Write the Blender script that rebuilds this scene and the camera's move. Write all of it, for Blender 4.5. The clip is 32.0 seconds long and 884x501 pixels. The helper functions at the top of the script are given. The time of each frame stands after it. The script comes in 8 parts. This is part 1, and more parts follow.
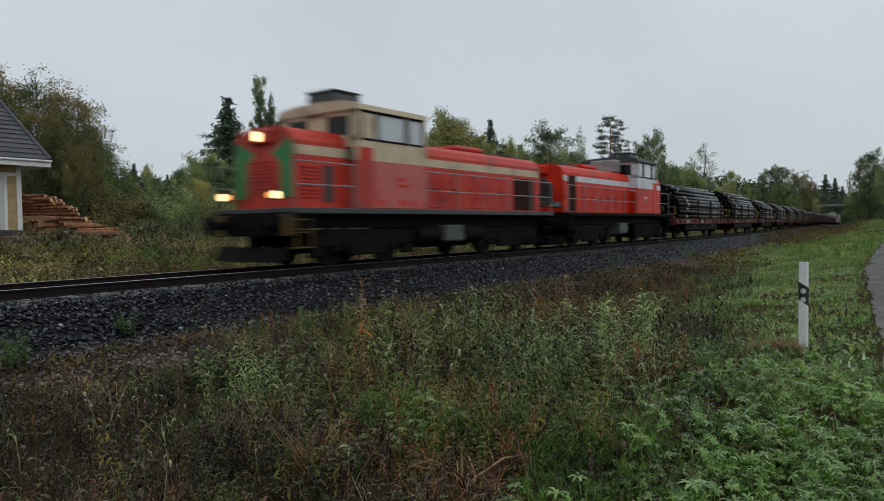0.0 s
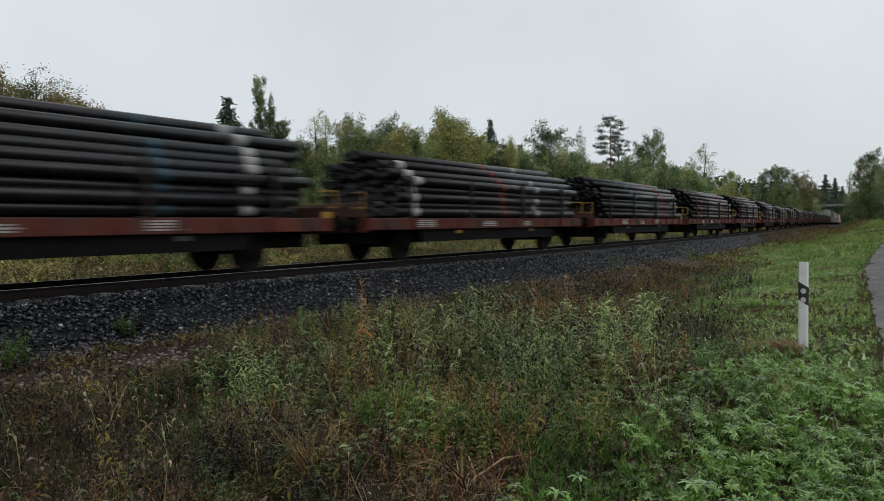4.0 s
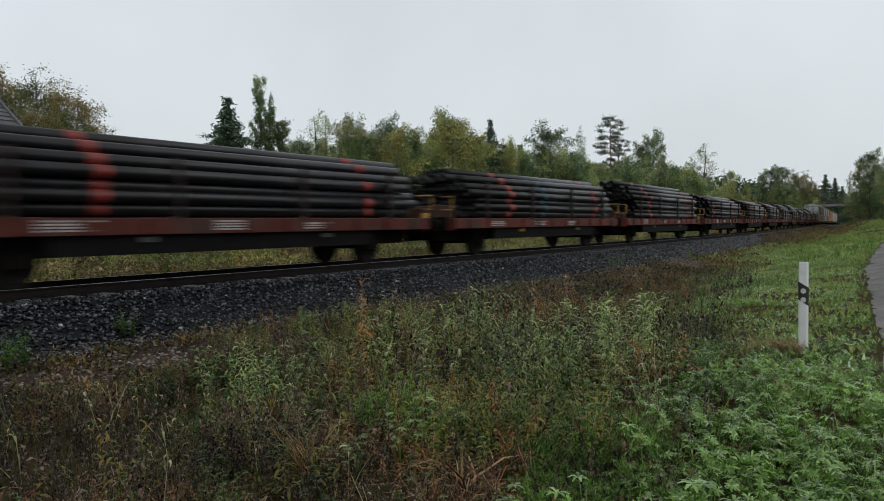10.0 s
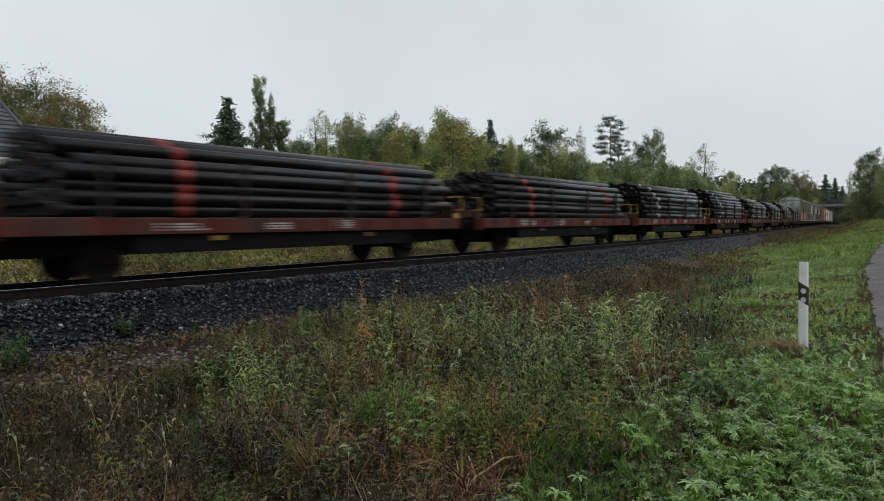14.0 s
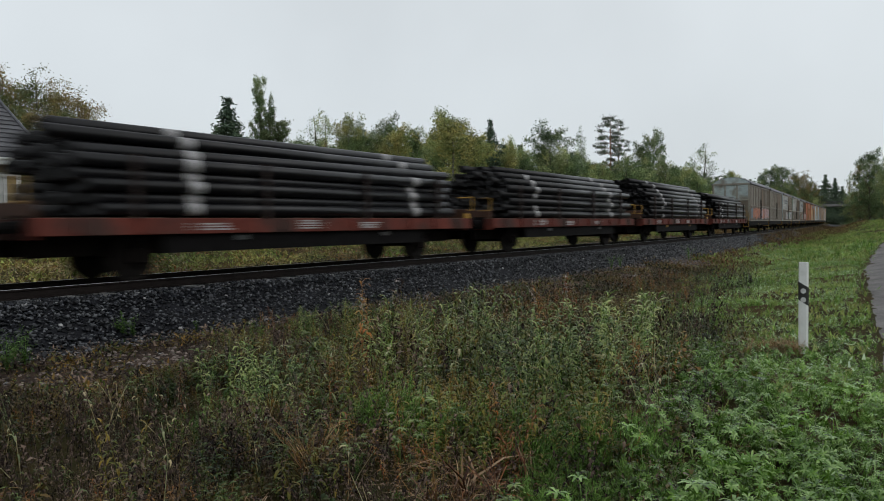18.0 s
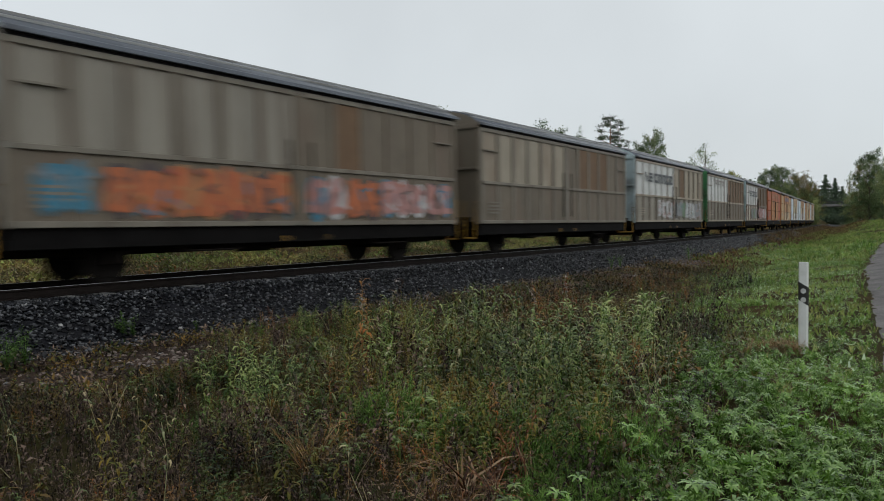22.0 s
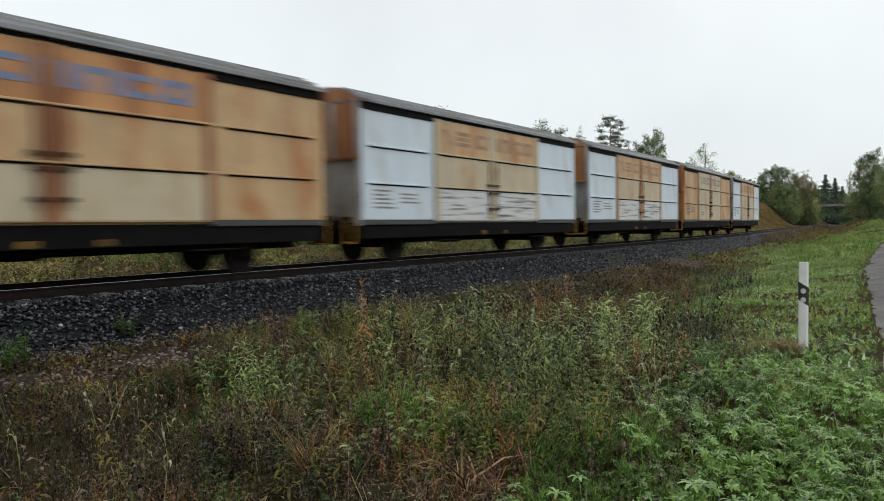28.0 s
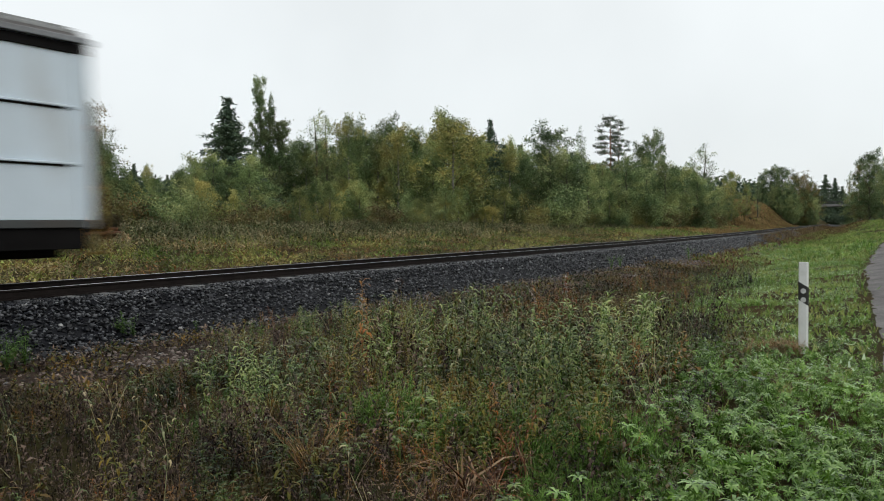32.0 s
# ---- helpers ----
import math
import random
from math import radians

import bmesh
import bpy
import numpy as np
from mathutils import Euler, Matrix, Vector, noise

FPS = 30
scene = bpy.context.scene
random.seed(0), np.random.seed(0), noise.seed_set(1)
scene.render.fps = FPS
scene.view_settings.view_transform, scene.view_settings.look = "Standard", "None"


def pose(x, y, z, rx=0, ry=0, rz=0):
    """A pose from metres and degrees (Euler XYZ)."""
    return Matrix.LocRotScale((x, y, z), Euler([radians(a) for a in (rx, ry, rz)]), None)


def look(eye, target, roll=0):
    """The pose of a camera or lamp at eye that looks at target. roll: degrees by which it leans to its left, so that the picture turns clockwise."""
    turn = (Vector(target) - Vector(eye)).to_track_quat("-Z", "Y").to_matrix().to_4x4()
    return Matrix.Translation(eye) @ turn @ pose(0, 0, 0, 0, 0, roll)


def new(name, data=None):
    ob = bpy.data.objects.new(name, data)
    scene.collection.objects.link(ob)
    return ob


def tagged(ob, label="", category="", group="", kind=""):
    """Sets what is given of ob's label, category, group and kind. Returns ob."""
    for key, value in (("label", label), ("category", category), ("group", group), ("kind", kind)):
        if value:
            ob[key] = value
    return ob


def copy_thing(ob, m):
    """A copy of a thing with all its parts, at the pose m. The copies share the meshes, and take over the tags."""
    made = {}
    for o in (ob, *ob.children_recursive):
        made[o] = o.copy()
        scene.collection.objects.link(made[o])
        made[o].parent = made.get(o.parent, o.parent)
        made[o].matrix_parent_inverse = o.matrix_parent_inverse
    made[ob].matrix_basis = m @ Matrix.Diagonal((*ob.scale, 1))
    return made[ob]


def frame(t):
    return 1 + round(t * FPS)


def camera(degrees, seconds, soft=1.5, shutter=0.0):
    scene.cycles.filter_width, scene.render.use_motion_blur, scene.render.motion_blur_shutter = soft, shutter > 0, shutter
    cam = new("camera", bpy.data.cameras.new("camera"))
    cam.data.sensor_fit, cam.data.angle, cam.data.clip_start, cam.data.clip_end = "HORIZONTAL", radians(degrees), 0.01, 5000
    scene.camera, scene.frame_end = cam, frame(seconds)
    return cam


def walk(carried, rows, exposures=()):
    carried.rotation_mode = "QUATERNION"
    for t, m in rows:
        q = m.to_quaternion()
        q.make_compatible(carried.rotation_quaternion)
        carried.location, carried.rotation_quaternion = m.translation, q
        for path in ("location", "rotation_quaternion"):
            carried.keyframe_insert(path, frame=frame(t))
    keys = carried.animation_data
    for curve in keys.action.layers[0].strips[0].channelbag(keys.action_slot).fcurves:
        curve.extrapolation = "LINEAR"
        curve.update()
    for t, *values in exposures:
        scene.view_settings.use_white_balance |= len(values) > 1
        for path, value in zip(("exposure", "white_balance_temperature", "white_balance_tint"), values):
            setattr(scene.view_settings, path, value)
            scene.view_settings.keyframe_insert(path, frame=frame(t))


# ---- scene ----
from math import sin, cos, pi, atan2, hypot

# ---------------------------------------------------------------- camera
TRACK_TURN = 0.6343          # the line runs this far (radians) to the right of the lens axis
cam = camera(65.54, 32.0, 0.95, 0.8)
EYE = (0.0, 0.0, 0.9458)
AXIS = (cos(TRACK_TURN) * cos(0.0311), sin(TRACK_TURN) * cos(0.0311), -sin(0.0311))
VIEW = look(EYE, (EYE[0] + AXIS[0], EYE[1] + AXIS[1], EYE[2] + AXIS[2]), -0.72)
walk(cam, [(0.0, VIEW), (32.0, VIEW)], [(0.0, -0.46, 6120, 10), (1.0, -0.29, 6230, 10), (6.0, -0.22, 6290, 10), (20.0, -0.22, 6290, 10), (22.0, -0.26, 6330, 10), (23.2, -0.10, 6420, 10), (25.0, 0.06, 6450, 10), (28.0, 0.09, 6450, 10), (32.0, 0.09, 6480, 10)])

# ---------------------------------------------------------------- sky and sun (overcast)
SUN_EL, SUN_AZ = radians(38), radians(200)
world = bpy.data.worlds.new("overcast_sky")
scene.world = world
world.use_nodes = True
wn, wl = world.node_tree.nodes, world.node_tree.links
wn.clear()
w_out = wn.new("ShaderNodeOutputWorld")
w_bg = wn.new("ShaderNodeBackground")
w_sky = wn.new("ShaderNodeTexSky")
w_sky.sky_type = "NISHITA"
w_sky.sun_disc = False
w_sky.sun_elevation, w_sky.sun_rotation = SUN_EL, SUN_AZ
w_sky.air_density, w_sky.dust_density = 1.0, 4.0
w_tc = wn.new("ShaderNodeTexCoord")
w_sep = wn.new("ShaderNodeSeparateXYZ")
w_ramp = wn.new("ShaderNodeValToRGB")          # cloud deck, brighter towards the zenith
w_ramp.color_ramp.elements[0].position, w_ramp.color_ramp.elements[0].color = 0.0, (7.3, 7.7, 7.75, 1)
w_ramp.color_ramp.elements[1].position, w_ramp.color_ramp.elements[1].color = 1.0, (8.1, 8.3, 8.2, 1)
w_noise = wn.new("ShaderNodeTexNoise")
w_noise.inputs["Scale"].default_value, w_noise.inputs["Detail"].default_value = 2.2, 4.0
w_cl = wn.new("ShaderNodeMapRange")
w_cl.inputs["From Min"].default_value, w_cl.inputs["From Max"].default_value = 0.3, 0.7
w_cl.inputs["To Min"].default_value, w_cl.inputs["To Max"].default_value = 0.93, 1.07
w_mul = wn.new("ShaderNodeVectorMath")
w_mul.operation = "SCALE"
w_mix = wn.new("ShaderNodeMix")
w_mix.data_type = "RGBA"
w_mix.inputs[0].default_value = 0.9
wl.new(w_tc.outputs["Generated"], w_sep.inputs[0])
wl.new(w_sep.outputs["Z"], w_ramp.inputs[0])
wl.new(w_tc.outputs["Generated"], w_noise.inputs["Vector"])
wl.new(w_noise.outputs["Fac"], w_cl.inputs["Value"])
wl.new(w_ramp.outputs["Color"], w_mul.inputs[0])
wl.new(w_cl.outputs["Result"], w_mul.inputs["Scale"])
wl.new(w_sky.outputs["Color"], w_mix.inputs[6])
wl.new(w_mul.outputs["Vector"], w_mix.inputs[7])
wl.new(w_mix.outputs[2], w_bg.inputs["Color"])
w_bg.inputs["Strength"].default_value = 0.116
wl.new(w_bg.outputs[0], w_out.inputs[0])

sun_data = bpy.data.lights.new("sun", "SUN")
sun_data.energy, sun_data.angle, sun_data.color = 0.5, radians(40), (1.0, 0.97, 0.93)
sun = new("sun", sun_data)
sun.matrix_world = look((0, 0, 60), (cos(2.0) * 50, sin(2.0) * 50, 60 - 45))

# ---------------------------------------------------------------- the line of the railway
LINE_Y, CURVE_FROM, CURVE_TO, RADIUS, GRADE = 13.408, 21.63, 75.0, 604.8, 0.0044


def line(s, off=0.0, z=0.0):
    """Place and heading on the line, s metres along it, off metres beyond its middle, z above the rail head."""
    a = min(max(s - CURVE_FROM, 0.0), CURVE_TO - CURVE_FROM) / RADIUS
    x = min(s, CURVE_FROM) + RADIUS * sin(a) + max(s - CURVE_TO, 0.0) * cos(a)
    y = LINE_Y + RADIUS * (1 - cos(a)) + max(s - CURVE_TO, 0.0) * sin(a)
    return x - off * sin(a), y + off * cos(a), z + GRADE * min(s, 200.0), a


def line_y(x):
    a = min(max(x - CURVE_FROM, 0.0), CURVE_TO - CURVE_FROM) / RADIUS
    return LINE_Y + RADIUS * (1 - cos(a)) + max(x - CURVE_TO, 0.0) * math.tan(a)


def smooth(a, b, v):
    t = min(max((v - a) / (b - a), 0.0), 1.0)
    return t * t * (3 - 2 * t)


PROFILE = [(-400, 2.0), (-60, -0.6), (-19, -0.62), (-14.2, -0.5), (-12.2, -0.44), (-10.0, -0.64), (-7.4, -1.0), (-5.0, -1.06),
           (-4.0, -0.95), (-3.1, -0.84), (-1.9, -0.36), (1.9, -0.36), (3.2, -0.6), (4.4, -0.3), (8.0, 0.0), (14.0, 0.42),
           (26.0, 0.75), (60, 1.6), (140, 5), (700, 24)]
PRO_X, PRO_Z = [q[0] for q in PROFILE], [q[1] for q in PROFILE]


def ground_z(x, y):
    off = y - line_y(x)
    z = float(np.interp(off, PRO_X, PRO_Z)) + GRADE * min(max(x, -40.0), 200.0)
    # cutting by the bridge: a hill beyond the line, a bank on the near side
    z += 5.2 * smooth(114, 156, x) * smooth(4.6, 12.5, off)
    z += 1.3 * smooth(88, 150, x) * smooth(-4.5, -10, off) * (1 - smooth(-16, -40, off) * 0.6)
    if off > 4 or off < -4:
        k = min(1.0, (abs(off) - 4) / 3)
        z += k * (0.10 * noise.noise((x * 0.35, y * 0.35, 3.1)) + 0.05 * noise.noise((x * 1.1, y * 1.1, 7.7)))
    return z


# ---------------------------------------------------------------- mesh helpers
class Geo:
    def __init__(self):
        self.v, self.f = [], []

    def add(self, vs, fs):
        n = len(self.v)
        self.v += [tuple(q) for q in vs]
        self.f += [tuple(i + n for i in q) for q in fs]
        return self

    def box(self, x0, x1, y0, y1, z0, z1, c=0.0):
        if c <= 0:
            vs = [(x, y, z) for x in (x0, x1) for y in (y0, y1) for z in (z0, z1)]
            return self.add(vs, [(0, 1, 3, 2), (4, 6, 7, 5), (0, 4, 5, 1), (2, 3, 7, 6), (0, 2, 6, 4), (1, 5, 7, 3)])
        bm = bmesh.new()
        bmesh.ops.create_cube(bm, size=1.0)
        for q in bm.verts:
            q.co = ((x0 + x1) / 2 + q.co.x * (x1 - x0), (y0 + y1) / 2 + q.co.y * (y1 - y0), (z0 + z1) / 2 + q.co.z * (z1 - z0))
        bmesh.ops.bevel(bm, geom=bm.edges[:], offset=c, segments=1, affect="EDGES")
        bm.verts.index_update()
        self.add([q.co[:] for q in bm.verts], [[q.index for q in f.verts] for f in bm.faces])
        bm.free()
        return self

    def rod(self, p, q, r, n=8, r2=None, caps=True):
        p, q = Vector(p), Vector(q)
        r2 = r if r2 is None else r2
        d = (q - p).normalized()
        u = d.orthogonal().normalized()
        w = d.cross(u)
        vs = []
        for c, rr in ((p, r), (q, r2)):
            for i in range(n):
                a = 2 * pi * i / n
                vs.append(c + (u * cos(a) + w * sin(a)) * rr)
        fs = [(i, (i + 1) % n, n + (i + 1) % n, n + i) for i in range(n)]
        if caps:
            fs += [tuple(reversed(range(n))), tuple(range(n, 2 * n))]
        return self.add(vs, fs)

    def prism(self, prof, x0, x1, caps=True):
        """A profile of (y, z), counter-clockwise seen from +x, drawn out along x."""
        n = len(prof)
        vs = [(x0, y, z) for y, z in prof] + [(x1, y, z) for y, z in prof]
        fs = [(i, (i + 1) % n, n + (i + 1) % n, n + i) for i in range(n)]
        if caps:
            fs += [tuple(reversed(range(n))), tuple(range(n, 2 * n))]
        return self.add(vs, fs)

    def mesh(self, name, material, shade=False):
        me = bpy.data.meshes.new(name)
        me.from_pydata(self.v, [], self.f)
        me.materials.append(material)
        if shade:
            me.polygons.foreach_set("use_smooth", [True] * len(me.polygons))
        me.update()
        return me


def part(name, geo, material, parent, label="", shade=False):
    """Links geometry as one mesh object under a thing or a part."""
    ob = new(name, geo.mesh(name, material, shade) if isinstance(geo, Geo) else geo)
    ob.parent = parent
    return tagged(ob, label)


def np_mesh(name, verts, quads, material, shade=False):
    """A mesh from arrays of points and four-cornered faces."""
    me = bpy.data.meshes.new(name)
    verts, quads = np.asarray(verts, np.float32), np.asarray(quads, np.int32)
    me.vertices.add(len(verts))
    me.vertices.foreach_set("co", verts.ravel())
    me.loops.add(quads.size)
    me.loops.foreach_set("vertex_index", quads.ravel())
    me.polygons.add(len(quads))
    me.polygons.foreach_set("loop_start", np.arange(0, quads.size, 4, dtype=np.int32))
    me.update(calc_edges=True)
    me.validate()
    me.materials.append(material)
    if shade:
        me.polygons.foreach_set("use_smooth", np.ones(len(quads), bool))
    return me


def thing(name, label, category, group="", m=None):
    ob = new(name)
    ob.empty_display_size = 0.2
    if m is not None:
        ob.matrix_basis = m
    return tagged(ob, label, category, group)


# ---------------------------------------------------------------- materials
def mat(name, col, rough=0.6, metal=0.0, var=0.2, scale=3.0, bump=0.15, bscale=40.0, dirt=None, dirt_amt=0.0, dscale=1.2,
        stretch=(1, 1, 1), rnd=0.0, spec=0.5, coat=0.0, worldly=False):
    """Paint, metal, wood or stone: a base colour that varies at two scales, stains of a second colour, fine relief."""
    ma = bpy.data.materials.new(name)
    ma.use_nodes = True
    n, l = ma.node_tree.nodes, ma.node_tree.links
    b = n["Principled BSDF"]
    b.inputs["Roughness"].default_value, b.inputs["Metallic"].default_value = rough, metal
    b.inputs["Specular IOR Level"].default_value = spec
    b.inputs["Coat Weight"].default_value = coat
    tc = n.new("ShaderNodeTexCoord")
    mp = n.new("ShaderNodeMapping")
    mp.inputs["Scale"].default_value = stretch
    l.new(tc.outputs["Object"], mp.inputs["Vector"])
    if worldly:
        ge = n.new("ShaderNodeNewGeometry")
        l.new(ge.outputs["Position"], mp.inputs["Vector"])

    def noisy(sc, detail, lo, hi):
        t = n.new("ShaderNodeTexNoise")
        t.inputs["Scale"].default_value, t.inputs["Detail"].default_value = sc, detail
        l.new(mp.outputs[0], t.inputs["Vector"])
        r = n.new("ShaderNodeMapRange")
        r.inputs["From Min"].default_value, r.inputs["From Max"].default_value = 0.3, 0.7
        r.inputs["To Min"].default_value, r.inputs["To Max"].default_value = lo, hi
        l.new(t.outputs["Fac"], r.inputs["Value"])
        return t, r.outputs["Result"]

    def math_node(op, a, c):
        t = n.new("ShaderNodeMath")
        t.operation = op
        for i, q in enumerate((a, c)):
            if isinstance(q, (int, float)):
                t.inputs[i].default_value = q
            else:
                l.new(q, t.inputs[i])
        return t.outputs[0]

    _, big = noisy(scale, 3, 1 - var, 1 + var)
    _, fine = noisy(scale * 9, 4, 1 - var * 0.5, 1 + var * 0.5)
    val = math_node("MULTIPLY", big, fine)
    if rnd:
        oi = n.new("ShaderNodeObjectInfo")
        r = n.new("ShaderNodeMapRange")
        r.inputs["To Min"].default_value, r.inputs["To Max"].default_value = 1 - rnd, 1 + rnd
        l.new(oi.outputs["Random"], r.inputs["Value"])
        val = math_node("MULTIPLY", val, r.outputs["Result"])
    sc = n.new("ShaderNodeVectorMath")
    sc.operation = "SCALE"
    sc.inputs[0].default_value = col[:3]
    l.new(val, sc.inputs["Scale"])
    out = sc.outputs["Vector"]
    if dirt:
        t, _ = noisy(dscale, 6, 0, 1)
        r = n.new("ShaderNodeMapRange")
        r.inputs["From Min"].default_value, r.inputs["From Max"].default_value = 0.62 - dirt_amt * 0.4, 0.80 - dirt_amt * 0.4
        l.new(t.outputs["Fac"], r.inputs["Value"])
        mx = n.new("ShaderNodeMix")
        mx.data_type = "RGBA"
        l.new(r.outputs["Result"], mx.inputs[0])
        l.new(out, mx.inputs[6])
        mx.inputs[7].default_value = (*dirt, 1)
        out = mx.outputs[2]
    l.new(out, b.inputs["Base Color"])
    if bump:
        t, _ = noisy(bscale, 4, 0, 1)
        bp = n.new("ShaderNodeBump")
        bp.inputs["Strength"].default_value, bp.inputs["Distance"].default_value = bump, 0.02
        l.new(t.outputs["Fac"], bp.inputs["Height"])
        l.new(bp.outputs[0], b.inputs["Normal"])
    return ma


def leafy(name, colours, rough=0.5, scale=0.6, through_light=0.25, spec=0.4, patch=0.5, mottle=0.0, mscale=0.9):
    """Leaves: colours differ from leaf to leaf and from patch to patch; a little light passes through."""
    ma = bpy.data.materials.new(name)
    ma.use_nodes = True
    n, l = ma.node_tree.nodes, ma.node_tree.links
    b = n["Principled BSDF"]
    b.inputs["Roughness"].default_value = rough
    b.inputs["Specular IOR Level"].default_value = spec
    ge = n.new("ShaderNodeNewGeometry")
    nz = n.new("ShaderNodeTexNoise")
    nz.inputs["Scale"].default_value, nz.inputs["Detail"].default_value = scale, 3
    l.new(ge.outputs["Position"], nz.inputs["Vector"])
    mr = n.new("ShaderNodeMapRange")
    mr.inputs["From Min"].default_value, mr.inputs["From Max"].default_value = 0.36, 0.64
    l.new(nz.outputs["Fac"], mr.inputs["Value"])
    mx = n.new("ShaderNodeMix")
    mx.inputs[0].default_value = patch
    l.new(ge.outputs["Random Per Island"], mx.inputs[2])
    l.new(mr.outputs["Result"], mx.inputs[3])
    ra = n.new("ShaderNodeValToRGB")
    ra.color_ramp.interpolation = "LINEAR"
    el = ra.color_ramp.elements
    for i, c in enumerate(colours):
        e = el[i] if i < 2 else el.new(0.5)
        e.position = 0.15 + 0.7 * i / (len(colours) - 1) if len(colours) > 1 else 0
        e.color = (*c, 1)
    l.new(mx.outputs[0], ra.inputs[0])
    tint = ra.outputs[0]
    if mottle:                           # whole plants differ from their neighbours in depth of colour
        nb = n.new("ShaderNodeTexNoise")
        nb.inputs["Scale"].default_value, nb.inputs["Detail"].default_value = mscale, 4
        l.new(ge.outputs["Position"], nb.inputs["Vector"])
        mb = n.new("ShaderNodeMapRange")
        mb.inputs["From Min"].default_value, mb.inputs["From Max"].default_value = 0.36, 0.64
        mb.inputs["To Min"].default_value, mb.inputs["To Max"].default_value = 1 - mottle, 1 + mottle
        l.new(nb.outputs["Fac"], mb.inputs["Value"])
        vs = n.new("ShaderNodeVectorMath")
        vs.operation = "SCALE"
        l.new(tint, vs.inputs[0])
        l.new(mb.outputs["Result"], vs.inputs["Scale"])
        tint = vs.outputs["Vector"]
    l.new(tint, b.inputs["Base Color"])
    tr = n.new("ShaderNodeBsdfTranslucent")
    l.new(tint, tr.inputs["Color"])
    ms = n.new("ShaderNodeMixShader")
    ms.inputs[0].default_value = through_light
    l.new(b.outputs[0], ms.inputs[1])
    l.new(tr.outputs[0], ms.inputs[2])
    l.new(ms.outputs[0], n["Material Output"].inputs[0])
    return ma


def glow(name, col, strength):
    ma = bpy.data.materials.new(name)
    ma.use_nodes = True
    b = ma.node_tree.nodes["Principled BSDF"]
    b.inputs["Base Color"].default_value = (*col, 1)
    b.inputs["Emission Color"].default_value = (*col, 1)
    b.inputs["Emission Strength"].default_value = strength
    return ma


def ground_mat():
    """Soil and thatch under the plants: brown earth, moss and dead grass in patches."""
    ma = bpy.data.materials.new("weedy_ground")
    ma.use_nodes = True
    n, l = ma.node_tree.nodes, ma.node_tree.links
    b = n["Principled BSDF"]
    b.inputs["Roughness"].default_value = 0.95
    b.inputs["Specular IOR Level"].default_value = 0.05
    ge = n.new("ShaderNodeNewGeometry")

    def nz(scale, detail):
        t = n.new("ShaderNodeTexNoise")
        t.inputs["Scale"].default_value, t.inputs["Detail"].default_value = scale, detail
        l.new(ge.outputs["Position"], t.inputs["Vector"])
        return t
    a, c, d = nz(0.25, 5), nz(2.2, 6), nz(30, 4)
    r1, r2 = n.new("ShaderNodeValToRGB"), n.new("ShaderNodeValToRGB")
    for r, cols in ((r1, [(0.3, (0.035, 0.040, 0.012)), (0.5, (0.06, 0.052, 0.018)), (0.66, (0.11, 0.065, 0.025))]),
                    (r2, [(0.3, (0.010, 0.010, 0.006)), (0.55, (0.028, 0.021, 0.012)), (0.75, (0.07, 0.042, 0.022))])):
        el = r.color_ramp.elements
        for i, (q, co) in enumerate(cols):
            e = el[i] if i < 2 else el.new(q)
            e.position, e.color = q, (*co, 1)
    l.new(a.outputs["Fac"], r1.inputs[0])
    l.new(c.outputs["Fac"], r2.inputs[0])
    mx = n.new("ShaderNodeMix")
    mx.data_type = "RGBA"
    mx.inputs[0].default_value = 0.5
    l.new(r1.outputs[0], mx.inputs[6])
    l.new(r2.outputs[0], mx.inputs[7])
    l.new(mx.outputs[2], b.inputs["Base Color"])
    bp = n.new("ShaderNodeBump")
    bp.inputs["Strength"].default_value, bp.inputs["Distance"].default_value = 0.7, 0.05
    l.new(d.outputs["Fac"], bp.inputs["Height"])
    l.new(bp.outputs[0], b.inputs["Normal"])
    return ma


M_GROUND = ground_mat()
M_ROAD = mat("wet_gravel_road", (0.13, 0.122, 0.118), 0.75, spec=0.2, var=0.35, scale=1.5, bump=0.5, bscale=60, worldly=True)
M_BALLAST = mat("ballast_bed", (0.006, 0.0065, 0.009), 0.8, spec=0.2, var=0.5, scale=4, bump=0.8, bscale=25, worldly=True)
M_STONE = mat("ballast_stone", (0.011, 0.012, 0.016), 0.32, spec=0.28, var=0.35, scale=9, bump=0.3, bscale=50, rnd=0.6, worldly=True)
M_GRIT = mat("reddish_gravel", (0.040, 0.027, 0.020), 0.9, spec=0.15, var=0.6, scale=7, bump=1.0, bscale=30, worldly=True)
M_RAIL = mat("rail_steel", (0.012, 0.009, 0.008), 0.7, 0.0, var=0.3, scale=4, bump=0.2, bscale=60, spec=0.12)
M_RAILTOP = mat("worn_rail_head", (0.30, 0.31, 0.32), 0.38, 1.0, var=0.15, scale=6, bump=0.03)
M_SLEEPER = mat("concrete_sleeper", (0.15, 0.152, 0.15), 0.8, var=0.2, scale=5, bump=0.3, rnd=0.15)
M_RED = mat("red_loco_paint", (0.56, 0.026, 0.007), 0.42, spec=0.2, var=0.16, scale=1.6, bump=0.03, dirt=(0.16, 0.035, 0.025), dirt_amt=0.12)
M_RED_OLD = mat("faded_red_loco_paint", (0.52, 0.042, 0.024), 0.45, spec=0.3, var=0.16, scale=1.4, bump=0.03, dirt=(0.28, 0.05, 0.04), dirt_amt=0.2)
M_PINK = mat("sun_bleached_red_paint", (0.50, 0.115, 0.10), 0.5, var=0.12, scale=1.2, bump=0.03, dirt=(0.42, 0.05, 0.04), dirt_amt=0.25)
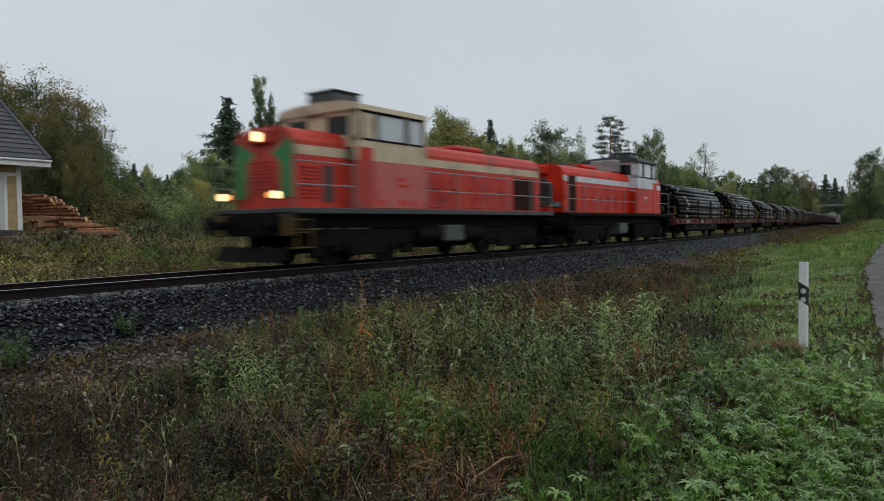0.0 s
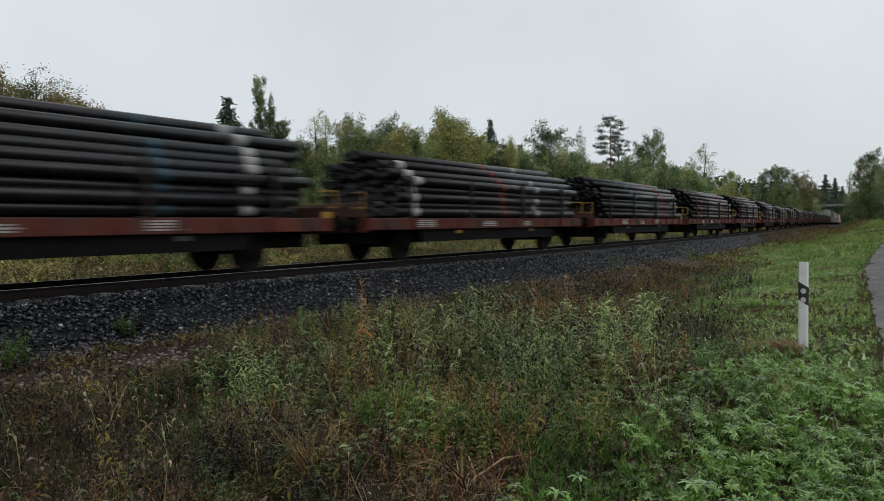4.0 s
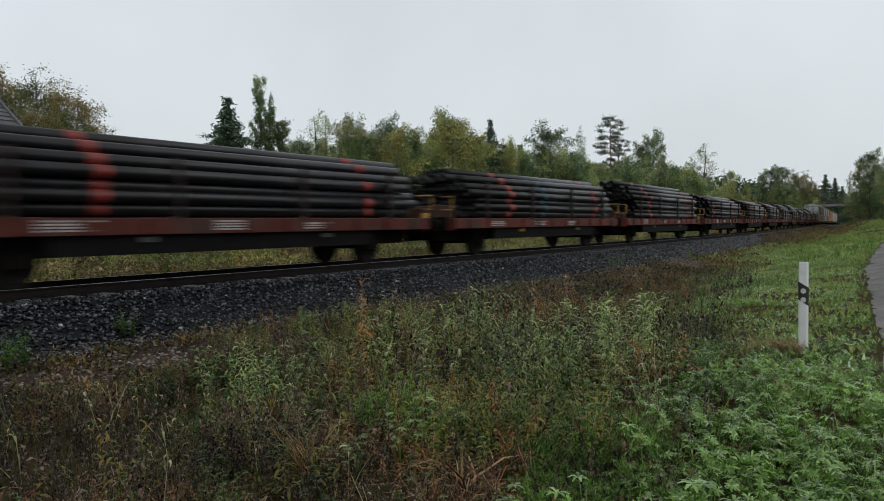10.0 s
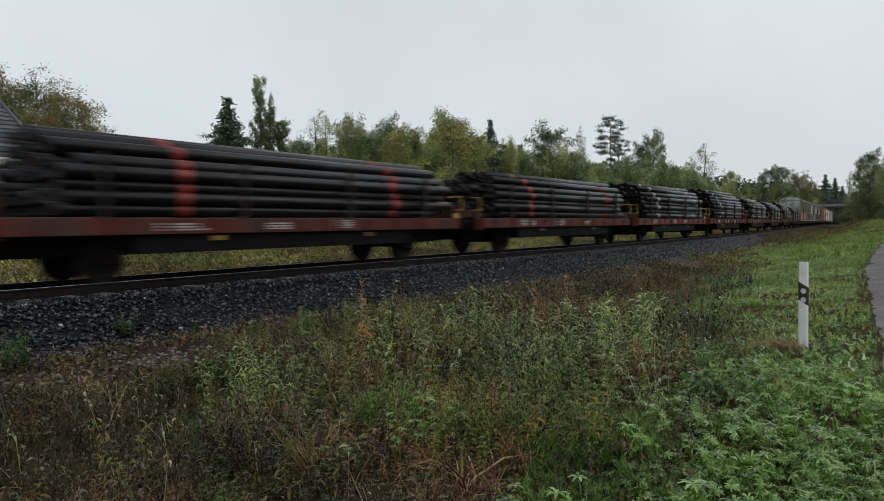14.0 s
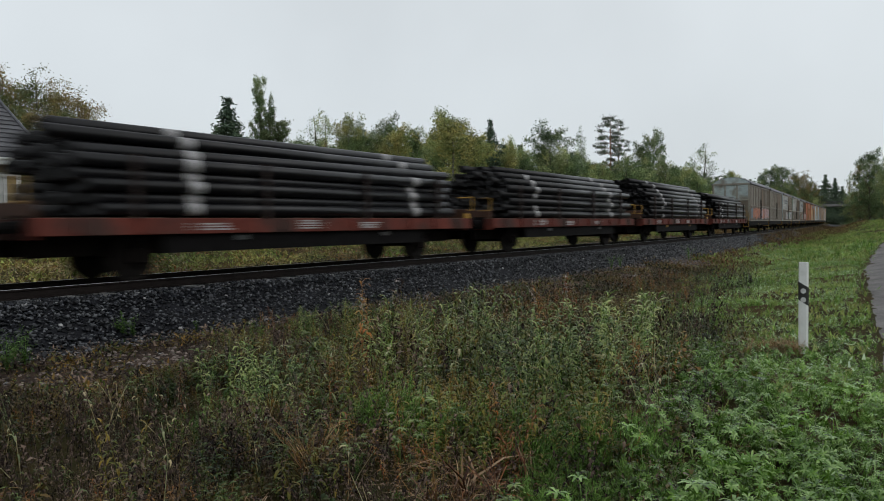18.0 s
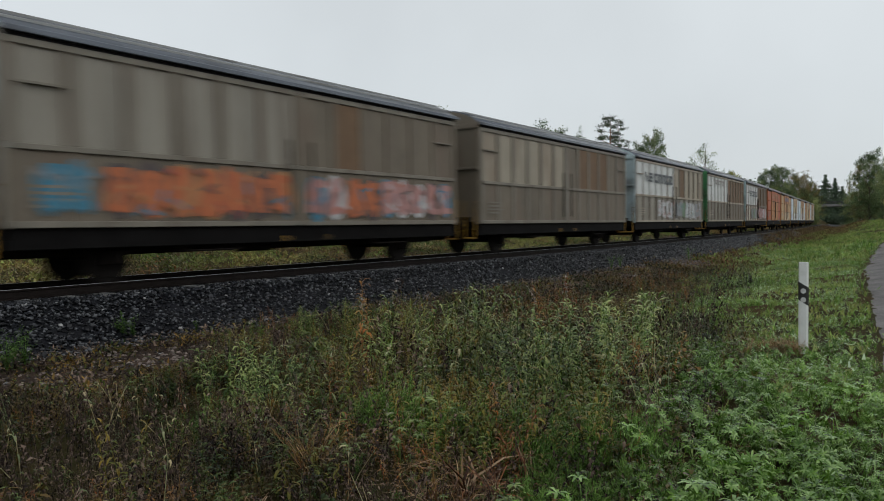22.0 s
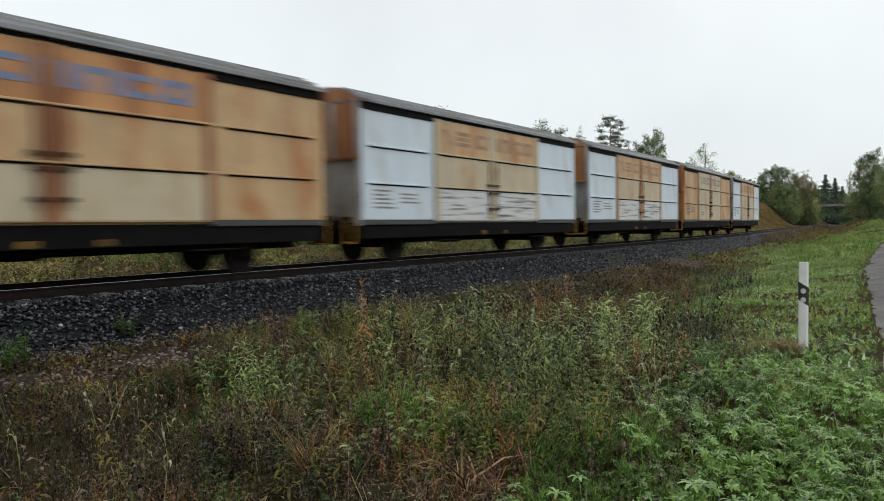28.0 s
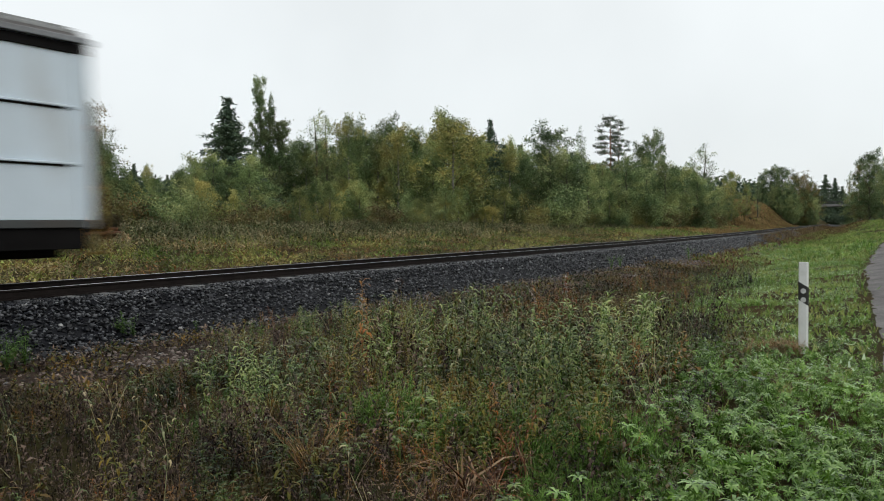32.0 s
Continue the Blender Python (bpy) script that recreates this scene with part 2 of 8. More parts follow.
M_CREAM = mat("cream_paint", (0.55, 0.45, 0.30), 0.45, var=0.12, scale=2, bump=0.03, dirt=(0.25, 0.19, 0.12), dirt_amt=0.12)
M_WHITE = mat("white_paint", (0.58, 0.63, 0.66), 0.45, var=0.1, scale=2, bump=0.03, dirt=(0.36, 0.35, 0.33), dirt_amt=0.12)
M_GREY = mat("dark_grey_paint", (0.045, 0.05, 0.05), 0.55, var=0.2, scale=2, bump=0.05, dirt=(0.05, 0.045, 0.04), dirt_amt=0.3)
M_LGREY = mat("light_grey_paint", (0.26, 0.27, 0.27), 0.5, var=0.15, scale=2, bump=0.05, dirt=(0.1, 0.09, 0.08), dirt_amt=0.2)
M_GREEN = mat("green_paint", (0.03, 0.22, 0.06), 0.45, var=0.15, scale=2, bump=0.03)
M_BLACK = mat("grimy_black_steel", (0.007, 0.0065, 0.0065), 0.75, 0.0, var=0.4, scale=3, bump=0.2, spec=0.08)
# underframe grime; the same dark colour paints the shade under van ledges
M_GRIME_SHADE = mat("brown_grime_and_ledge_shade", (0.010, 0.008, 0.007), 0.85, 0.0, var=0.4, scale=3, bump=0.2, spec=0.08)
M_YELLOW = mat("dirty_yellow_paint", (0.34, 0.19, 0.02), 0.6, var=0.25, scale=4, bump=0.05, dirt=(0.06, 0.035, 0.015), dirt_amt=0.4)
M_STAKE = mat("dark_rusty_stake", (0.018, 0.009, 0.007), 0.8, var=0.3, scale=3, bump=0.1)
M_ENDPLATE = mat("orange_brown_end_plate", (0.066, 0.027, 0.014), 0.68, var=0.25, scale=3, bump=0.1, dirt=(0.07, 0.035, 0.02), dirt_amt=0.3)
M_WHEEL = mat("wheel_steel", (0.012, 0.010, 0.009), 0.7, 0.0, var=0.3, scale=4, bump=0.1, spec=0.12)
M_BEAM = mat("red_oxide_beam", (0.105, 0.026, 0.018), 0.7, spec=0.2, var=0.25, scale=1.3, bump=0.08, dirt=(0.055, 0.03, 0.025), dirt_amt=0.35, rnd=0.3)
M_STENCIL = mat("greyed_stencil_paint", (0.34, 0.33, 0.33), 0.6, var=0.35, scale=8, bump=0.03, dirt=(0.12, 0.06, 0.05), dirt_amt=0.25, dscale=5)
M_PLANK = mat("grimy_deck_plank", (0.10, 0.07, 0.05), 0.85, var=0.3, scale=3, bump=0.4, stretch=(6, 1, 1))
M_PIPE = mat("black_coated_pipe", (0.007, 0.0068, 0.0085), 0.36, spec=0.36, var=0.3, scale=1.2, bump=0.04, rnd=0.3, dirt=(0.03, 0.028, 0.027), dirt_amt=0.12)
M_STRAP = {"white": mat("white_band", (0.34, 0.335, 0.34), 0.6, var=0.35, scale=6), "red": mat("red_band", (0.24, 0.026, 0.018), 0.55, var=0.5, scale=6),
           "blue": mat("blue_band", (0.014, 0.075, 0.11), 0.55, var=0.4, scale=6)}
M_LENS = glow("lit_headlamp", (1.0, 0.70, 0.34), 4.2)
M_LENS2 = glow("lit_marker_lamp", (1.0, 0.36, 0.08), 2.2)


def glass_mat(name, tint, rough=0.04):
    ma = mat(name, tint, rough, 0.0, var=0.05, scale=2, bump=0.0, spec=0.9, coat=1.0)
    return ma


M_GLASS = glass_mat("dark_cab_glass", (0.03, 0.035, 0.04))
# pale base colour: the sky's reflection painted into the side panes
M_GLASS_SKY = glass_mat("cab_glass_with_painted_sky", (0.42, 0.46, 0.48))



# ---------------------------------------------------------------- ground: one sheet to the horizon
def spaced(stops):
    out = []
    for (a, b, st) in stops:
        out += list(np.arange(a, b, st))
    return out + [stops[-1][1]]


GX = spaced([(-900, -100, 100), (-100, -10, 9), (-10, 26, 0.35), (26, 80, 1.2), (80, 330, 5), (330, 1800, 120)])
GY = spaced([(-900, -120, 90), (-120, -20, 10), (-20, -4, 1.2), (-4, 20, 0.3), (20, 60, 1.5), (60, 160, 6), (160, 1500, 110)])
gv = [(x, y, ground_z(x, y)) for x in GX for y in GY]
ny = len(GY)
gq = [(i * ny + j, (i + 1) * ny + j, (i + 1) * ny + j + 1, i * ny + j + 1) for i in range(len(GX) - 1) for j in range(ny - 1)]
ground = new("ground", np_mesh("ground", gv, gq, M_GROUND, True))
tagged(ground, "weedy earth ground with thatch, moss and dead grass", "ground", kind="structure")


def strip(name, material, s0, s1, step, prof, label, category, lift=0.0, wobble=0.0):
    """A sheet laid along the line with a cross-section of (off, z)."""
    vs, fs, n = [], [], len(prof)
    k = 0
    s = s0
    while s <= s1 + 1e-6:
        for off, z in prof:
            x, y, zz, a = line(s, off, z)
            w = wobble * noise.noise((s * 0.9, off * 2.0, 1.0))
            vs.append((x, y + w * 3, zz + lift + w))
        k += 1
        s += step if s < 70 else step * 4
    fs = [(i * n + j, (i + 1) * n + j, (i + 1) * n + j + 1, i * n + j + 1) for i in range(k - 1) for j in range(n - 1)]
    ob = new(name, np_mesh(name, vs, fs, material, True))
    return tagged(ob, label, category, kind="structure")


ballast = strip("ballast", M_BALLAST, -40, 330, 0.5,
                [(-3.5, -1.02), (-3.0, -0.80), (-2.3, -0.47), (-1.75, -0.25), (-0.8, -0.24), (0, -0.25), (0.8, -0.24), (1.75, -0.25), (2.4, -0.46), (3.1, -0.70), (3.5, -0.95)],
                "dark wet crushed-stone ballast under the rails", "ballast", wobble=0.03)
grit = strip("grit_strip", M_GRIT, -20, 60, 0.5, [(-5.2, -1.16), (-4.6, -0.985), (-3.9, -0.905), (-3.1, -0.835), (-2.8, -0.82)],
             "reddish gravel and soil at the foot of the ballast", "gravel", lift=0.02, wobble=0.03)


def road_edge(x):
    """Where the grass meets the road."""
    return -0.28 - 0.2 * min(max(6.0 - x, 0.0), 9.0) + 0.095 * min(x, 24.0) + 0.05 * min(max(x - 24.0, 0.0), 28.0) - 0.012 * max(0.0, x - 52.0)


def build_road():
    vs, fs, k = [], [], 0
    x = -40.0
    while x < 330:
        yl = road_edge(x)
        for j, w in enumerate((0.0, 0.5, 2.0, 3.5, 5.0, 5.6)):
            y = yl - w + (0.12 * noise.noise((x * 0.7, j * 3.0, 0)) if j in (0, 5) else 0)
            vs.append((x, y, ground_z(x, y) + (0.02 if 0 < j < 5 else -0.03) + 0.03))
        k += 1
        x += 0.5 if x < 60 else 5
    fs = [(i * 6 + j, i * 6 + j + 1, (i + 1) * 6 + j + 1, (i + 1) * 6 + j) for i in range(k - 1) for j in range(5)]
    return tagged(new("road", np_mesh("road", vs, fs, M_ROAD, True)), "narrow grey gravel road with grassy edges", "road", kind="structure")


road = build_road()

# ---------------------------------------------------------------- track: rails and sleepers
RAIL_PROF = [(-0.07, -0.172), (0.07, -0.172), (0.07, -0.162), (0.012, -0.142), (0.010, -0.042), (0.036, -0.032), (0.036, -0.004), (-0.036, -0.004),
             (-0.036, -0.032), (-0.010, -0.042), (-0.012, -0.142), (-0.07, -0.162)]


def swept(prof, off, s0, s1):
    stops = sorted(set([s0, s1] + [s for s in np.arange(-40, 340, 4) if s0 < s < s1]))
    n = len(prof)
    g = Geo()
    vs = []
    for s in stops:
        for y, z in prof:
            vs.append(line(s, off + y, z)[:3])
    fs = [(i * n + j, i * n + (j + 1) % n, (i + 1) * n + (j + 1) % n, (i + 1) * n + j) for i in range(len(stops) - 1) for j in range(n)]
    return g.add(vs, fs)


track = tagged(new("railway_track"), "single railway track with steel rails on concrete sleepers", "railway track", kind="structure")
for off in (-0.797, 0.797):
    r = part("rail", swept(RAIL_PROF, off, -40, 330), M_RAIL, track, "rusty dark steel rail")
    part("rail_head", swept([(-0.028, -0.0045), (0.028, -0.0045), (0.026, 0.0), (-0.026, 0.0)], off, -40, 330), M_RAILTOP, r, "bright worn rail top")


def sleeper_geo():
    prof = [(-0.15, -0.40), (0.15, -0.40), (0.13, -0.20), (0.11, -0.178), (-0.11, -0.178), (-0.13, -0.20)]
    g = Geo()
    stations = [(-1.30, 0.0), (-1.26, 0.004), (-0.55, 0.0), (-0.3, -0.03), (0.3, -0.03), (0.55, 0.0), (1.26, 0.004), (1.30, 0.0)]
    n = len(prof)
    vs = [(x, y, z + dz) for y, dz in stations for x, z in prof]
    fs = [(i * n + j, (i + 1) * n + j, (i + 1) * n + (j + 1) % n, i * n + (j + 1) % n) for i in range(len(stations) - 1) for j in range(n)]
    fs += [tuple(range(n)), tuple(reversed(range((len(stations) - 1) * n, len(stations) * n)))]
    return g.add(vs, fs)


SLEEPER_ME = sleeper_geo().mesh("sleeper", M_SLEEPER)
far_sl = Geo()
s = -18.0
while s < 200:
    x, y, z, a = line(s)
    if s < 70:
        o = new("sleeper", SLEEPER_ME)
        o.parent = track
        o.matrix_basis = pose(x, y, z + 0.004, 0, 0, math.degrees(a))
    else:
        far_sl.add([Matrix.Translation((x, y, z)) @ Matrix.Rotation(a, 4, "Z") @ Vector(q) for q in
                    [(px, py, pz) for px in (-0.13, 0.13) for py in (-1.3, 1.3) for pz in (-0.4, -0.17)]],
                   [(0, 1, 3, 2), (4, 6, 7, 5), (0, 4, 5, 1), (2, 3, 7, 6), (0, 2, 6, 4), (1, 5, 7, 3)])
    s += 0.61
tagged(part("distant_sleepers", far_sl, M_SLEEPER, track), kind="stuff")

# ---------------------------------------------------------------- the train: vehicles in their own space, x along the line, y beyond it, z above the rail
MOVING = []          # (thing, place along the train, wheelsets with their poses)


def wheelset_mesh(r=0.46):
    g = Geo()
    g.rod((0, -0.95, 0), (0, 0.95, 0), 0.075, 10)
    for sy in (-1, 1):
        y0 = sy * 0.735
        g.rod((0, y0, 0), (0, y0 + sy * 0.03, 0), r + 0.03, 28)
        g.rod((0, y0 + sy * 0.03, 0), (0, y0 + sy * 0.13, 0), r, 28, r - 0.006)
        g.rod((0, y0 + sy * 0.13, 0), (0, y0 + sy * 0.15, 0), r - 0.07, 20, r - 0.1)
        g.rod((0, y0 + sy * 0.13, 0), (0, y0 + sy * 0.19, 0), 0.12, 12)
        for i in range(6):               # lightening bolts round the hub
            a = i * pi / 3
            g.rod((cos(a) * 0.24, y0 + sy * 0.14, sin(a) * 0.24), (cos(a) * 0.24, y0 + sy * 0.165, sin(a) * 0.24), 0.035, 6)
    return g.mesh("wheelset", M_WHEEL)


WHEELSET = wheelset_mesh()


def buffers(th, end, z=1.04, sides=(-0.9, 0.9), reach=0.62):
    """Two buffers and a coupling on one end; end is the x of the headstock, its sign the way out."""
    sg = 1 if end > 0 else -1
    for y in sides:
        g = Geo()
        g.box(end, end + sg * 0.04, y - 0.2, y + 0.2, z - 0.2, z + 0.2) if sg > 0 else g.box(end - 0.04, end, y - 0.2, y + 0.2, z - 0.2, z + 0.2)
        g.rod((end + sg * 0.04, y, z), (end + sg * 0.36, y, z), 0.11, 12, 0.10)
        g.rod((end + sg * 0.36, y, z), (end + sg * (reach - 0.05), y, z), 0.075, 12)
        g.rod((end + sg * (reach - 0.05), y, z), (end + sg * reach, y, z), 0.24, 18, 0.22)
        part("buffer", g, M_BLACK, th)
    g = Geo()
    g.box(min(end, end + sg * 0.3), max(end, end + sg * 0.3), -0.06, 0.06, z - 0.12, z, 0.015)
    g.rod((end + sg * 0.3, -0.05, z - 0.08), (end + sg * 0.62, -0.05, z - 0.10), 0.03, 6)
    g.rod((end + sg * 0.3, 0.05, z - 0.08), (end + sg * 0.62, 0.05, z - 0.10), 0.03, 6)
    part("coupling", g, M_BLACK, th)
    for y in (-0.35, 0.38):
        g = Geo().rod((end, y, z - 0.1), (end + sg * 0.25, y, z - 0.25), 0.025, 6)
        g.rod((end + sg * 0.25, y, z - 0.25), (end + sg * 0.3, y, z - 0.5), 0.025, 6)
        part("brake_hose", g, M_BLACK, th)


def axle_guards(th, xs, top=0.9):
    """Wheelsets with axle boxes, leaf springs and guards; returns the wheelsets with their rest poses."""
    sets = []
    for x in xs:
        w = new("wheelset", WHEELSET)
        w.parent = th
        w.matrix_basis = pose(x, 0, 0.46)
        sets.append((w, x))
        for sy in (-1, 1):
            y = sy * 1.02
            g = Geo()
            g.box(x - 0.14, x + 0.14, y - 0.10, y + 0.12, 0.33, 0.62, 0.03)
            part("axle_box", g, M_GRIME_SHADE, th)
            g = Geo()
            for i in range(6):
                w2 = 0.62 - i * 0.085
                zc = 0.86 - i * 0.025
                g.box(x - w2, x + w2, y - 0.045, y + 0.045, zc - 0.012, zc + 0.012)
            g.box(x - 0.06, x + 0.06, y - 0.06, y + 0.06, 0.62, 0.88)
            part("leaf_spring", g, M_BLACK, th)
            g = Geo()
            for d in (-1, 1):
                g.add([(x + d * 0.16, y - 0.01, 0.95), (x + d * 0.50, y - 0.01, 0.95), (x + d * 0.20, y - 0.01, 0.22), (x + d * 0.16, y - 0.01, 0.22),
                       (x + d * 0.16, y + 0.012, 0.95), (x + d * 0.50, y + 0.012, 0.95), (x + d * 0.20, y + 0.012, 0.22), (x + d * 0.16, y + 0.012, 0.22)],
                      [(0, 1, 2, 3), (4, 7, 6, 5), (0, 4, 5, 1), (1, 5, 6, 2), (2, 6, 7, 3), (3, 7, 4, 0)])
            part("axle_guard", g, M_GRIME_SHADE, th)
    return sets


# ---- flat wagons with their loads of pipes
def flat_wagon(seed):
    rg = random.Random(seed)
    th = thing("flat_wagon", "red-oxide two-axle flat wagon with timber deck and yellow end rails", "freight wagon", "flat wagons in the train")
    L = 6.35
    for sy in (-1, 1):
        g = Geo()
        y0, y1 = (-1.46, -1.36) if sy < 0 else (1.36, 1.46)
        g.box(-L, L, y0, y1, 0.88, 1.19, 0.01)
        for i in range(11):             # stake pockets
            x = -5.6 + i * 1.12
            g.box(x - 0.07, x + 0.07, sy * 1.46 - 0.05, sy * 1.46 + 0.05, 0.93, 1.17)
        part("side_beam", g, M_BEAM, th)
    for i in range(3):                  # painted data panels on the near and far beams
        x = (-3.4, -0.6, 1.7)[i] + rg.uniform(-0.5, 0.5)
        w = (0.55, 0.45, 0.40)[i]
        g = Geo()
        for k in range(rg.choice((3, 4))):
            z = 0.95 + k * 0.055
            g.box(x - w, x + w * rg.uniform(0.5, 1.0), -1.4655, -1.463, z, z + 0.032)
        part("painted_data_panel", g, M_STENCIL, th, "greyed white painted data bars")
    for i in range(16):
        x0 = -L + i * (2 * L / 16)
        part("deck_plank", Geo().box(x0 + 0.01, x0 + 2 * L / 16 - 0.01, -1.355, 1.355, 1.14, 1.195 + rg.uniform(0, 0.01)), M_PLANK, th)
    for e in (-1, 1):
        g = Geo()
        g.box(*sorted((e * L, e * (L - 0.12))), -1.36, 1.36, 0.82, 1.19, 0.01)
        part("headstock", g, M_BEAM, th)
        x = e * (L + 0.16)
        for y0, y1 in ((-1.42, -1.02), (1.02, 1.42)):      # shunter's rails
            g = Geo()
            ya = y0 if y0 < 0 else y1
            yb = y1 if y0 < 0 else y0
            g.rod((x, ya, 1.45), (x, ya, 1.85), 0.022, 6)
            for z in (1.45, 1.85):
                g.rod((x, ya, z), (x, yb, z), 0.022, 6)
            g.rod((e * L, yb, 1.85), (x, yb, 1.85), 0.022, 6)
            g.rod((e * L, yb, 1.45), (x, yb, 1.45), 0.022, 6)
            part("end_rail", g, M_YELLOW, th, "yellow shunter's rail")
        board = part("end_board", Geo().box(*sorted((e * (L - 0.01), e * (L - 0.06))), -1.34, 1.34, 1.20, 1.20 + (0.28 if seed % 3 else 0.40), 0.012), M_ENDPLATE, th, "low rust-brown end board")
        for y in (-1.25, -0.4, 0.4, 1.25):
            part("board_rib", Geo().box(*sorted((e * (L - 0.01), e * (L + 0.04))), y - 0.05, y + 0.05, 1.20, 1.20 + (0.28 if seed % 3 else 0.40), 0.01), M_ENDPLATE, board)
        if e > 0 and seed % 2:
            part("end_marker", Geo().box(*sorted((e * (L - 0.02), e * (L - 0.28))), -1.44, -1.41, 1.195, 1.34, 0.006), M_YELLOW, th, "small yellow plate at the deck's end")
        buffers(th, e * L)
    g = Geo()
    for y in (-0.55, 0.55):
        g.box(-L + 0.1, L - 0.1, y - 0.06, y + 0.06, 0.50, 1.13)
    for x in (-3.2, -1.1, 1.1, 3.2):
        g.box(x - 0.05, x + 0.05, -1.36, 1.36, 0.84, 1.13)
    part("underframe", g, M_GRIME_SHADE, th)
    for sy in (-1, 1):
        g = Geo()
        g.box(-4.0, 4.0, sy * 1.30 - 0.04, sy * 1.30 + 0.04, 0.52, 0.90)
        part("sole_bar", g, M_BLACK, th)
    g = Geo().rod((-1.6, 0.2, 0.66), (-0.6, 0.2, 0.66), 0.18, 14)
    part("brake_cylinder", g, M_BLACK, th)
    for x in (-2.2, 2.4):
        part("brake_plate", Geo().box(x - 0.13, x + 0.13, -1.38, -1.34, 0.74, 0.84), M_YELLOW if seed % 3 == 0 else M_GREY, th)
    sets = axle_guards(th, (-4.35, 4.35))
    return th, sets


def stakes(th, rg):
    for x in (-4.6, -1.6, 1.6, 4.6):
        for sy in (-1, 1):
            g = Geo().box(x - 0.04, x + 0.04, sy * 1.47 - 0.045, sy * 1.47 + 0.045, 1.17, 2.35, 0.01)
            part("stake", g, M_STAKE, th)


def pipe_mesh(r, length, name):
    g = Geo()
    n = 12
    xs = (-length / 2, length / 2)
    vs = []
    for x, rr in ((xs[0], r), (xs[1], r), (xs[0], r - 0.012), (xs[1], r - 0.012)):
        vs += [(x, cos(2 * pi * i / n) * rr, sin(2 * pi * i / n) * rr) for i in range(n)]
    fs = []
    for i in range(n):
        j = (i + 1) % n
        fs += [(i, n + i, n + j, j), (2 * n + i, 2 * n + j, 3 * n + j, 3 * n + i), (i, j, 2 * n + j, 2 * n + i), (n + i, 3 * n + i, 3 * n + j, n + j)]
    g.add(vs, fs)
    return g.mesh(name, M_PIPE, True)


PIPE_R = 0.122
PIPES = [pipe_mesh(PIPE_R, q, "pipe") for q in (10.6, 10.9, 11.1)]


RINGS = {}


def paint_ring(colour, w):
    """A worn ring of paint round a pipe, a thin sleeve."""
    if (colour, w) not in RINGS:
        n, g = 12, Geo()
        vs = []
        for x, rr in ((-w / 2, PIPE_R + 0.0005), (-w / 2, PIPE_R + 0.003), (w / 2, PIPE_R + 0.003), (w / 2, PIPE_R + 0.0005)):
            vs += [(x, cos(2 * pi * i / n) * rr, sin(2 * pi * i / n) * rr) for i in range(n)]
        fs = [(k * n + i, (k + 1) * n + i, (k + 1) * n + (i + 1) % n, k * n + (i + 1) % n) for k in range(3) for i in range(n)]
        RINGS[colour, w] = g.add(vs, fs).mesh("paint_ring", M_STRAP[colour], True)
    return RINGS[colour, w]


def pipe_load(seed, rows, bands):
    """A stack of pipes: full rows between the stakes, a rounded heap on top, rings of paint on the outer ones."""
    rg = random.Random(seed)
    label = "stack of long black pipes with %s paint rings" % " and ".join(sorted(set(b[1] for b in bands)))
    th = thing("pipe_stack", label, "pipe load", "pipe loads in the train")
    step = PIPE_R * 2 * 0.985
    z = 1.235 + PIPE_R
    shift = rg.uniform(-0.1, 0.1)
    for k, nrow in enumerate(rows):
        layer = shift + (rg.uniform(-0.28, 0.28) if k >= 4 else rg.uniform(-0.12, 0.12))
        for i in range(nrow):
            y = (i - (nrow - 1) / 2) * (step + 0.006)
            o = new("pipe", rg.choice(PIPES))
            o.parent = th
            heap = k >= len(rows) - 2
            lift = rg.uniform(-0.015, 0.015) + (rg.uniform(0, 0.06) if heap else 0)
            skew = rg.uniform(-0.2, 0.2) * (2.4 if heap else 1)
            dx = layer + rg.gauss(0, 0.14) * (1.5 if heap else 1) + 0.12
            o.matrix_basis = pose(dx, y, z + lift, rg.uniform(0, 360), rg.uniform(-0.28, 0.28) * (1.3 if k > 3 else 0.25), skew)
            if i > 1 and k < len(rows) - 3 or i > 4:
                continue
            for x, colour, w in bands:
                if rg.random() < (0.1 if i == 0 else 0.3):
                    continue
                ring = new("paint_ring", paint_ring(colour, w))
                ring.parent = o
                ring.matrix_basis = pose(x - dx + rg.gauss(0, 0.06), 0, 0)
        z += PIPE_R * 2 * (0.885 if k + 1 < len(rows) and abs(rows[k + 1] - nrow) == 1 else 0.93)
    for x in (-4.6, -1.6, 1.6, 4.6):
        part("bearer", Geo().box(x - 0.05, x + 0.05, -1.35, 1.35, 1.206, 1.232), M_PLANK, th, "timber bearer")
    return th


# ---- covered vans
def roof_profile(hw, eave, rise, n=12):
    return [(-hw + 2 * hw * i / n, eave + rise * (1 - abs(2 * i / n - 1) ** 2.4)) for i in range(n + 1)]


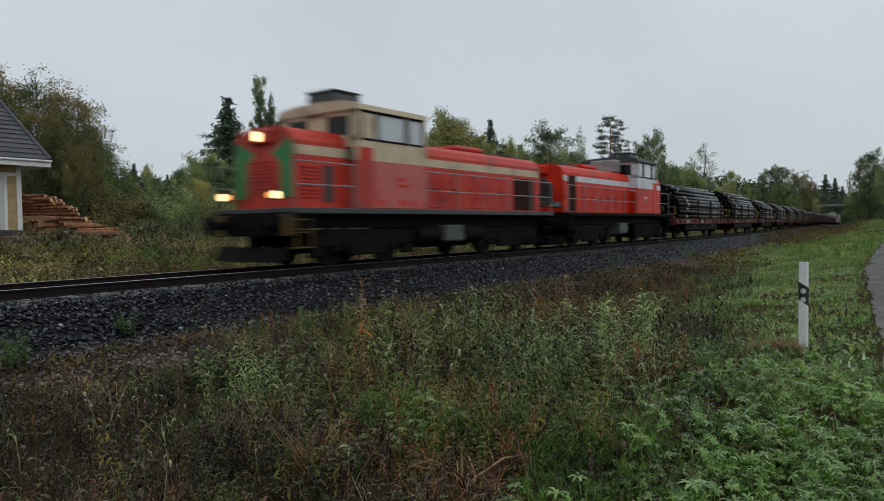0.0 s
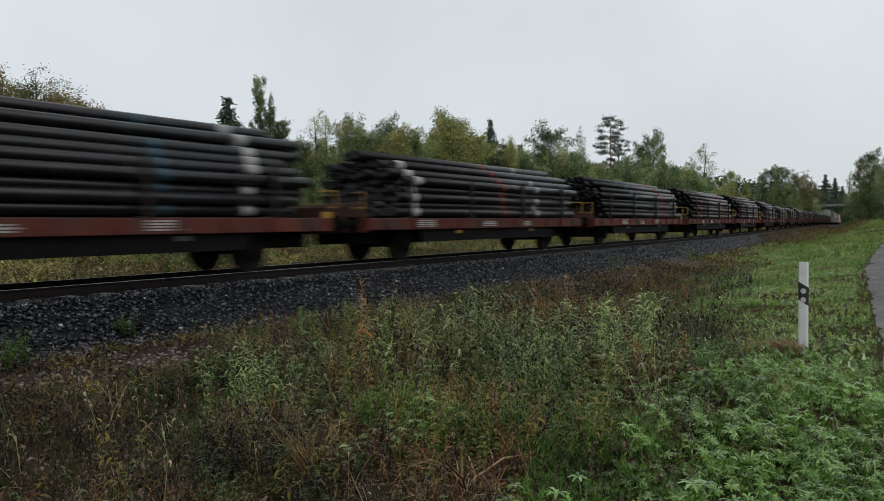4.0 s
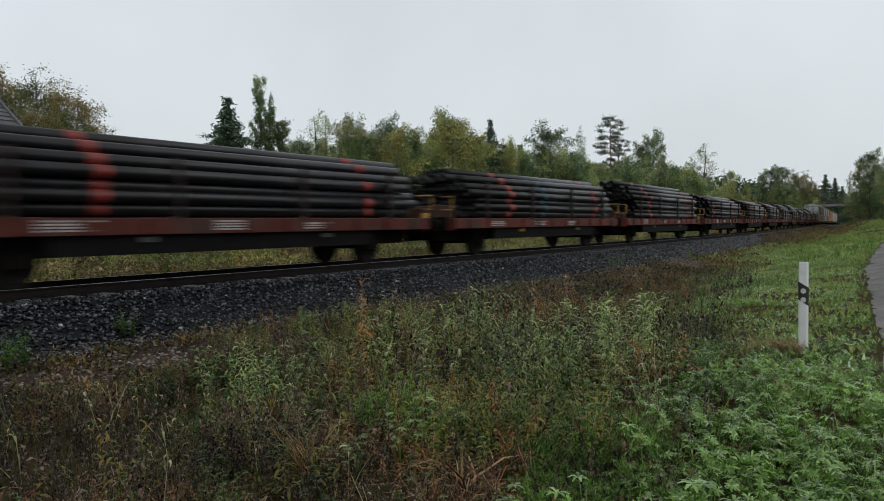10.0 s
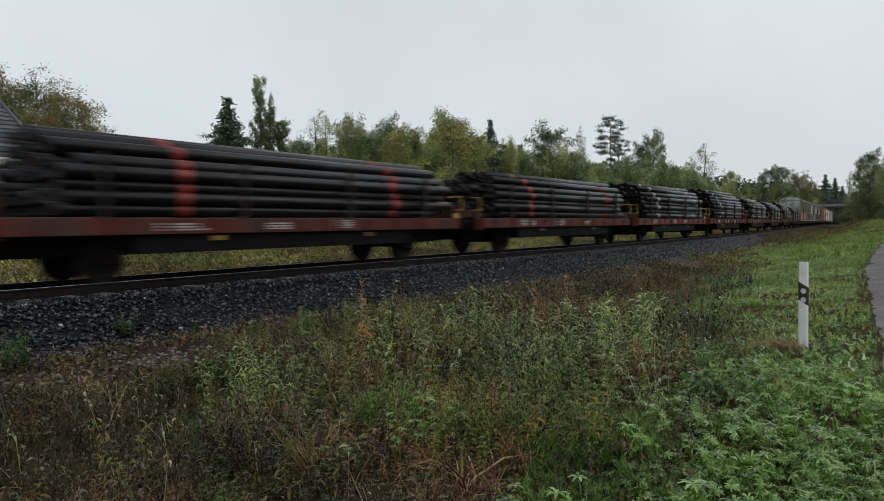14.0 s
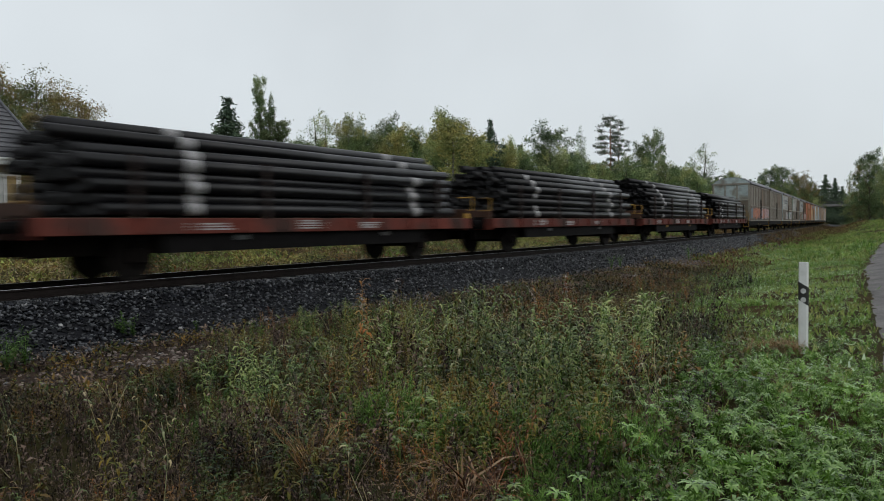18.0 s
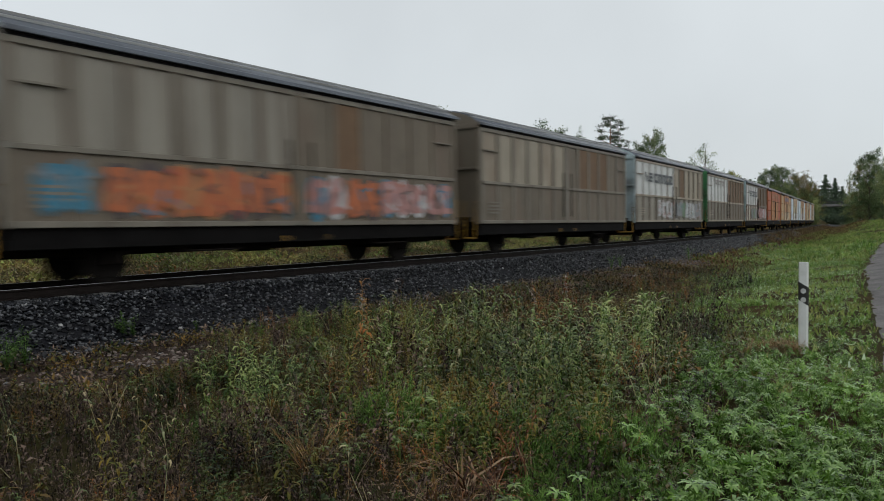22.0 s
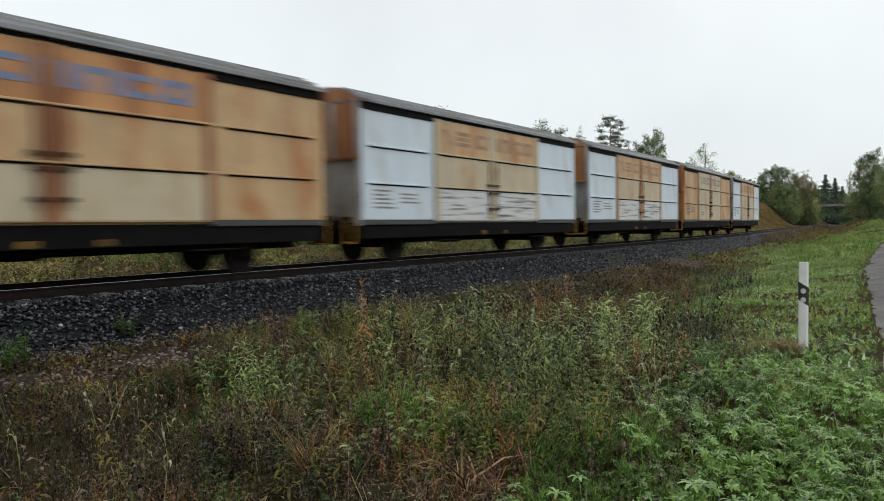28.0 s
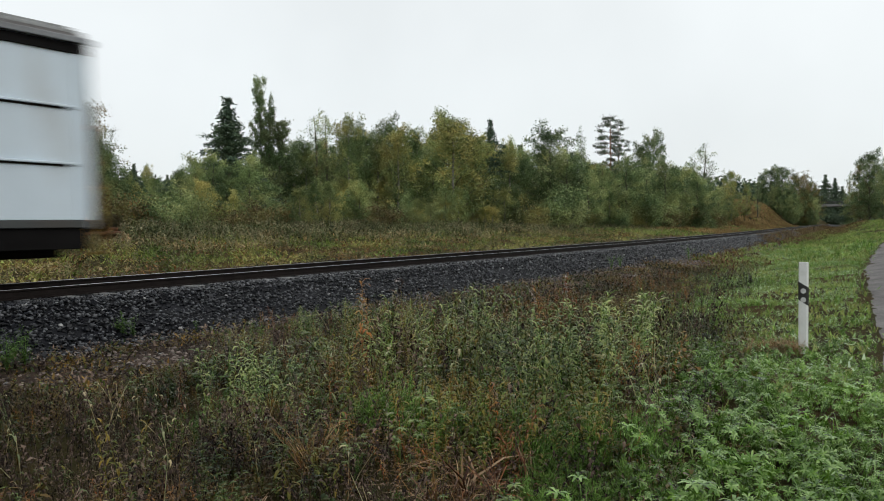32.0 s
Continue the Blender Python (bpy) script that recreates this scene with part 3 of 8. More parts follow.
def van_frame(th):
    L = 6.15
    g = Geo()
    for y in (-0.55, 0.55):
        g.box(-L + 0.1, L - 0.1, y - 0.06, y + 0.06, 0.50, 1.05)
    for x in (-4.9, -2.4, 0, 2.4, 4.9):
        g.box(x - 0.05, x + 0.05, -1.36, 1.36, 0.86, 1.05)
    part("underframe", g, M_GRIME_SHADE, th)
    for sy in (-1, 1):
        part("sole_bar", Geo().box(-L, L, sy * 1.36 - 0.05, sy * 1.36 + 0.05, 0.66, 1.07, 0.01), M_BLACK, th)
    for e in (-1, 1):
        part("headstock", Geo().box(*sorted((e * L, e * (L - 0.1))), -1.35, 1.35, 0.82, 1.10, 0.01), M_BLACK, th)
        buffers(th, e * L)
        g = Geo()
        for y in (-1.38, -1.0):
            g.rod((e * (L + 0.2), y, 0.55), (e * (L + 0.2), y, 1.75), 0.02, 6)
        g.rod((e * (L + 0.2), -1.38, 0.57), (e * (L + 0.2), -1.0, 0.57), 0.03, 6)
        g.rod((e * (L + 0.2), -1.38, 1.72), (e * L, -1.38, 1.72), 0.02, 6)
        part("shunter_step", g, M_YELLOW, th, "yellow shunter's step and rail")
    part("brake_cylinder", Geo().rod((-0.5, 0.3, 0.62), (0.6, 0.3, 0.62), 0.2, 14), M_BLACK, th)
    for x in (-0.35, 0.9):
        part("brake_plate", Geo().box(x - 0.12, x + 0.12, -1.41, -1.36, 0.68, 0.82, 0.01), M_YELLOW, th, "small yellow brake lever plate")
    for sy in (-1, 1):
        for x in (-3.0, 2.6):
            g = Geo()
            g.rod((x, sy * 1.4, 0.55), (x + 1.3, sy * 1.4, 0.55), 0.02, 6)
            g.rod((x, sy * 1.4, 0.55), (x, sy * 1.36, 0.8), 0.02, 6)
            g.rod((x + 1.3, sy * 1.4, 0.55), (x + 1.3, sy * 1.36, 0.8), 0.02, 6)
            part("foot_board", g, M_GRIME_SHADE, th)
    return axle_guards(th, (-4.2, 4.2))


def van_roof(th, ma, eave, rise, end_ma):
    L = 6.15
    prof = roof_profile(1.50, eave, rise)
    g = Geo()
    g.prism(prof + [(1.50, eave - 0.05), (-1.50, eave - 0.05)][0:2], -L - 0.01, L + 0.01)
    part("roof", g, ma, th, "curved sheet-metal roof", True)
    for sy in (-1, 1):
        g = Geo().box(-L - 0.06, L + 0.06, sy * 1.53 - 0.05, sy * 1.53 + 0.05, eave - 0.085, eave + 0.015, 0.012)
        part("gutter", g, ma, th)
        part("door_rail", Geo().box(-L, L, sy * 1.475 - 0.025, sy * 1.475 + 0.025, eave - 0.25, eave - 0.095, 0.008), M_BLACK, th, "black sliding door rail")
    for y in (-1.22, -0.85, 0.85, 1.22):          # raised strips along the roof, their light grey painted as highlight lines
        zc = eave + rise * (1 - abs(y / 1.5) ** 2.4)
        part("roof_seam", Geo().box(-L - 0.04, L + 0.04, y - 0.025, y + 0.025, zc - 0.02, zc + 0.035, 0.006), M_LGREY, th)
    for x in np.linspace(-5.2, 5.2, 9):
        ribs = Geo()
        for i in range(len(prof) - 1):
            (ya, za), (yb, zb) = prof[i], prof[i + 1]
            ribs.add([(x - 0.03, ya, za + 0.0), (x + 0.03, ya, za), (x + 0.03, yb, zb), (x - 0.03, yb, zb),
                      (x - 0.03, ya, za + 0.008), (x + 0.03, ya, za + 0.008), (x + 0.03, yb, zb + 0.008), (x - 0.03, yb, zb + 0.008)],
                     [(4, 5, 6, 7), (0, 4, 7, 3), (1, 2, 6, 5)])
        part("roof_rib", ribs, ma, th)


def bars(th, x0, x1, z0, z1, ma, rg, y=-1.545):
    """A maker's mark drawn as a row of plain shapes: a wedge, a stack of strips, then five blocks with open middles."""
    w = (x1 - x0) / 7.3
    h = z1 - z0
    for i in range(7):
        a = x0 + i * w + (0.3 * w if i > 1 else 0)
        b, t, q = a + w * 0.84, h * 0.27, w * 0.24
        if i == 0:
            pieces = [[(a, z1), (a + q, z1), (b, z0), (b - q, z0)]]
        elif i == 1:
            pieces = [[(a, z0 + k * h * 0.36), (b, z0 + k * h * 0.36), (b, z0 + k * h * 0.36 + t), (a, z0 + k * h * 0.36 + t)] for k in range(3)]
        else:
            pieces = [[(a, z1 - t), (b, z1 - t), (b, z1), (a, z1)], [(a, z0), (a + q, z0), (a + q, z1 - t), (a, z1 - t)]]
            if i in (2, 5, 6):
                pieces.append([(a + q, z0), (b, z0), (b, z0 + t), (a + q, z0 + t)])
            if i in (3, 4, 6):
                pieces.append([(b - q, z0 + (t if i == 6 else 0)), (b, z0 + (t if i == 6 else 0)), (b, z1 - t), (b - q, z1 - t)])
        g = Geo()
        for ring in pieces:
            m = len(ring)
            g.add([(px, y - 0.004, pz) for px, pz in ring] + [(px, y, pz) for px, pz in ring],
                  [tuple(range(m))] + [(j, j + m, (j + 1) % m + m, (j + 1) % m) for j in range(m)])
        part("painted_marking", g, ma, th)


def small_bars(th, x0, z0, ma, rg, y, rows=4):
    g = Geo()
    for k in range(rows):
        g.box(x0, x0 + rg.uniform(0.5, 1.0), y - 0.003, y, z0 + k * 0.11, z0 + k * 0.11 + 0.05)
    part("painted_data_panel", g, ma, th, "small painted data bars")


def graffito(th, x0, x1, z0, z1, cols, rg, y):
    """Sprayed letters: a dark surround, bodies of thick crossing strokes, thin strokes and flecks on top, each colour a thin film of its own."""
    n = max(2, int((x1 - x0) / 0.62))
    cell = (x1 - x0) / n
    zm, hh = (z0 + z1) / 2, (z1 - z0) / 2

    def film(k, i, cx, cz, rx, rz, tilt, ma, boxy):
        pts, m = [], 14
        for j in range(m):
            a = 2 * pi * j / m
            c, d = cos(a), sin(a)
            w = (1 + 0.08 * sin(3 * a + i * 1.7)) / (max(abs(c), abs(d)) if boxy else 1.0) ** 0.7
            px, pz = rx * w * c, rz * w * d
            px, pz = px * cos(tilt) - pz * sin(tilt), px * sin(tilt) + pz * cos(tilt)
            pts.append((min(max(cx + px, x0), x1), y - 0.002 - 0.003 * k - 0.0002 * (i % 12), min(max(cz + pz, z0), z1)))
        part("graffiti_shape", Geo().add(pts, [tuple(range(m))]), ma, th)
    for i in range(n):
        cx = x0 + cell * (i + 0.5)
        if len(cols) > 3:
            film(0, i, cx, zm + rg.uniform(-0.05, 0.05), cell * 0.5, hh * rg.uniform(0.8, 0.95), rg.uniform(-0.12, 0.12), rg.choice(cols[2:]), False)
        body = cols[0] if len(cols) < 3 or rg.random() < 0.75 else cols[1]
        for q in range(rg.choice((2, 3))):
            film(1, i * 3 + q, cx + cell * (-0.28 + 0.28 * q) + rg.uniform(-0.04, 0.04), zm + rg.uniform(-0.08, 0.08), cell * 0.17, hh * rg.uniform(0.55, 0.85), rg.uniform(-0.35, 0.35), body, True)
        for q in range(2):
            film(2, i * 2 + q, cx + rg.uniform(-0.1, 0.1), zm + hh * (0.55 - 1.05 * q) + rg.uniform(-0.08, 0.08), cell * 0.36, hh * 0.15, rg.uniform(-0.3, 0.3), body, True)
        for q in range(4):
            film(3, i * 4 + q, cx + rg.uniform(-0.45, 0.45) * cell, zm + rg.uniform(-0.7, 0.7) * hh, 0.035, hh * rg.uniform(0.15, 0.4), rg.uniform(-1.3, 1.3), rg.choice(cols[1:]), False)


def ribbed_van(seed, cfg):
    """A covered van with two ribbed sliding walls a side; cfg names its paints."""
    rg = random.Random(seed)
    th = thing("covered_van", cfg["label"], "freight wagon", "covered vans in the train")
    sets = van_frame(th)
    L, z0, z1 = 6.15, 1.05, 4.22
    rail = 2.34
    part("inner_body", Geo().box(-L + 0.05, L - 0.05, -1.40, 1.40, 1.06, z1), cfg["up"][0], th)
    for sy in (-1, 1):
        for h in range(2):              # two sliding walls
            xa, xb = (-L + 0.03, -0.04) if h == 0 else (0.04, L - 0.03)
            wall = part("sliding_wall", Geo().box(xa, xb, *sorted((sy * 1.40, sy * 1.455)), z0, z1 - 0.14), cfg["up"][h], th)
            n = 6
            for i in range(n + 1):
                x = xa + 0.04 + (xb - xa - 0.08) * i / n
                for za, zb, ma in ((z0, rail - 0.05, cfg["low"][h]), (rail + 0.05, z1 - 0.15, cfg["up"][h])):
                    # ribs darker than the sheets: corrugation shade and dirt put into their colour
                    part("rib", Geo().box(x - 0.085, x + 0.085, *sorted((sy * 1.457, sy * 1.50)), za, zb, 0.012), cfg["rib2"] if za < 2 or ma is not M_SIGNW else M_SIGNRIB, wall)
            part("lower_sheet", Geo().box(xa + 0.02, xb - 0.02, *sorted((sy * 1.456, sy * 1.463)), z0 + 0.02, rail - 0.05), cfg["low"][h], wall)
            for i in cfg.get("odd", {}).get(h, ()):
                x = xa + 0.04 + (xb - xa - 0.08) * (i + 0.5) / n
                part("rusty_sheet", Geo().box(x - 0.42, x + 0.42, *sorted((sy * 1.457, sy * 1.468)), rail + 0.05, z1 - 0.16), cfg["rust"], wall, "brown rusted sheet")
            part("wall_rail", Geo().box(xa, xb, *sorted((sy * 1.457, sy * 1.515)), rail - 0.05, rail + 0.05, 0.01), cfg["rib"], wall)
            part("top_rail", Geo().box(xa, xb, *sorted((sy * 1.457, sy * 1.505)), z1 - 0.26, z1 - 0.14, 0.01), cfg["rib"], wall)
            part("bottom_rail", Geo().box(xa, xb, *sorted((sy * 1.457, sy * 1.505)), z0 - 0.03, z0 + 0.08, 0.01), cfg["rib"], wall)
            xh = xb - 0.3 if h == 0 else xa + 0.3
            part("locking_bar", Geo().rod((xh, sy * 1.53, z0 + 0.2), (xh, sy * 1.53, rail + 0.6), 0.02, 6), M_GRIME_SHADE, wall)
            xe = -L + 0.25 if h == 0 else L - 0.95
            part("ledge", Geo().box(xe, xe + 0.7, *sorted((sy * 1.457, sy * 1.54)), 3.35, 3.39), cfg["rib"], wall)
    for e in (-1, 1):
        part("end_wall", Geo().box(*sorted((e * (L - 0.05), e * L)), -1.44, 1.44, 1.08, z1, 0.01), cfg["end"], th, "painted end wall")
        if cfg.get("end_low"):
            part("end_sheet", Geo().box(*sorted((e * L, e * (L + 0.008))), -1.43, 1.43, 1.09, 2.74), cfg["end_low"], th, "grimy lower end sheet")
        for y in (-1.38, -0.47, 0.47, 1.38):
            part("end_post", Geo().box(*sorted((e * L, e * (L + 0.07))), y - 0.06, y + 0.06, 1.0, z1 - 0.165, 0.01), cfg.get("post", cfg["end"]), th)
        part("end_header", Geo().box(*sorted((e * L, e * (L + 0.08))), -1.45, 1.45, z1 - 0.16, z1 - 0.012, 0.01), cfg.get("post", cfg["end"]), th)
        g = Geo()
        prof = roof_profile(1.44, z1, 0.46)
        g.prism(prof, e * L - 0.02, e * L + 0.04)
        part("roof_end", g, cfg["end"], th)
        part("end_rail", Geo().box(*sorted((e * L, e * (L + 0.09))), -1.44, 1.44, 2.75, 2.83, 0.01), cfg.get("post", cfg["end"]), th)
    van_roof(th, cfg["roof"], z1, 0.50, cfg["end"])
    if cfg.get("letters"):
        bars(th, *cfg["letters"], cfg["ink"], rg, -1.507)
    if cfg.get("spray"):
        for a, b, cols in cfg["spray"]:
            graffito(th, a, b, z0 + 0.05, rail - 0.07, [SP[c] for c in cols], rg, -1.507)
    small_bars(th, -5.7, 1.35, cfg["rib"], rg, -1.510)
    return th, sets


def door_van(seed, cfg):
    """A covered van with plain end panels and two wide doors a side, all with horizontal ledges."""
    rg = random.Random(seed)
    th = thing("covered_van", cfg["label"], "freight wagon", "covered vans in the train")
    sets = van_frame(th)
    L, z0, z1 = 6.15, 1.16, 4.22
    part("inner_body", Geo().box(-L + 0.05, L - 0.05, -1.40, 1.40, 1.06, z1), cfg["wall"], th)
    led = (2.10, 3.06)
    for sy in (-1, 1):
        for xa, xb, k in ((-L, -3.12, 0), (3.12, L, 1)):
            w = part("side_panel", Geo().box(xa + 0.01, xb, *sorted((sy * 1.40, sy * 1.455)), z0, z1 - 0.20), cfg["wall"], th)
            for z in led:
                part("ledge", Geo().box(xa + 0.25, xb - 0.3, *sorted((sy * 1.455, sy * 1.515)), z - 0.015, z + 0.025, 0.008), cfg["wall"], w)
                # thin dark strip: the shade under the ledge put in as colour
                part("ledge_seam", Geo().box(xa + 0.25, xb - 0.3, *sorted((sy * 1.455, sy * 1.478)), z - 0.045, z - 0.016), M_GRIME_SHADE, w, "dark strip painted as shade under the ledge")
            part("corner_post", Geo().box(*((xa, xa + 0.16) if k == 0 else (xb - 0.16, xb)), *sorted((sy * 1.456, sy * 1.48)), z0, z1 - 0.21), cfg["wall"], w)
        for xa, xb, k in ((-3.10, -0.02, 0), (0.02, 3.10, 1)):
            bands = ((z0 - 0.05, led[0], cfg["low"]), (led[0], led[1], cfg["mid"]), (led[1], z1 - 0.16, cfg["top"]))
            d = part("sliding_door", Geo().box(xa, xb, *sorted((sy * 1.456, sy * 1.50)), z0 - 0.05, z1 - 0.15, 0.01), cfg["mid"], th)
            for za, zb, ma in bands:
                part("door_sheet", Geo().box(xa + 0.06, xb - 0.06, *sorted((sy * 1.50, sy * 1.51)), za + 0.03, zb - 0.03, 0.004), ma, d)
            for z in led:
                part("ledge", Geo().box(xa, xb, *sorted((sy * 1.505, sy * 1.560)), z - 0.016, z + 0.026, 0.008), cfg["mid"], d)
                # the door ledges get the same painted strip of shade
                part("ledge_seam", Geo().box(xa, xb, *sorted((sy * 1.505, sy * 1.53)), z - 0.05, z - 0.017), M_GRIME_SHADE, d, "dark strip painted as shade under the ledge")
            for x in (xa + 0.09, xb - 0.09):
                part("door_edge", Geo().box(x - 0.09, x + 0.09, *sorted((sy * 1.501, sy * 1.53)), z0 - 0.05, z1 - 0.15, 0.006), cfg["edge"], d, "rust-streaked door edge")
            xl = -0.22 if k == 0 else 0.22
            g = Geo()
            g.rod((xl, sy * 1.56, 1.3), (xl, sy * 1.56, 3.0), 0.018, 6)
            for z in (1.45, 1.95, 2.2):
                g.box(xl - 0.12, xl + 0.12, *sorted((sy * 1.53, sy * 1.575)), z, z + 0.08)
            part("door_latch", g, M_GRIME_SHADE, d, "dark steel latch")
            if sy < 0 and k == 0:
                small_bars(d, xa + 0.8, 1.45, cfg["ink"], rg, -1.512, 2)
        part("sill", Geo().box(-L, -3.1, *sorted((sy * 1.40, sy * 1.47)), 1.02, 1.15, 0.01), M_GREY, th)
        part("sill", Geo().box(3.1, L, *sorted((sy * 1.40, sy * 1.47)), 1.02, 1.15, 0.01), M_GREY, th)
    bars(th, -2.75, 2.75, 3.36, 3.80, cfg["sign"], rg, -1.516)
    small_bars(th, -5.7, 1.45, cfg["ink"], rg, -1.458, 5)
    small_bars(th, -4.6, 1.6, cfg["ink"], rg, -1.458, 3)
    for e in (-1, 1):
        part("end_wall", Geo().box(*sorted((e * (L - 0.05), e * L)), -1.44, 1.44, 1.08, 2.75, 0.01), cfg["end_low"], th)
        part("end_wall", Geo().box(*sorted((e * (L - 0.05), e * L)), -1.44, 1.44, 2.75, z1, 0.01), cfg["end"], th, "rusty end wall")
        for y in (-1.36, -0.47, 0.47, 1.36):
            part("end_post", Geo().box(*sorted((e * L, e * (L + 0.07))), y - 0.06, y + 0.06, 1.0, z1 - 0.02, 0.01), cfg["end_low"], th)
        part("end_rail", Geo().box(*sorted((e * L, e * (L + 0.09))), -1.44, 1.44, 2.70, 2.79, 0.01), cfg["end"], th)
        prof = roof_profile(1.44, z1, 0.39)
        part("roof_end", Geo().prism(prof, e * L - 0.02, e * L + 0.04), cfg["end"], th)
    van_roof(th, cfg["roof"], z1, 0.43, cfg["end"])
    return th, sets


M_DIMYELLOW = mat("grimy_yellow_steps", (0.13, 0.075, 0.012), 0.7, var=0.4, scale=4, bump=0.05, dirt=(0.02, 0.014, 0.01), dirt_amt=0.5)
M_TANK = mat("dull_grey_tank", (0.10, 0.105, 0.105), 0.7, spec=0.2, var=0.3, scale=3, bump=0.1)
M_ENDGLASS = mat("dark_end_glass", (0.012, 0.014, 0.016), 0.12, var=0.05, scale=2, bump=0.0, spec=0.25)
M_GRILLE = mat("sooty_radiator_grille", (0.035, 0.010, 0.008), 0.8, spec=0.15, var=0.3, scale=3)
M_DULLMARK = mat("worn_red_marking", (0.42, 0.11, 0.08), 0.6, var=0.25, scale=6)
# ---- diesel locomotives: short hood, cab, long hood; x = 0 in the middle, the short end towards -x
def locomotive(cfg):
    th = thing("diesel_locomotive", cfg["label"], "locomotive", "locomotives of the train")
    red, stripe = cfg["red"], cfg["stripe"]
    E0, E1 = -6.35, 6.35
    C0, C1 = E0 + 2.15, E0 + 4.95        # cab
    part("footplate", Geo().box(E0, E1, -1.50, 1.50, 1.30, 1.44, 0.015), M_BLACK if cfg["white"] else M_GREY, th, "dark footplate edge")
    part("frame", Geo().box(E0 + 0.1, E1 - 0.1, -1.1, 1.1, 0.95, 1.30), M_BLACK, th)
    # hoods
    def hood(x0, x1, front, name):
        hw, top = 1.06, 3.42
        prof = [(-hw, 1.44), (hw, 1.44), (hw, top - 0.36), (hw - 0.10, top - 0.17), (hw - 0.28, top - 0.05), (hw - 0.55, top), (-hw + 0.55, top), (-hw + 0.28, top - 0.05), (-hw + 0.10, top - 0.17), (-hw, top - 0.36)]
        h = part(name, Geo().prism(prof, x0, x1), red, th)
        for sy in (-1, 1):
            part("stripe", Geo().box(x0 + 0.02, x1 - 0.02, *sorted((sy * hw, sy * (hw + 0.006))), 2.72, 2.95), stripe, h, "painted stripe along the hood")
        return h
    short = hood(E0 + 0.35, C0, -1, "short_hood")
    long = hood(C1, E1 - 0.35, 1, "long_hood")
    # side doors with louvres and seams on the hoods
    for sy in (-1, 1):
        y = sy * 1.06
        for x in np.arange(C1 + 0.15, E1 - 0.6, 0.92):
            d = part("hood_door", Geo().box(x, x + 0.86, *sorted((y, y + sy * 0.022)), 1.52, 2.70, 0.006), red, long)
            k = int((x - C1) / 0.92)
            if k in (0, 1, 3):
                g = Geo()
                for i in range(8):
                    z = 1.75 + i * 0.085
                    g.box(x + 0.15, x + 0.7, *sorted((y + sy * 0.02, y + sy * 0.05)), z, z + 0.03)
                part("louvre", g, cfg["red"], d)
            part("door_handle", Geo().box(x + 0.74, x + 0.80, *sorted((y + sy * 0.02, y + sy * 0.05)), 2.0, 2.12), M_BLACK, d)
        part("radiator_recess", Geo().box(E1 - (1.5 if cfg["white"] else 2.25), E1 - 0.75, *sorted((y, y + sy * 0.03)), 1.5, 2.95 if cfg["white"] else 2.62, 0.006), M_GRILLE, long, "dark radiator grille")
        g = Geo()
        for i in range(9):
            z = 1.7 + i * 0.09
            g.box(E0 + 0.6, E0 + 1.15, *sorted((y, y + sy * 0.035)), z, z + 0.035)
        part("louvre", g, red, short)
        part("short_hood_door", Geo().box(E0 + 1.3, E0 + 1.65, *sorted((y, y + sy * 0.02)), 1.6, 2.5, 0.006), M_GREY, short)
    # roof gear on the long hood
    part("fan_cowl", Geo().box(1.4, 3.0, -0.55, 0.55, 3.42, 3.60, 0.06), red, long, "raised red fan cowl")
    part("radiator_fan", Geo().rod((E1 - 1.6, 0, 3.42), (E1 - 1.6, 0, 3.50), 0.62, 24), M_GREY, long)
    part("roof_walk", Geo().box(3.3, 5.7, -0.5, 0.5, 3.425, 3.46, 0.01), M_GREY, long)
    # exhaust in front of the cab on the long hood
    g = Geo().box(C1 + 0.05, C1 + 0.75, -0.65, 0.65, 3.42, 4.05, 0.06)
    part("exhaust_housing", g, M_LGREY if cfg["white"] else stripe, long)
    part("exhaust_pipe", Geo().rod((C1 + 0.5, 0.3, 4.05), (C1 + 0.5, 0.3, 4.28), 0.11, 12), M_GREY, long)
    # nose ends
    for e, h in ((E0 + 0.35, short), (E1 - 0.35, long)):
        sg = -1 if e < 0 else 1
        x0, x1 = sorted((e, e + sg * 0.012))
        part("nose_grille_panel", Geo().box(x0, x1, -0.62, 0.62, 1.75, 2.85), M_GREY if cfg["white"] else red, h)
        g = Geo()
        for i in range(9):
            z = 1.85 + i * 0.09
            g.box(*sorted((e + sg * 0.012, e + sg * 0.045)), -0.5, 0.5, z, z + 0.035)
        part("nose_louvre", g, M_GREY if cfg["white"] else red, h)
        for sy in (-1, 1):
            xf = e + sg * 0.014
            g = Geo().add([(xf, sy * 1.03, 1.70), (xf, sy * 0.66, 1.70), (xf, sy * 0.60, 2.55), (xf, sy * 0.30, 2.78), (xf, sy * 0.98, 3.12), (xf, sy * 1.03, 3.0),
                           (e, sy * 1.03, 1.70), (e, sy * 0.66, 1.70), (e, sy * 0.60, 2.55), (e, sy * 0.30, 2.78), (e, sy * 0.98, 3.12), (e, sy * 1.03, 3.0)],
                          [(0, 1, 2, 3, 4, 5), (0, 6, 7, 1), (1, 7, 8, 2), (2, 8, 9, 3), (3, 9, 10, 4), (4, 10, 11, 5), (5, 11, 6, 0)])
            part("nose_side_panel", g, cfg["nose"], h, "painted chevron on the nose")
        # slanting lamp brow
        g = Geo().box(*sorted((e, e + sg * 0.16)), -0.42, 0.42, 3.0, 3.36, 0.05)
        part("lamp_housing", g, red, h)
        part("upper_headlamp", Geo().rod((e + sg * 0.16, 0, 3.18), (e + sg * 0.20, 0, 3.18), 0.12, 18), M_LENS if (cfg["lit"] and sg < 0) else M_LGREY, h, "round headlamp")
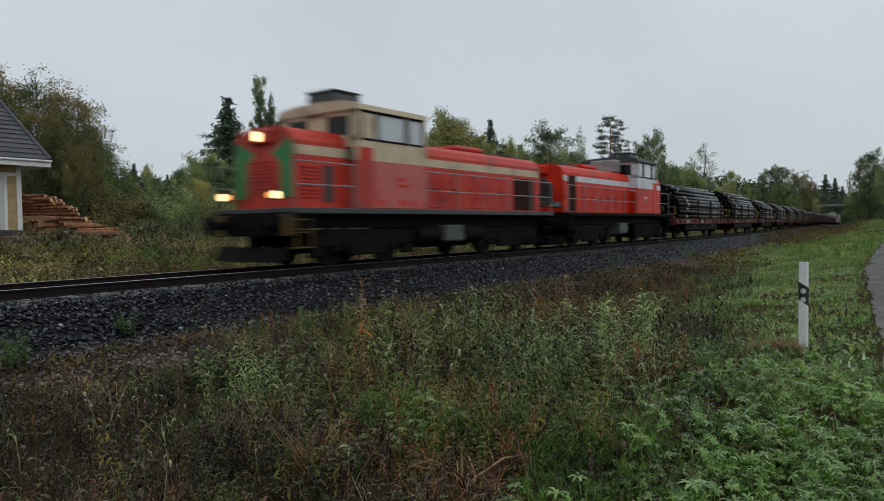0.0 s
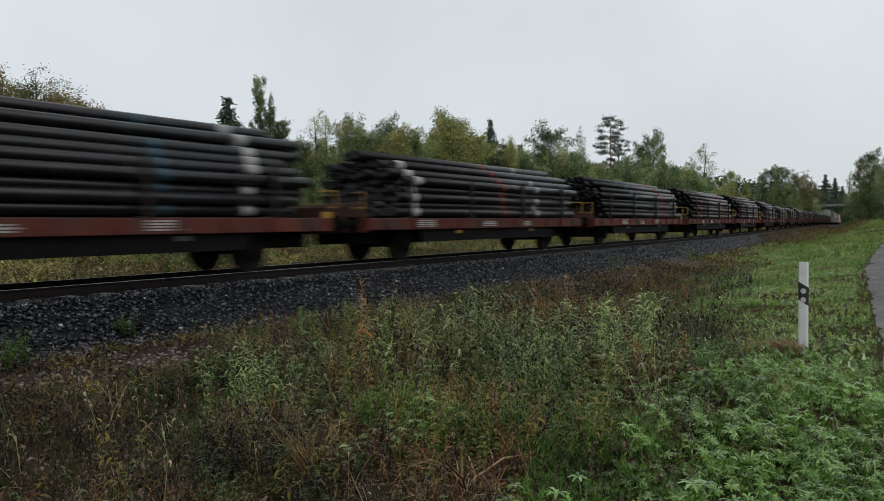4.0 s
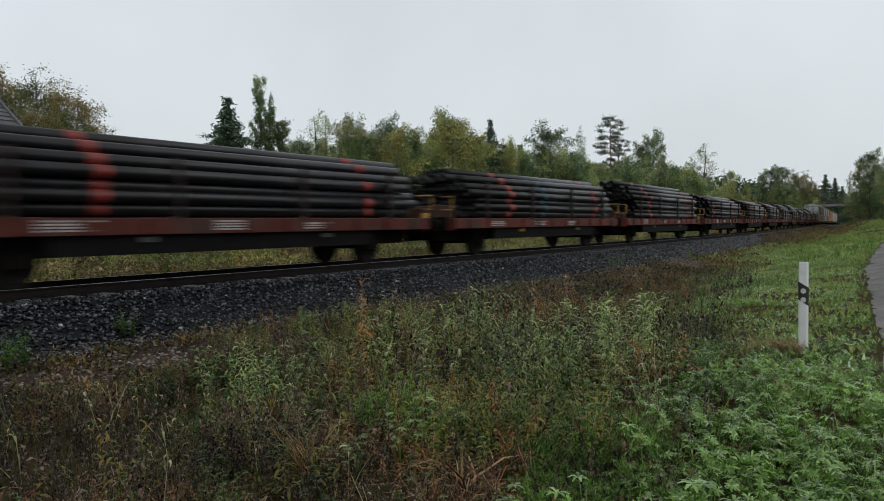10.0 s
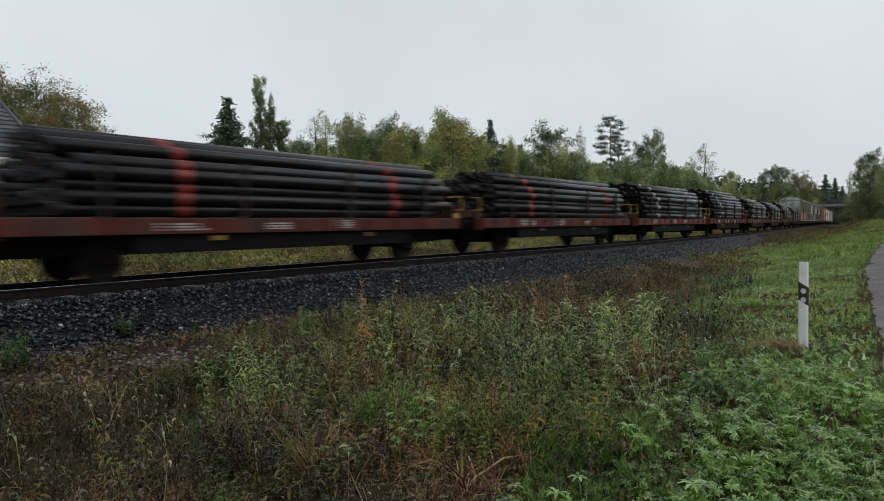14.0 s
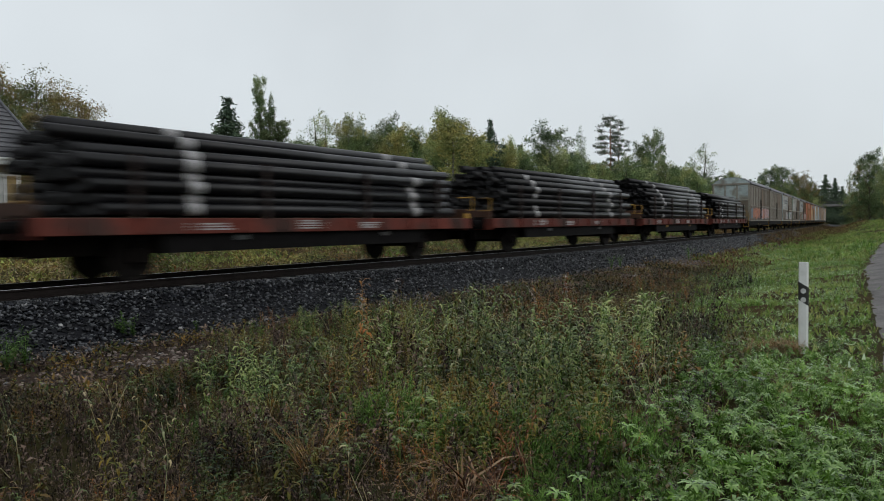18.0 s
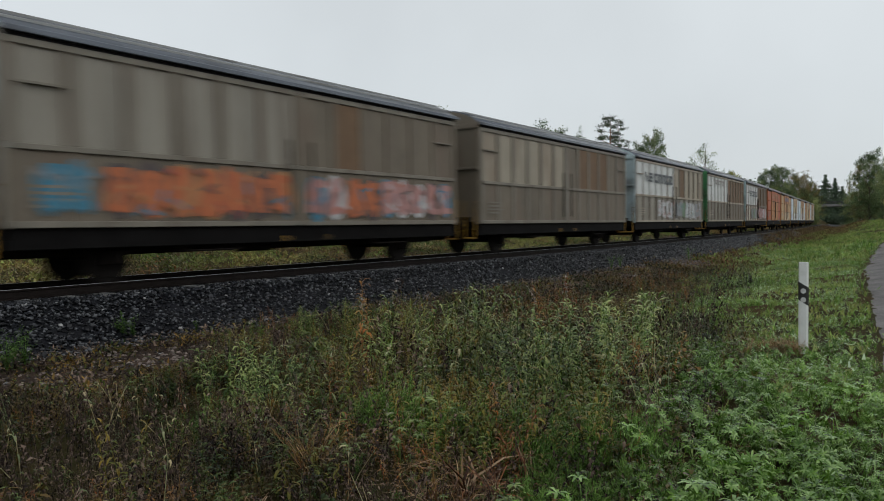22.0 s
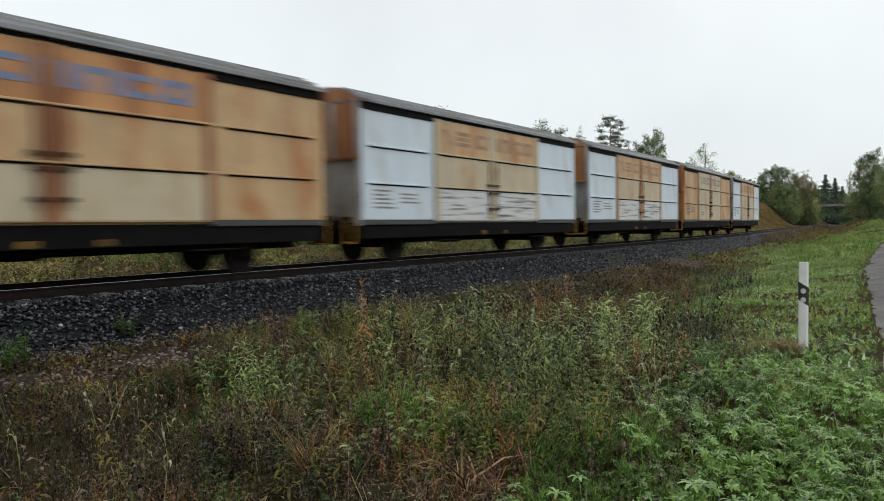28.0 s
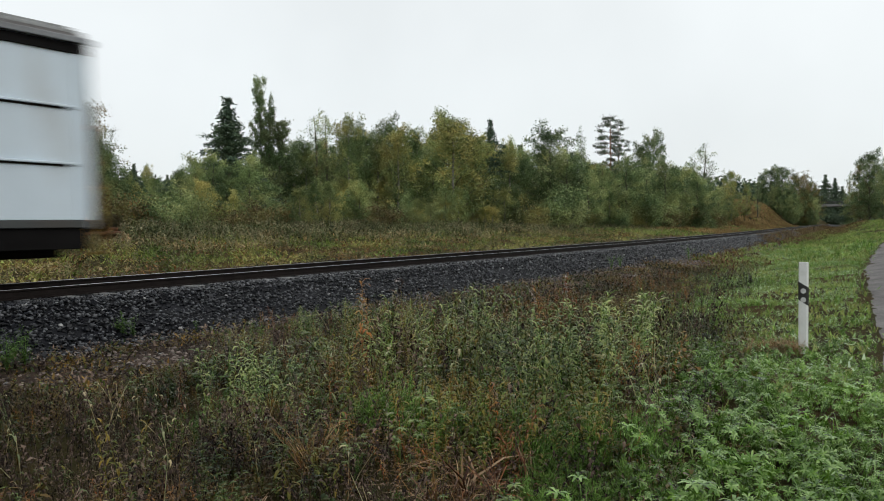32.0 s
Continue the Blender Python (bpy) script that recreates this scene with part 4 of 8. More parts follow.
    for sy in (-1, 1):
        for e in (E0, E1):
            sg = -1 if e < 0 else 1
            lit = cfg["lit"] and sg < 0
            b = part("lamp_box", Geo().box(*sorted((e - sg * 0.0, e + sg * 0.10)), *sorted((sy * 0.72, sy * 1.12)), 1.62, 1.86, 0.03), M_GREY, th)
            part("lower_headlamp", Geo().rod((e + sg * 0.10, sy * 1.0, 1.74), (e + sg * 0.15, sy * 1.0, 1.74), 0.09, 16), M_LENS if lit else M_LGREY, b, "round headlamp")
            part("marker_lamp", Geo().rod((e + sg * 0.10, sy * 0.80, 1.74), (e + sg * 0.14, sy * 0.80, 1.74), 0.07, 14), M_LENS2 if lit else M_LGREY, b, "small marker lamp")
    # cab: lower walls, pillars, roof, glass
    ctop = 4.21
    cab = part("cab", Geo().box(C0, C1, -1.46, 1.46, 1.44, 2.68, 0.02), cfg["cab"], th)
    part("cab_band", Geo().box(C0 - 0.004, C1 + 0.004, -1.465, 1.465, 2.66, 3.15, 0.01), stripe, cab, "painted waist band")
    g = Geo()
    for x in (C0, C1 - 0.14):
        for y in (-1.46, 1.14):
            g.box(x, x + 0.14, y, y + 0.32, 3.15, 3.99)
        g.box(x, x + 0.14, -0.36, 0.36, 3.15, 3.99)
        g.box(x, x + 0.14, -1.46, 1.46, 3.15, 3.32)
        g.box(x, x + 0.14, -1.46, 1.46, 3.83, 4.03)
    for y in (-1.46, 1.38):
        g.box(C0 + 1.9, C0 + 2.02, y, y + 0.08, 3.15, 3.93)
        g.box(C0 + 0.65, C0 + 0.75, y, y + 0.08, 3.15, 3.93)
        g.box(C0, C1, y, y + 0.08, 3.91, 3.99)
        g.box(C0, C1, y, y + 0.08, 3.15, 3.21)
        if cfg["white"] is False:
            g.box(C0 + 0.14, C0 + 0.65, y, y + 0.08, 3.18, 3.88)
    part("window_frame", g, stripe, cab)
    rp = [(-1.50, 3.945), (1.50, 3.945), (1.47, 4.08), (1.22, 4.16), (0.8, 4.21), (0.3, 4.23), (-0.3, 4.23), (-0.8, 4.21), (-1.22, 4.16), (-1.47, 4.08)]
    part("cab_roof", Geo().prism(rp, C0 - 0.08, C1 + 0.08), M_GREY if cfg["white"] else stripe, cab)
    part("roof_box", Geo().prism([(-0.52, ctop), (0.52, ctop), (0.45, 4.55), (-0.45, 4.55)], C0 + 0.15, C0 + 1.15), M_GREY, cab, "dark grey roof ventilator")
    part("roof_cap", Geo().box(C0 + 0.10, C0 + 1.20, -0.52, 0.52, 4.55, 4.59, 0.01), M_GREY, cab)
    part("horn", Geo().rod((C1 - 0.5, -0.4, ctop + 0.08), (C1 - 0.15, -0.4, ctop + 0.08), 0.03, 8, 0.07), M_LGREY, cab)
    part("aerial", Geo().rod((C1 - 0.7, 0.2, ctop), (C1 - 0.7, 0.2, ctop + 0.2), 0.04, 8), M_LGREY, cab)
    for y in (-1.43, 1.43):
        for xa, xb in ((C0 + 0.14, C0 + 0.65), (C0 + 0.75, C0 + 1.9), (C0 + 2.02, C1 - 0.14)):
            part("cab_pane", Geo().box(xa, xb, y - 0.006, y + 0.006, 3.21, 3.91), M_GLASS_SKY, cab, "side window glass")
            g, ya = Geo(), (-1.472 if y < 0 else 1.460)
            for x0, x1, z0, z1 in ((xa - 0.03, xb + 0.03, 3.18, 3.235), (xa - 0.03, xb + 0.03, 3.885, 3.94), (xa - 0.03, xa + 0.025, 3.235, 3.885), (xb - 0.025, xb + 0.03, 3.235, 3.885)):
                g.box(x0, x1, ya, ya + 0.012, z0, z1)
            part("window_rubber", g, M_BLACK, cab, "black rubber surround of the window")
    for x in (C0 + 0.06, C1 - 0.06):
        for ya, yb in ((-1.14, -0.36), (0.36, 1.14)):
            o = part("cab_pane", Geo().box(x - 0.006, x + 0.006, ya, yb, 3.32, 3.83), M_ENDGLASS, cab, "end window glass")
            o.visible_shadow = False
    part("cab_floor", Geo().box(C0 + 0.1, C1 - 0.1, -1.36, 1.36, 2.70, 2.76), M_GREY, cab)
    part("control_desk", Geo().box(C0 + 0.9, C0 + 1.5, -0.5, 0.9, 2.76, 3.38, 0.05), M_GREY, cab)
    for sy in (-1, 1):
        y = sy * 1.46
        d = part("cab_door", Geo().box(C0 + 0.02, C0 + 0.56, *sorted((y, y + sy * 0.016)), 1.50, 3.0, 0.006), red, cab)
        part("door_window", Geo().box(C0 - 0.02, C0 + 0.02, sy * 0.72, sy * 1.3, 2.55, 3.0) if sy > 0 else Geo().box(C0 - 0.02, C0 + 0.02, -1.3, -0.72, 2.55, 3.0), M_GLASS, d)
        for k, (xx, zz, w2) in enumerate(((C0 + 1.5, 2.18, 0.30), (C0 + 1.55, 2.02, 0.42), (C0 + 0.75, 1.52, 0.2), (C0 + 1.6, 1.52, 0.22), (C0 + 2.1, 1.52, 0.15))):
            g = Geo().box(xx, xx + w2, *sorted((y + sy * 0.001, y + sy * 0.004)), zz, zz + (0.09 if k < 2 else 0.16))
            part("painted_plate", g, (M_WHITE if k < 1 else M_DULLMARK) if cfg["white"] else M_RED, cab)
    # handrails along the footplate
    for sy in (-1, 1):
        for xa, xb in ((E0 + 0.05, C0 - 0.08), (C1 + 0.08, E1 - 0.05)):
            g = Geo()
            y = sy * 1.42
            for z in (1.98, 2.52):
                g.rod((xa, y, z), (xb, y, z), 0.018, 6)
            n = max(2, int((xb - xa) / 1.5) + 1)
            for i in range(n):
                x = xa + (xb - xa) * i / (n - 1)
                g.rod((x, y, 1.44), (x, y, 2.54), 0.018, 6)
            part("handrail", g, M_LGREY, th, "thin grey side handrails")
    # ends: headstocks, ploughs, steps
    for e in (E0, E1):
        sg = -1 if e < 0 else 1
        part("headstock", Geo().box(*sorted((e, e + sg * 0.03)), -1.45, 1.45, 0.78, 1.34, 0.01), M_BLACK, th)
        buffers(th, e, 1.04)
        for sy in (-1, 1):
            part("buffer_beam_mark", Geo().box(*sorted((e + sg * 0.03, e + sg * 0.036)), *sorted((sy * 1.0, sy * 1.4)), 0.80, 1.30), M_DIMYELLOW if cfg["lit"] and sg < 0 else M_BLACK, th)
        part("snow_plough", Geo().add([(e + sg * 0.25, -1.25, 0.18), (e + sg * 0.25, 1.25, 0.18), (e + sg * 0.5, 0, 0.18),
                                       (e + sg * 0.05, -1.25, 0.52), (e + sg * 0.05, 1.25, 0.52), (e + sg * 0.22, 0, 0.52), (e - sg * 0.1, -1.2, 0.3), (e - sg * 0.1, 1.2, 0.3)],
                                      [(0, 2, 5, 3), (2, 1, 4, 5), (0, 3, 6), (1, 7, 4), (3, 5, 4, 7, 6), (0, 6, 7, 1, 2)]), M_BLACK, th, "black rail guard under the buffers")
        for sy in (-1, 1):
            g = Geo()
            for k, z in enumerate((0.5, 0.85, 1.15)):
                g.box(*sorted((e - sg * 0.05, e - sg * 0.5)), *sorted((sy * 1.25, sy * 1.5)), z, z + 0.03)
            for x in (e - sg * 0.05, e - sg * 0.5):
                g.box(x - 0.015, x + 0.015, *sorted((sy * 1.44, sy * 1.5)), 0.48, 1.3)
            part("end_steps", g, M_DIMYELLOW if sg < 0 and cfg["lit"] else M_BLACK, th, "footsteps with painted edges")
    # tanks and bogies
    part("fuel_tank", Geo().box(-0.35, 0.65, -1.35, 1.35, 0.5, 1.0, 0.05), M_TANK, th, "grey battery and tank box")
    part("air_reservoir", Geo().rod((0.75, -1.15, 0.72), (1.75, -1.15, 0.72), 0.24, 14), M_BLACK, th)
    part("air_reservoir", Geo().rod((-1.55, -1.1, 0.72), (-0.45, -1.1, 0.72), 0.24, 14), M_BLACK, th)
    part("equipment_box", Geo().box(-1.6, 1.8, -0.6, 0.6, 0.34, 1.0, 0.03), M_BLACK, th, "black equipment box between the bogies")
    sets = []
    for bx in (-3.6, 3.6):
        for sy in (-1, 1):
            y = sy * 1.12
            side = part("bogie_side", Geo().box(bx - 2.0, bx + 2.0, y - 0.07, y + 0.07, 0.50, 0.92, 0.03), M_GRIME_SHADE, th)
            part("spring_plank", Geo().box(bx - 0.75, bx + 0.75, y - 0.1, y + 0.1, 0.26, 0.70, 0.03), M_GRIME_SHADE, side)
            for x in (-1.72, 1.72):
                part("sand_box", Geo().box(bx + x - 0.24, bx + x + 0.24, y - 0.05, y + 0.16, 0.24, 0.80, 0.03), M_GRIME_SHADE, side)
            for x in (-1.1, 1.1):
                part("axle_box", Geo().box(bx + x - 0.18, bx + x + 0.18, y - 0.06, y + 0.14, 0.34, 0.68, 0.03), M_GRIME_SHADE, side)
                for d in (-0.32, 0.32):
                    part("coil_spring", Geo().rod((bx + x + d, y, 0.62), (bx + x + d, y, 0.95), 0.08, 10), M_GRIME_SHADE, side)
        for x in (-1.1, 1.1):
            w = new("wheelset", WHEELSET)
            w.parent = th
            w.matrix_basis = pose(bx + x, 0, 0.46)
            sets.append((w, bx + x))
    return th, sets


# ---- make-up of the train: (kind, length over buffers), front first; the joint of the two locomotives is 23.95 m along at the start
M_ORANGE = mat("orange_van_paint", (0.44, 0.10, 0.025), 0.55, var=0.2, scale=1.2, bump=0.05, dirt=(0.16, 0.06, 0.03), dirt_amt=0.3)
M_TAN = mat("tan_van_paint", (0.50, 0.34, 0.18), 0.55, var=0.14, scale=1.1, bump=0.05, dirt=(0.40, 0.17, 0.06), dirt_amt=0.28, stretch=(1, 1, 0.5))
M_TAN2 = mat("pale_tan_van_paint", (0.50, 0.43, 0.30), 0.55, var=0.12, scale=1.1, bump=0.05, dirt=(0.38, 0.24, 0.12), dirt_amt=0.18, stretch=(1, 1, 0.5))
M_TANRUST = mat("rust_tan_paint", (0.46, 0.23, 0.09), 0.6, var=0.2, scale=1.5, bump=0.05, dirt=(0.26, 0.09, 0.03), dirt_amt=0.35, stretch=(1, 1, 0.4))
M_RUST = mat("streaky_rust", (0.24, 0.095, 0.04), 0.75, var=0.3, scale=2.5, bump=0.15, dirt=(0.38, 0.20, 0.09), dirt_amt=0.3, stretch=(1, 1, 0.3))
M_VWHITE = mat("bluish_white_van_paint", (0.595, 0.69, 0.766), 0.5, var=0.06, scale=1.2, bump=0.04, dirt=(0.44, 0.47, 0.48), dirt_amt=0.12, stretch=(1, 1, 0.4))
M_PALEW = mat("scuffed_white_panel", (0.60, 0.62, 0.62), 0.55, var=0.1, scale=2, bump=0.05, dirt=(0.12, 0.11, 0.10), dirt_amt=0.30, dscale=2.2, stretch=(0.35, 1, 5))
M_BEIGE = mat("grey_beige_van_paint", (0.324, 0.288, 0.224), 0.6, var=0.14, scale=1.0, bump=0.05, dirt=(0.24, 0.19, 0.14), dirt_amt=0.25, stretch=(1, 1, 0.4))
M_BEIGE_L = mat("pale_beige_van_paint", (0.45, 0.423, 0.361), 0.6, var=0.12, scale=1.0, bump=0.05, dirt=(0.30, 0.26, 0.21), dirt_amt=0.2, stretch=(1, 1, 0.4))
M_BEIGE_D = mat("grimy_beige_and_rib_shade_paint", (0.15, 0.126, 0.094), 0.65, var=0.18, scale=1.0, bump=0.06, dirt=(0.15, 0.115, 0.085), dirt_amt=0.3, stretch=(1, 1, 0.4))
M_BROWNP = mat("brown_sheet", (0.15, 0.088, 0.045), 0.65, var=0.2, scale=1.5, bump=0.06, stretch=(1, 1, 0.4))
M_SIGNW = mat("white_sign_panel", (0.58, 0.60, 0.59), 0.55, var=0.08, scale=1.5, bump=0.03, dirt=(0.40, 0.39, 0.36), dirt_amt=0.15)
M_INKD = mat("dark_ink", (0.10, 0.11, 0.12), 0.6, var=0.2, scale=6)
M_INKB = mat("blue_ink", (0.16, 0.20, 0.33), 0.6, var=0.2, scale=6)
M_INKG = mat("faded_grey_ink", (0.26, 0.24, 0.22), 0.6, var=0.25, scale=6)
M_INKO = mat("faded_brown_ink", (0.33, 0.20, 0.12), 0.6, var=0.3, scale=6)
M_ENDW = mat("pale_blue_end_paint", (0.42, 0.52, 0.55), 0.55, var=0.15, scale=1.5, bump=0.04, dirt=(0.2, 0.22, 0.22), dirt_amt=0.25)
M_ENDG = mat("green_end_paint", (0.05, 0.20, 0.07), 0.55, var=0.2, scale=1.5, bump=0.04, dirt=(0.06, 0.08, 0.04), dirt_amt=0.25)
M_ENDPALE = mat("pale_blue_grey_end_paint", (0.36, 0.43, 0.43), 0.6, var=0.2, scale=1.5, bump=0.04, dirt=(0.2, 0.19, 0.15), dirt_amt=0.35)
M_ENDGREY = mat("grey_end_paint", (0.33, 0.34, 0.34), 0.6, var=0.2, scale=1.5, bump=0.04, dirt=(0.14, 0.13, 0.12), dirt_amt=0.25)
M_ROOF = mat("weathered_grey_roof", (0.105, 0.12, 0.145), 0.32, 0.3, var=0.2, scale=0.8, bump=0.05, dirt=(0.05, 0.055, 0.065), dirt_amt=0.35, stretch=(0.25, 3, 1))
M_ROOF_T = mat("dull_grey_roof", (0.17, 0.18, 0.19), 0.35, 0.2, var=0.25, scale=0.8, bump=0.05, dirt=(0.07, 0.06, 0.055), dirt_amt=0.4, stretch=(0.25, 3, 1))
SP = {k: mat("spray_" + k, c, 0.5, var=0.12, scale=4, bump=0.0) for k, c in dict(orange=(0.44, 0.128, 0.048), red=(0.336, 0.056, 0.048), blue=(0.048, 0.192, 0.288),
      teal=(0.064, 0.216, 0.2), amber=(0.4, 0.192, 0.08), white=(0.48, 0.488, 0.496), grey=(0.224, 0.232, 0.24), pink=(0.4, 0.208, 0.192), green=(0.128, 0.208, 0.112), dark=(0.072, 0.056, 0.056)).items()}

M_SIGNRIB = mat("white_rib_with_shade", (0.46, 0.465, 0.45), 0.55, var=0.12, scale=1.5, bump=0.03, dirt=(0.28, 0.26, 0.23), dirt_amt=0.25, stretch=(1, 1, 0.4))
M_DRAB = mat("drab_grey_van_paint", (0.185, 0.168, 0.135), 0.6, var=0.16, scale=1.0, bump=0.05, dirt=(0.13, 0.105, 0.08), dirt_amt=0.3, stretch=(2.5, 1, 0.3))
M_DRAB_L = mat("pale_drab_van_paint", (0.245, 0.228, 0.19), 0.6, var=0.16, scale=1.0, bump=0.05, dirt=(0.17, 0.145, 0.115), dirt_amt=0.28, stretch=(2.5, 1, 0.3))
VANS = [
    ("r", dict(label="grey-beige covered van with ribbed walls and orange graffiti", up=(M_DRAB_L, M_BEIGE_D), low=(M_BEIGE_D, M_BEIGE_D), rib=M_DRAB, rib2=M_BEIGE_D, end=M_ENDPALE, end_low=M_BEIGE_D, post=M_DRAB_L, roof=M_ROOF,
               rust=M_BROWNP, odd={1: (1,)}, spray=[(-5.7, -4.7, ("blue", "grey")), (-4.6, -0.2, ("orange", "red", "amber", "dark", "blue")), (0.15, 5.9, ("pink", "orange", "dark", "white", "blue"))])),
    ("r", dict(label="pale beige covered van with brown rusted wall sheets", up=(M_BEIGE, M_BEIGE_D), low=(M_BEIGE_D, M_BEIGE_D), rib=M_DRAB, rib2=M_DRAB, end=M_BEIGE_D, roof=M_ROOF,
               rust=M_BROWNP, odd={1: (1, 2, 3)})),
    ("r", dict(label="beige covered van with pale blue end, sign and white graffiti", up=(M_SIGNW, M_BEIGE), low=(M_DRAB_L, M_DRAB_L), rib=M_BEIGE, rib2=M_BEIGE_D, end=M_ENDW, roof=M_ROOF, rust=M_BROWNP, odd={1: (1,)},
               letters=(-4.9, -0.2, 3.03, 3.50), ink=M_INKD, spray=[(-2.9, -0.1, ("white", "white", "pink")), (0.2, 2.2, ("green", "grey", "teal")), (2.2, 4.2, ("white", "grey", "teal")), (4.2, 5.8, ("grey", "white", "pink"))])),
    ("r", dict(label="beige covered van with green end and white sign", up=(M_SIGNW, M_BROWNP), low=(M_DRAB, M_BEIGE_D), rib=M_BEIGE, rib2=M_BEIGE_D, end=M_ENDG, roof=M_ROOF, rust=M_BROWNP,
               letters=(-4.3, -1.1, 3.50, 3.80), ink=M_INKG)),
    ("r", dict(label="grey-beige covered van with sign and pink graffiti", up=(M_SIGNW, M_BEIGE_D), low=(M_BEIGE_L, M_BEIGE_D), rib=M_BEIGE_D, rib2=M_BROWNP, end=M_ENDW, roof=M_ROOF, rust=M_BROWNP,
               letters=(-4.9, -0.2, 3.10, 3.55), ink=M_INKD, spray=[(-3.6, -0.3, ("grey", "green", "dark")), (0.15, 5.6, ("pink", "white", "red", "dark"))])),
    ("d", dict(label="rust-red and orange covered van with wide doors", wall=M_ORANGE, top=M_ORANGE, mid=M_TANRUST, low=M_TANRUST, edge=M_RUST, end=M_RUST, end_low=M_ORANGE, roof=M_ROOF_T, sign=M_INKO, ink=M_INKD)),
    ("d", dict(label="tan and orange covered van streaked with rust", wall=M_TAN, top=M_TANRUST, mid=M_TAN, low=M_TAN2, edge=M_RUST, end=M_TAN, end_low=M_TANRUST, roof=M_ROOF_T, sign=M_INKB, ink=M_INKG)),
    ("d", dict(label="bluish white covered van with rusty tan doors", wall=M_VWHITE, top=M_TAN, mid=M_TAN2, low=M_PALEW, edge=M_TAN2, end=M_RUST, end_low=M_ENDGREY, roof=M_ROOF_T, sign=M_INKO, ink=M_INKG)),
    ("d", dict(label="bluish white covered van with orange-tan doors", wall=M_VWHITE, top=M_TAN, mid=M_TAN2, low=M_PALEW, edge=M_TANRUST, end=M_TANRUST, end_low=M_ENDGREY, roof=M_ROOF_T, sign=M_INKO, ink=M_INKG)),
    ("d", dict(label="tan covered van with pale doors and rusty end", wall=M_TAN, top=M_TAN2, mid=M_TAN2, low=M_TAN2, edge=M_TANRUST, end=M_RUST, end_low=M_TANRUST, roof=M_ROOF_T, sign=M_INKG, ink=M_INKD)),
    ("d", dict(label="last bluish white covered van with tan doors", wall=M_VWHITE, top=M_TAN, mid=M_TAN2, low=M_TAN2, edge=M_TANRUST, end=M_RUST, end_low=M_ENDGREY, roof=M_ROOF_T, sign=M_INKO, ink=M_INKG)),
]
loco_1, sets = locomotive(dict(label="faded red diesel locomotive with cream stripe, headlamps lit", red=M_RED_OLD, cab=M_PINK, stripe=M_CREAM, nose=M_GREEN, white=False, lit=True))
MOVING.append((loco_1, 23.95 - 7.0, 0, sets))
loco_2, sets = locomotive(dict(label="bright red diesel locomotive with white stripe", red=M_RED, cab=M_RED, stripe=M_WHITE, nose=M_RED, white=True, lit=False))
MOVING.append((loco_2, 23.95 + 7.0, 180, sets))
at = 37.95
ROWSETS = {9: (11, 12, 11, 12, 11, 10, 9, 7, 4), 8: (12, 11, 12, 11, 12, 10, 8, 4), 7: (11, 12, 11, 12, 11, 9, 5), 6: (12, 11, 12, 11, 10, 7)}
LAYERS = (9, 9, 8, 8, 8, 8, 8, 7, 7, 8, 7, 7, 7, 8, 9, 8, 8, 9, 8)
W, R, B = "white", "red", "blue"
BANDS = {0: [(-3.65, W, 0.3), (3.3, W, 0.3), (1.2, B, 0.14)], 1: [(-3.2, W, 0.3), (4.1, W, 0.3), (2.0, B, 0.16)], 2: [(-4.4, W, 0.35), (0.4, R, 0.14), (2.6, W, 0.2)],
         3: [(-1.4, B, 0.36), (2.9, R, 0.28)], 4: [(-3.4, R, 0.22), (3.25, R, 0.25)], 6: [(-2.3, R, 0.25), (4.2, R, 0.25)], 8: [(-3.0, R, 0.28), (-0.5, B, 0.22), (3.9, R, 0.3)],
         10: [(-3.8, R, 0.25), (2.9, R, 0.25)], 11: [(-2.9, R, 0.25), (3.4, R, 0.25)], 14: [(-2.8, W, 0.3), (-0.5, B, 0.16), (4.0, W, 0.25)], 17: [(-2.8, W, 0.3), (4.0, W, 0.25)]}
for k in range(19):
    wagon, sets = flat_wagon(100 + k)
    stakes(wagon, random.Random(k))
    MOVING.append((wagon, at + 7.0, 0, sets))
    bands = BANDS.get(k, [(-3.1, R, 0.24), (3.8, R, 0.24)] if 3 <= k < 13 else [(-3.3, W, 0.28), (3.6, W, 0.28)])
    load = pipe_load(200 + k, ROWSETS[LAYERS[k]], bands)
    MOVING.append((load, at + 7.0, 0, []))
    at += 14.0
VAN_L = 13.65
for k, (kind, cfg) in enumerate(VANS):
    van, sets = (ribbed_van if kind == "r" else door_van)(300 + k, cfg)
    MOVING.append((van, at + VAN_L / 2, 0, sets))
    at += VAN_L


# ---------------------------------------------------------------- plants of the verge: built once as small forms, then set out in drifts
M_FIREWEED = leafy("fireweed_leaves", [(0.0161, 0.0323, 0.00595), (0.0571, 0.0952, 0.0178), (0.152, 0.204, 0.0506), (0.223, 0.153, 0.0297)], rough=0.36, scale=1.1, through_light=0.12, spec=0.15, patch=0.6, mottle=0.4)
M_FIREPALE = leafy("pale_fireweed_leaves", [(0.027, 0.055, 0.014), (0.105, 0.175, 0.045), (0.25, 0.335, 0.10), (0.32, 0.345, 0.13)], rough=0.38, scale=1.0, through_light=0.15, spec=0.2, patch=0.3, mottle=0.3)
M_FIREORANGE = leafy("autumn_fireweed_leaves", [(0.06, 0.022, 0.010), (0.18, 0.058, 0.018), (0.34, 0.12, 0.032), (0.30, 0.19, 0.06)], rough=0.5, scale=1.2, through_light=0.15, spec=0.2, mottle=0.3)
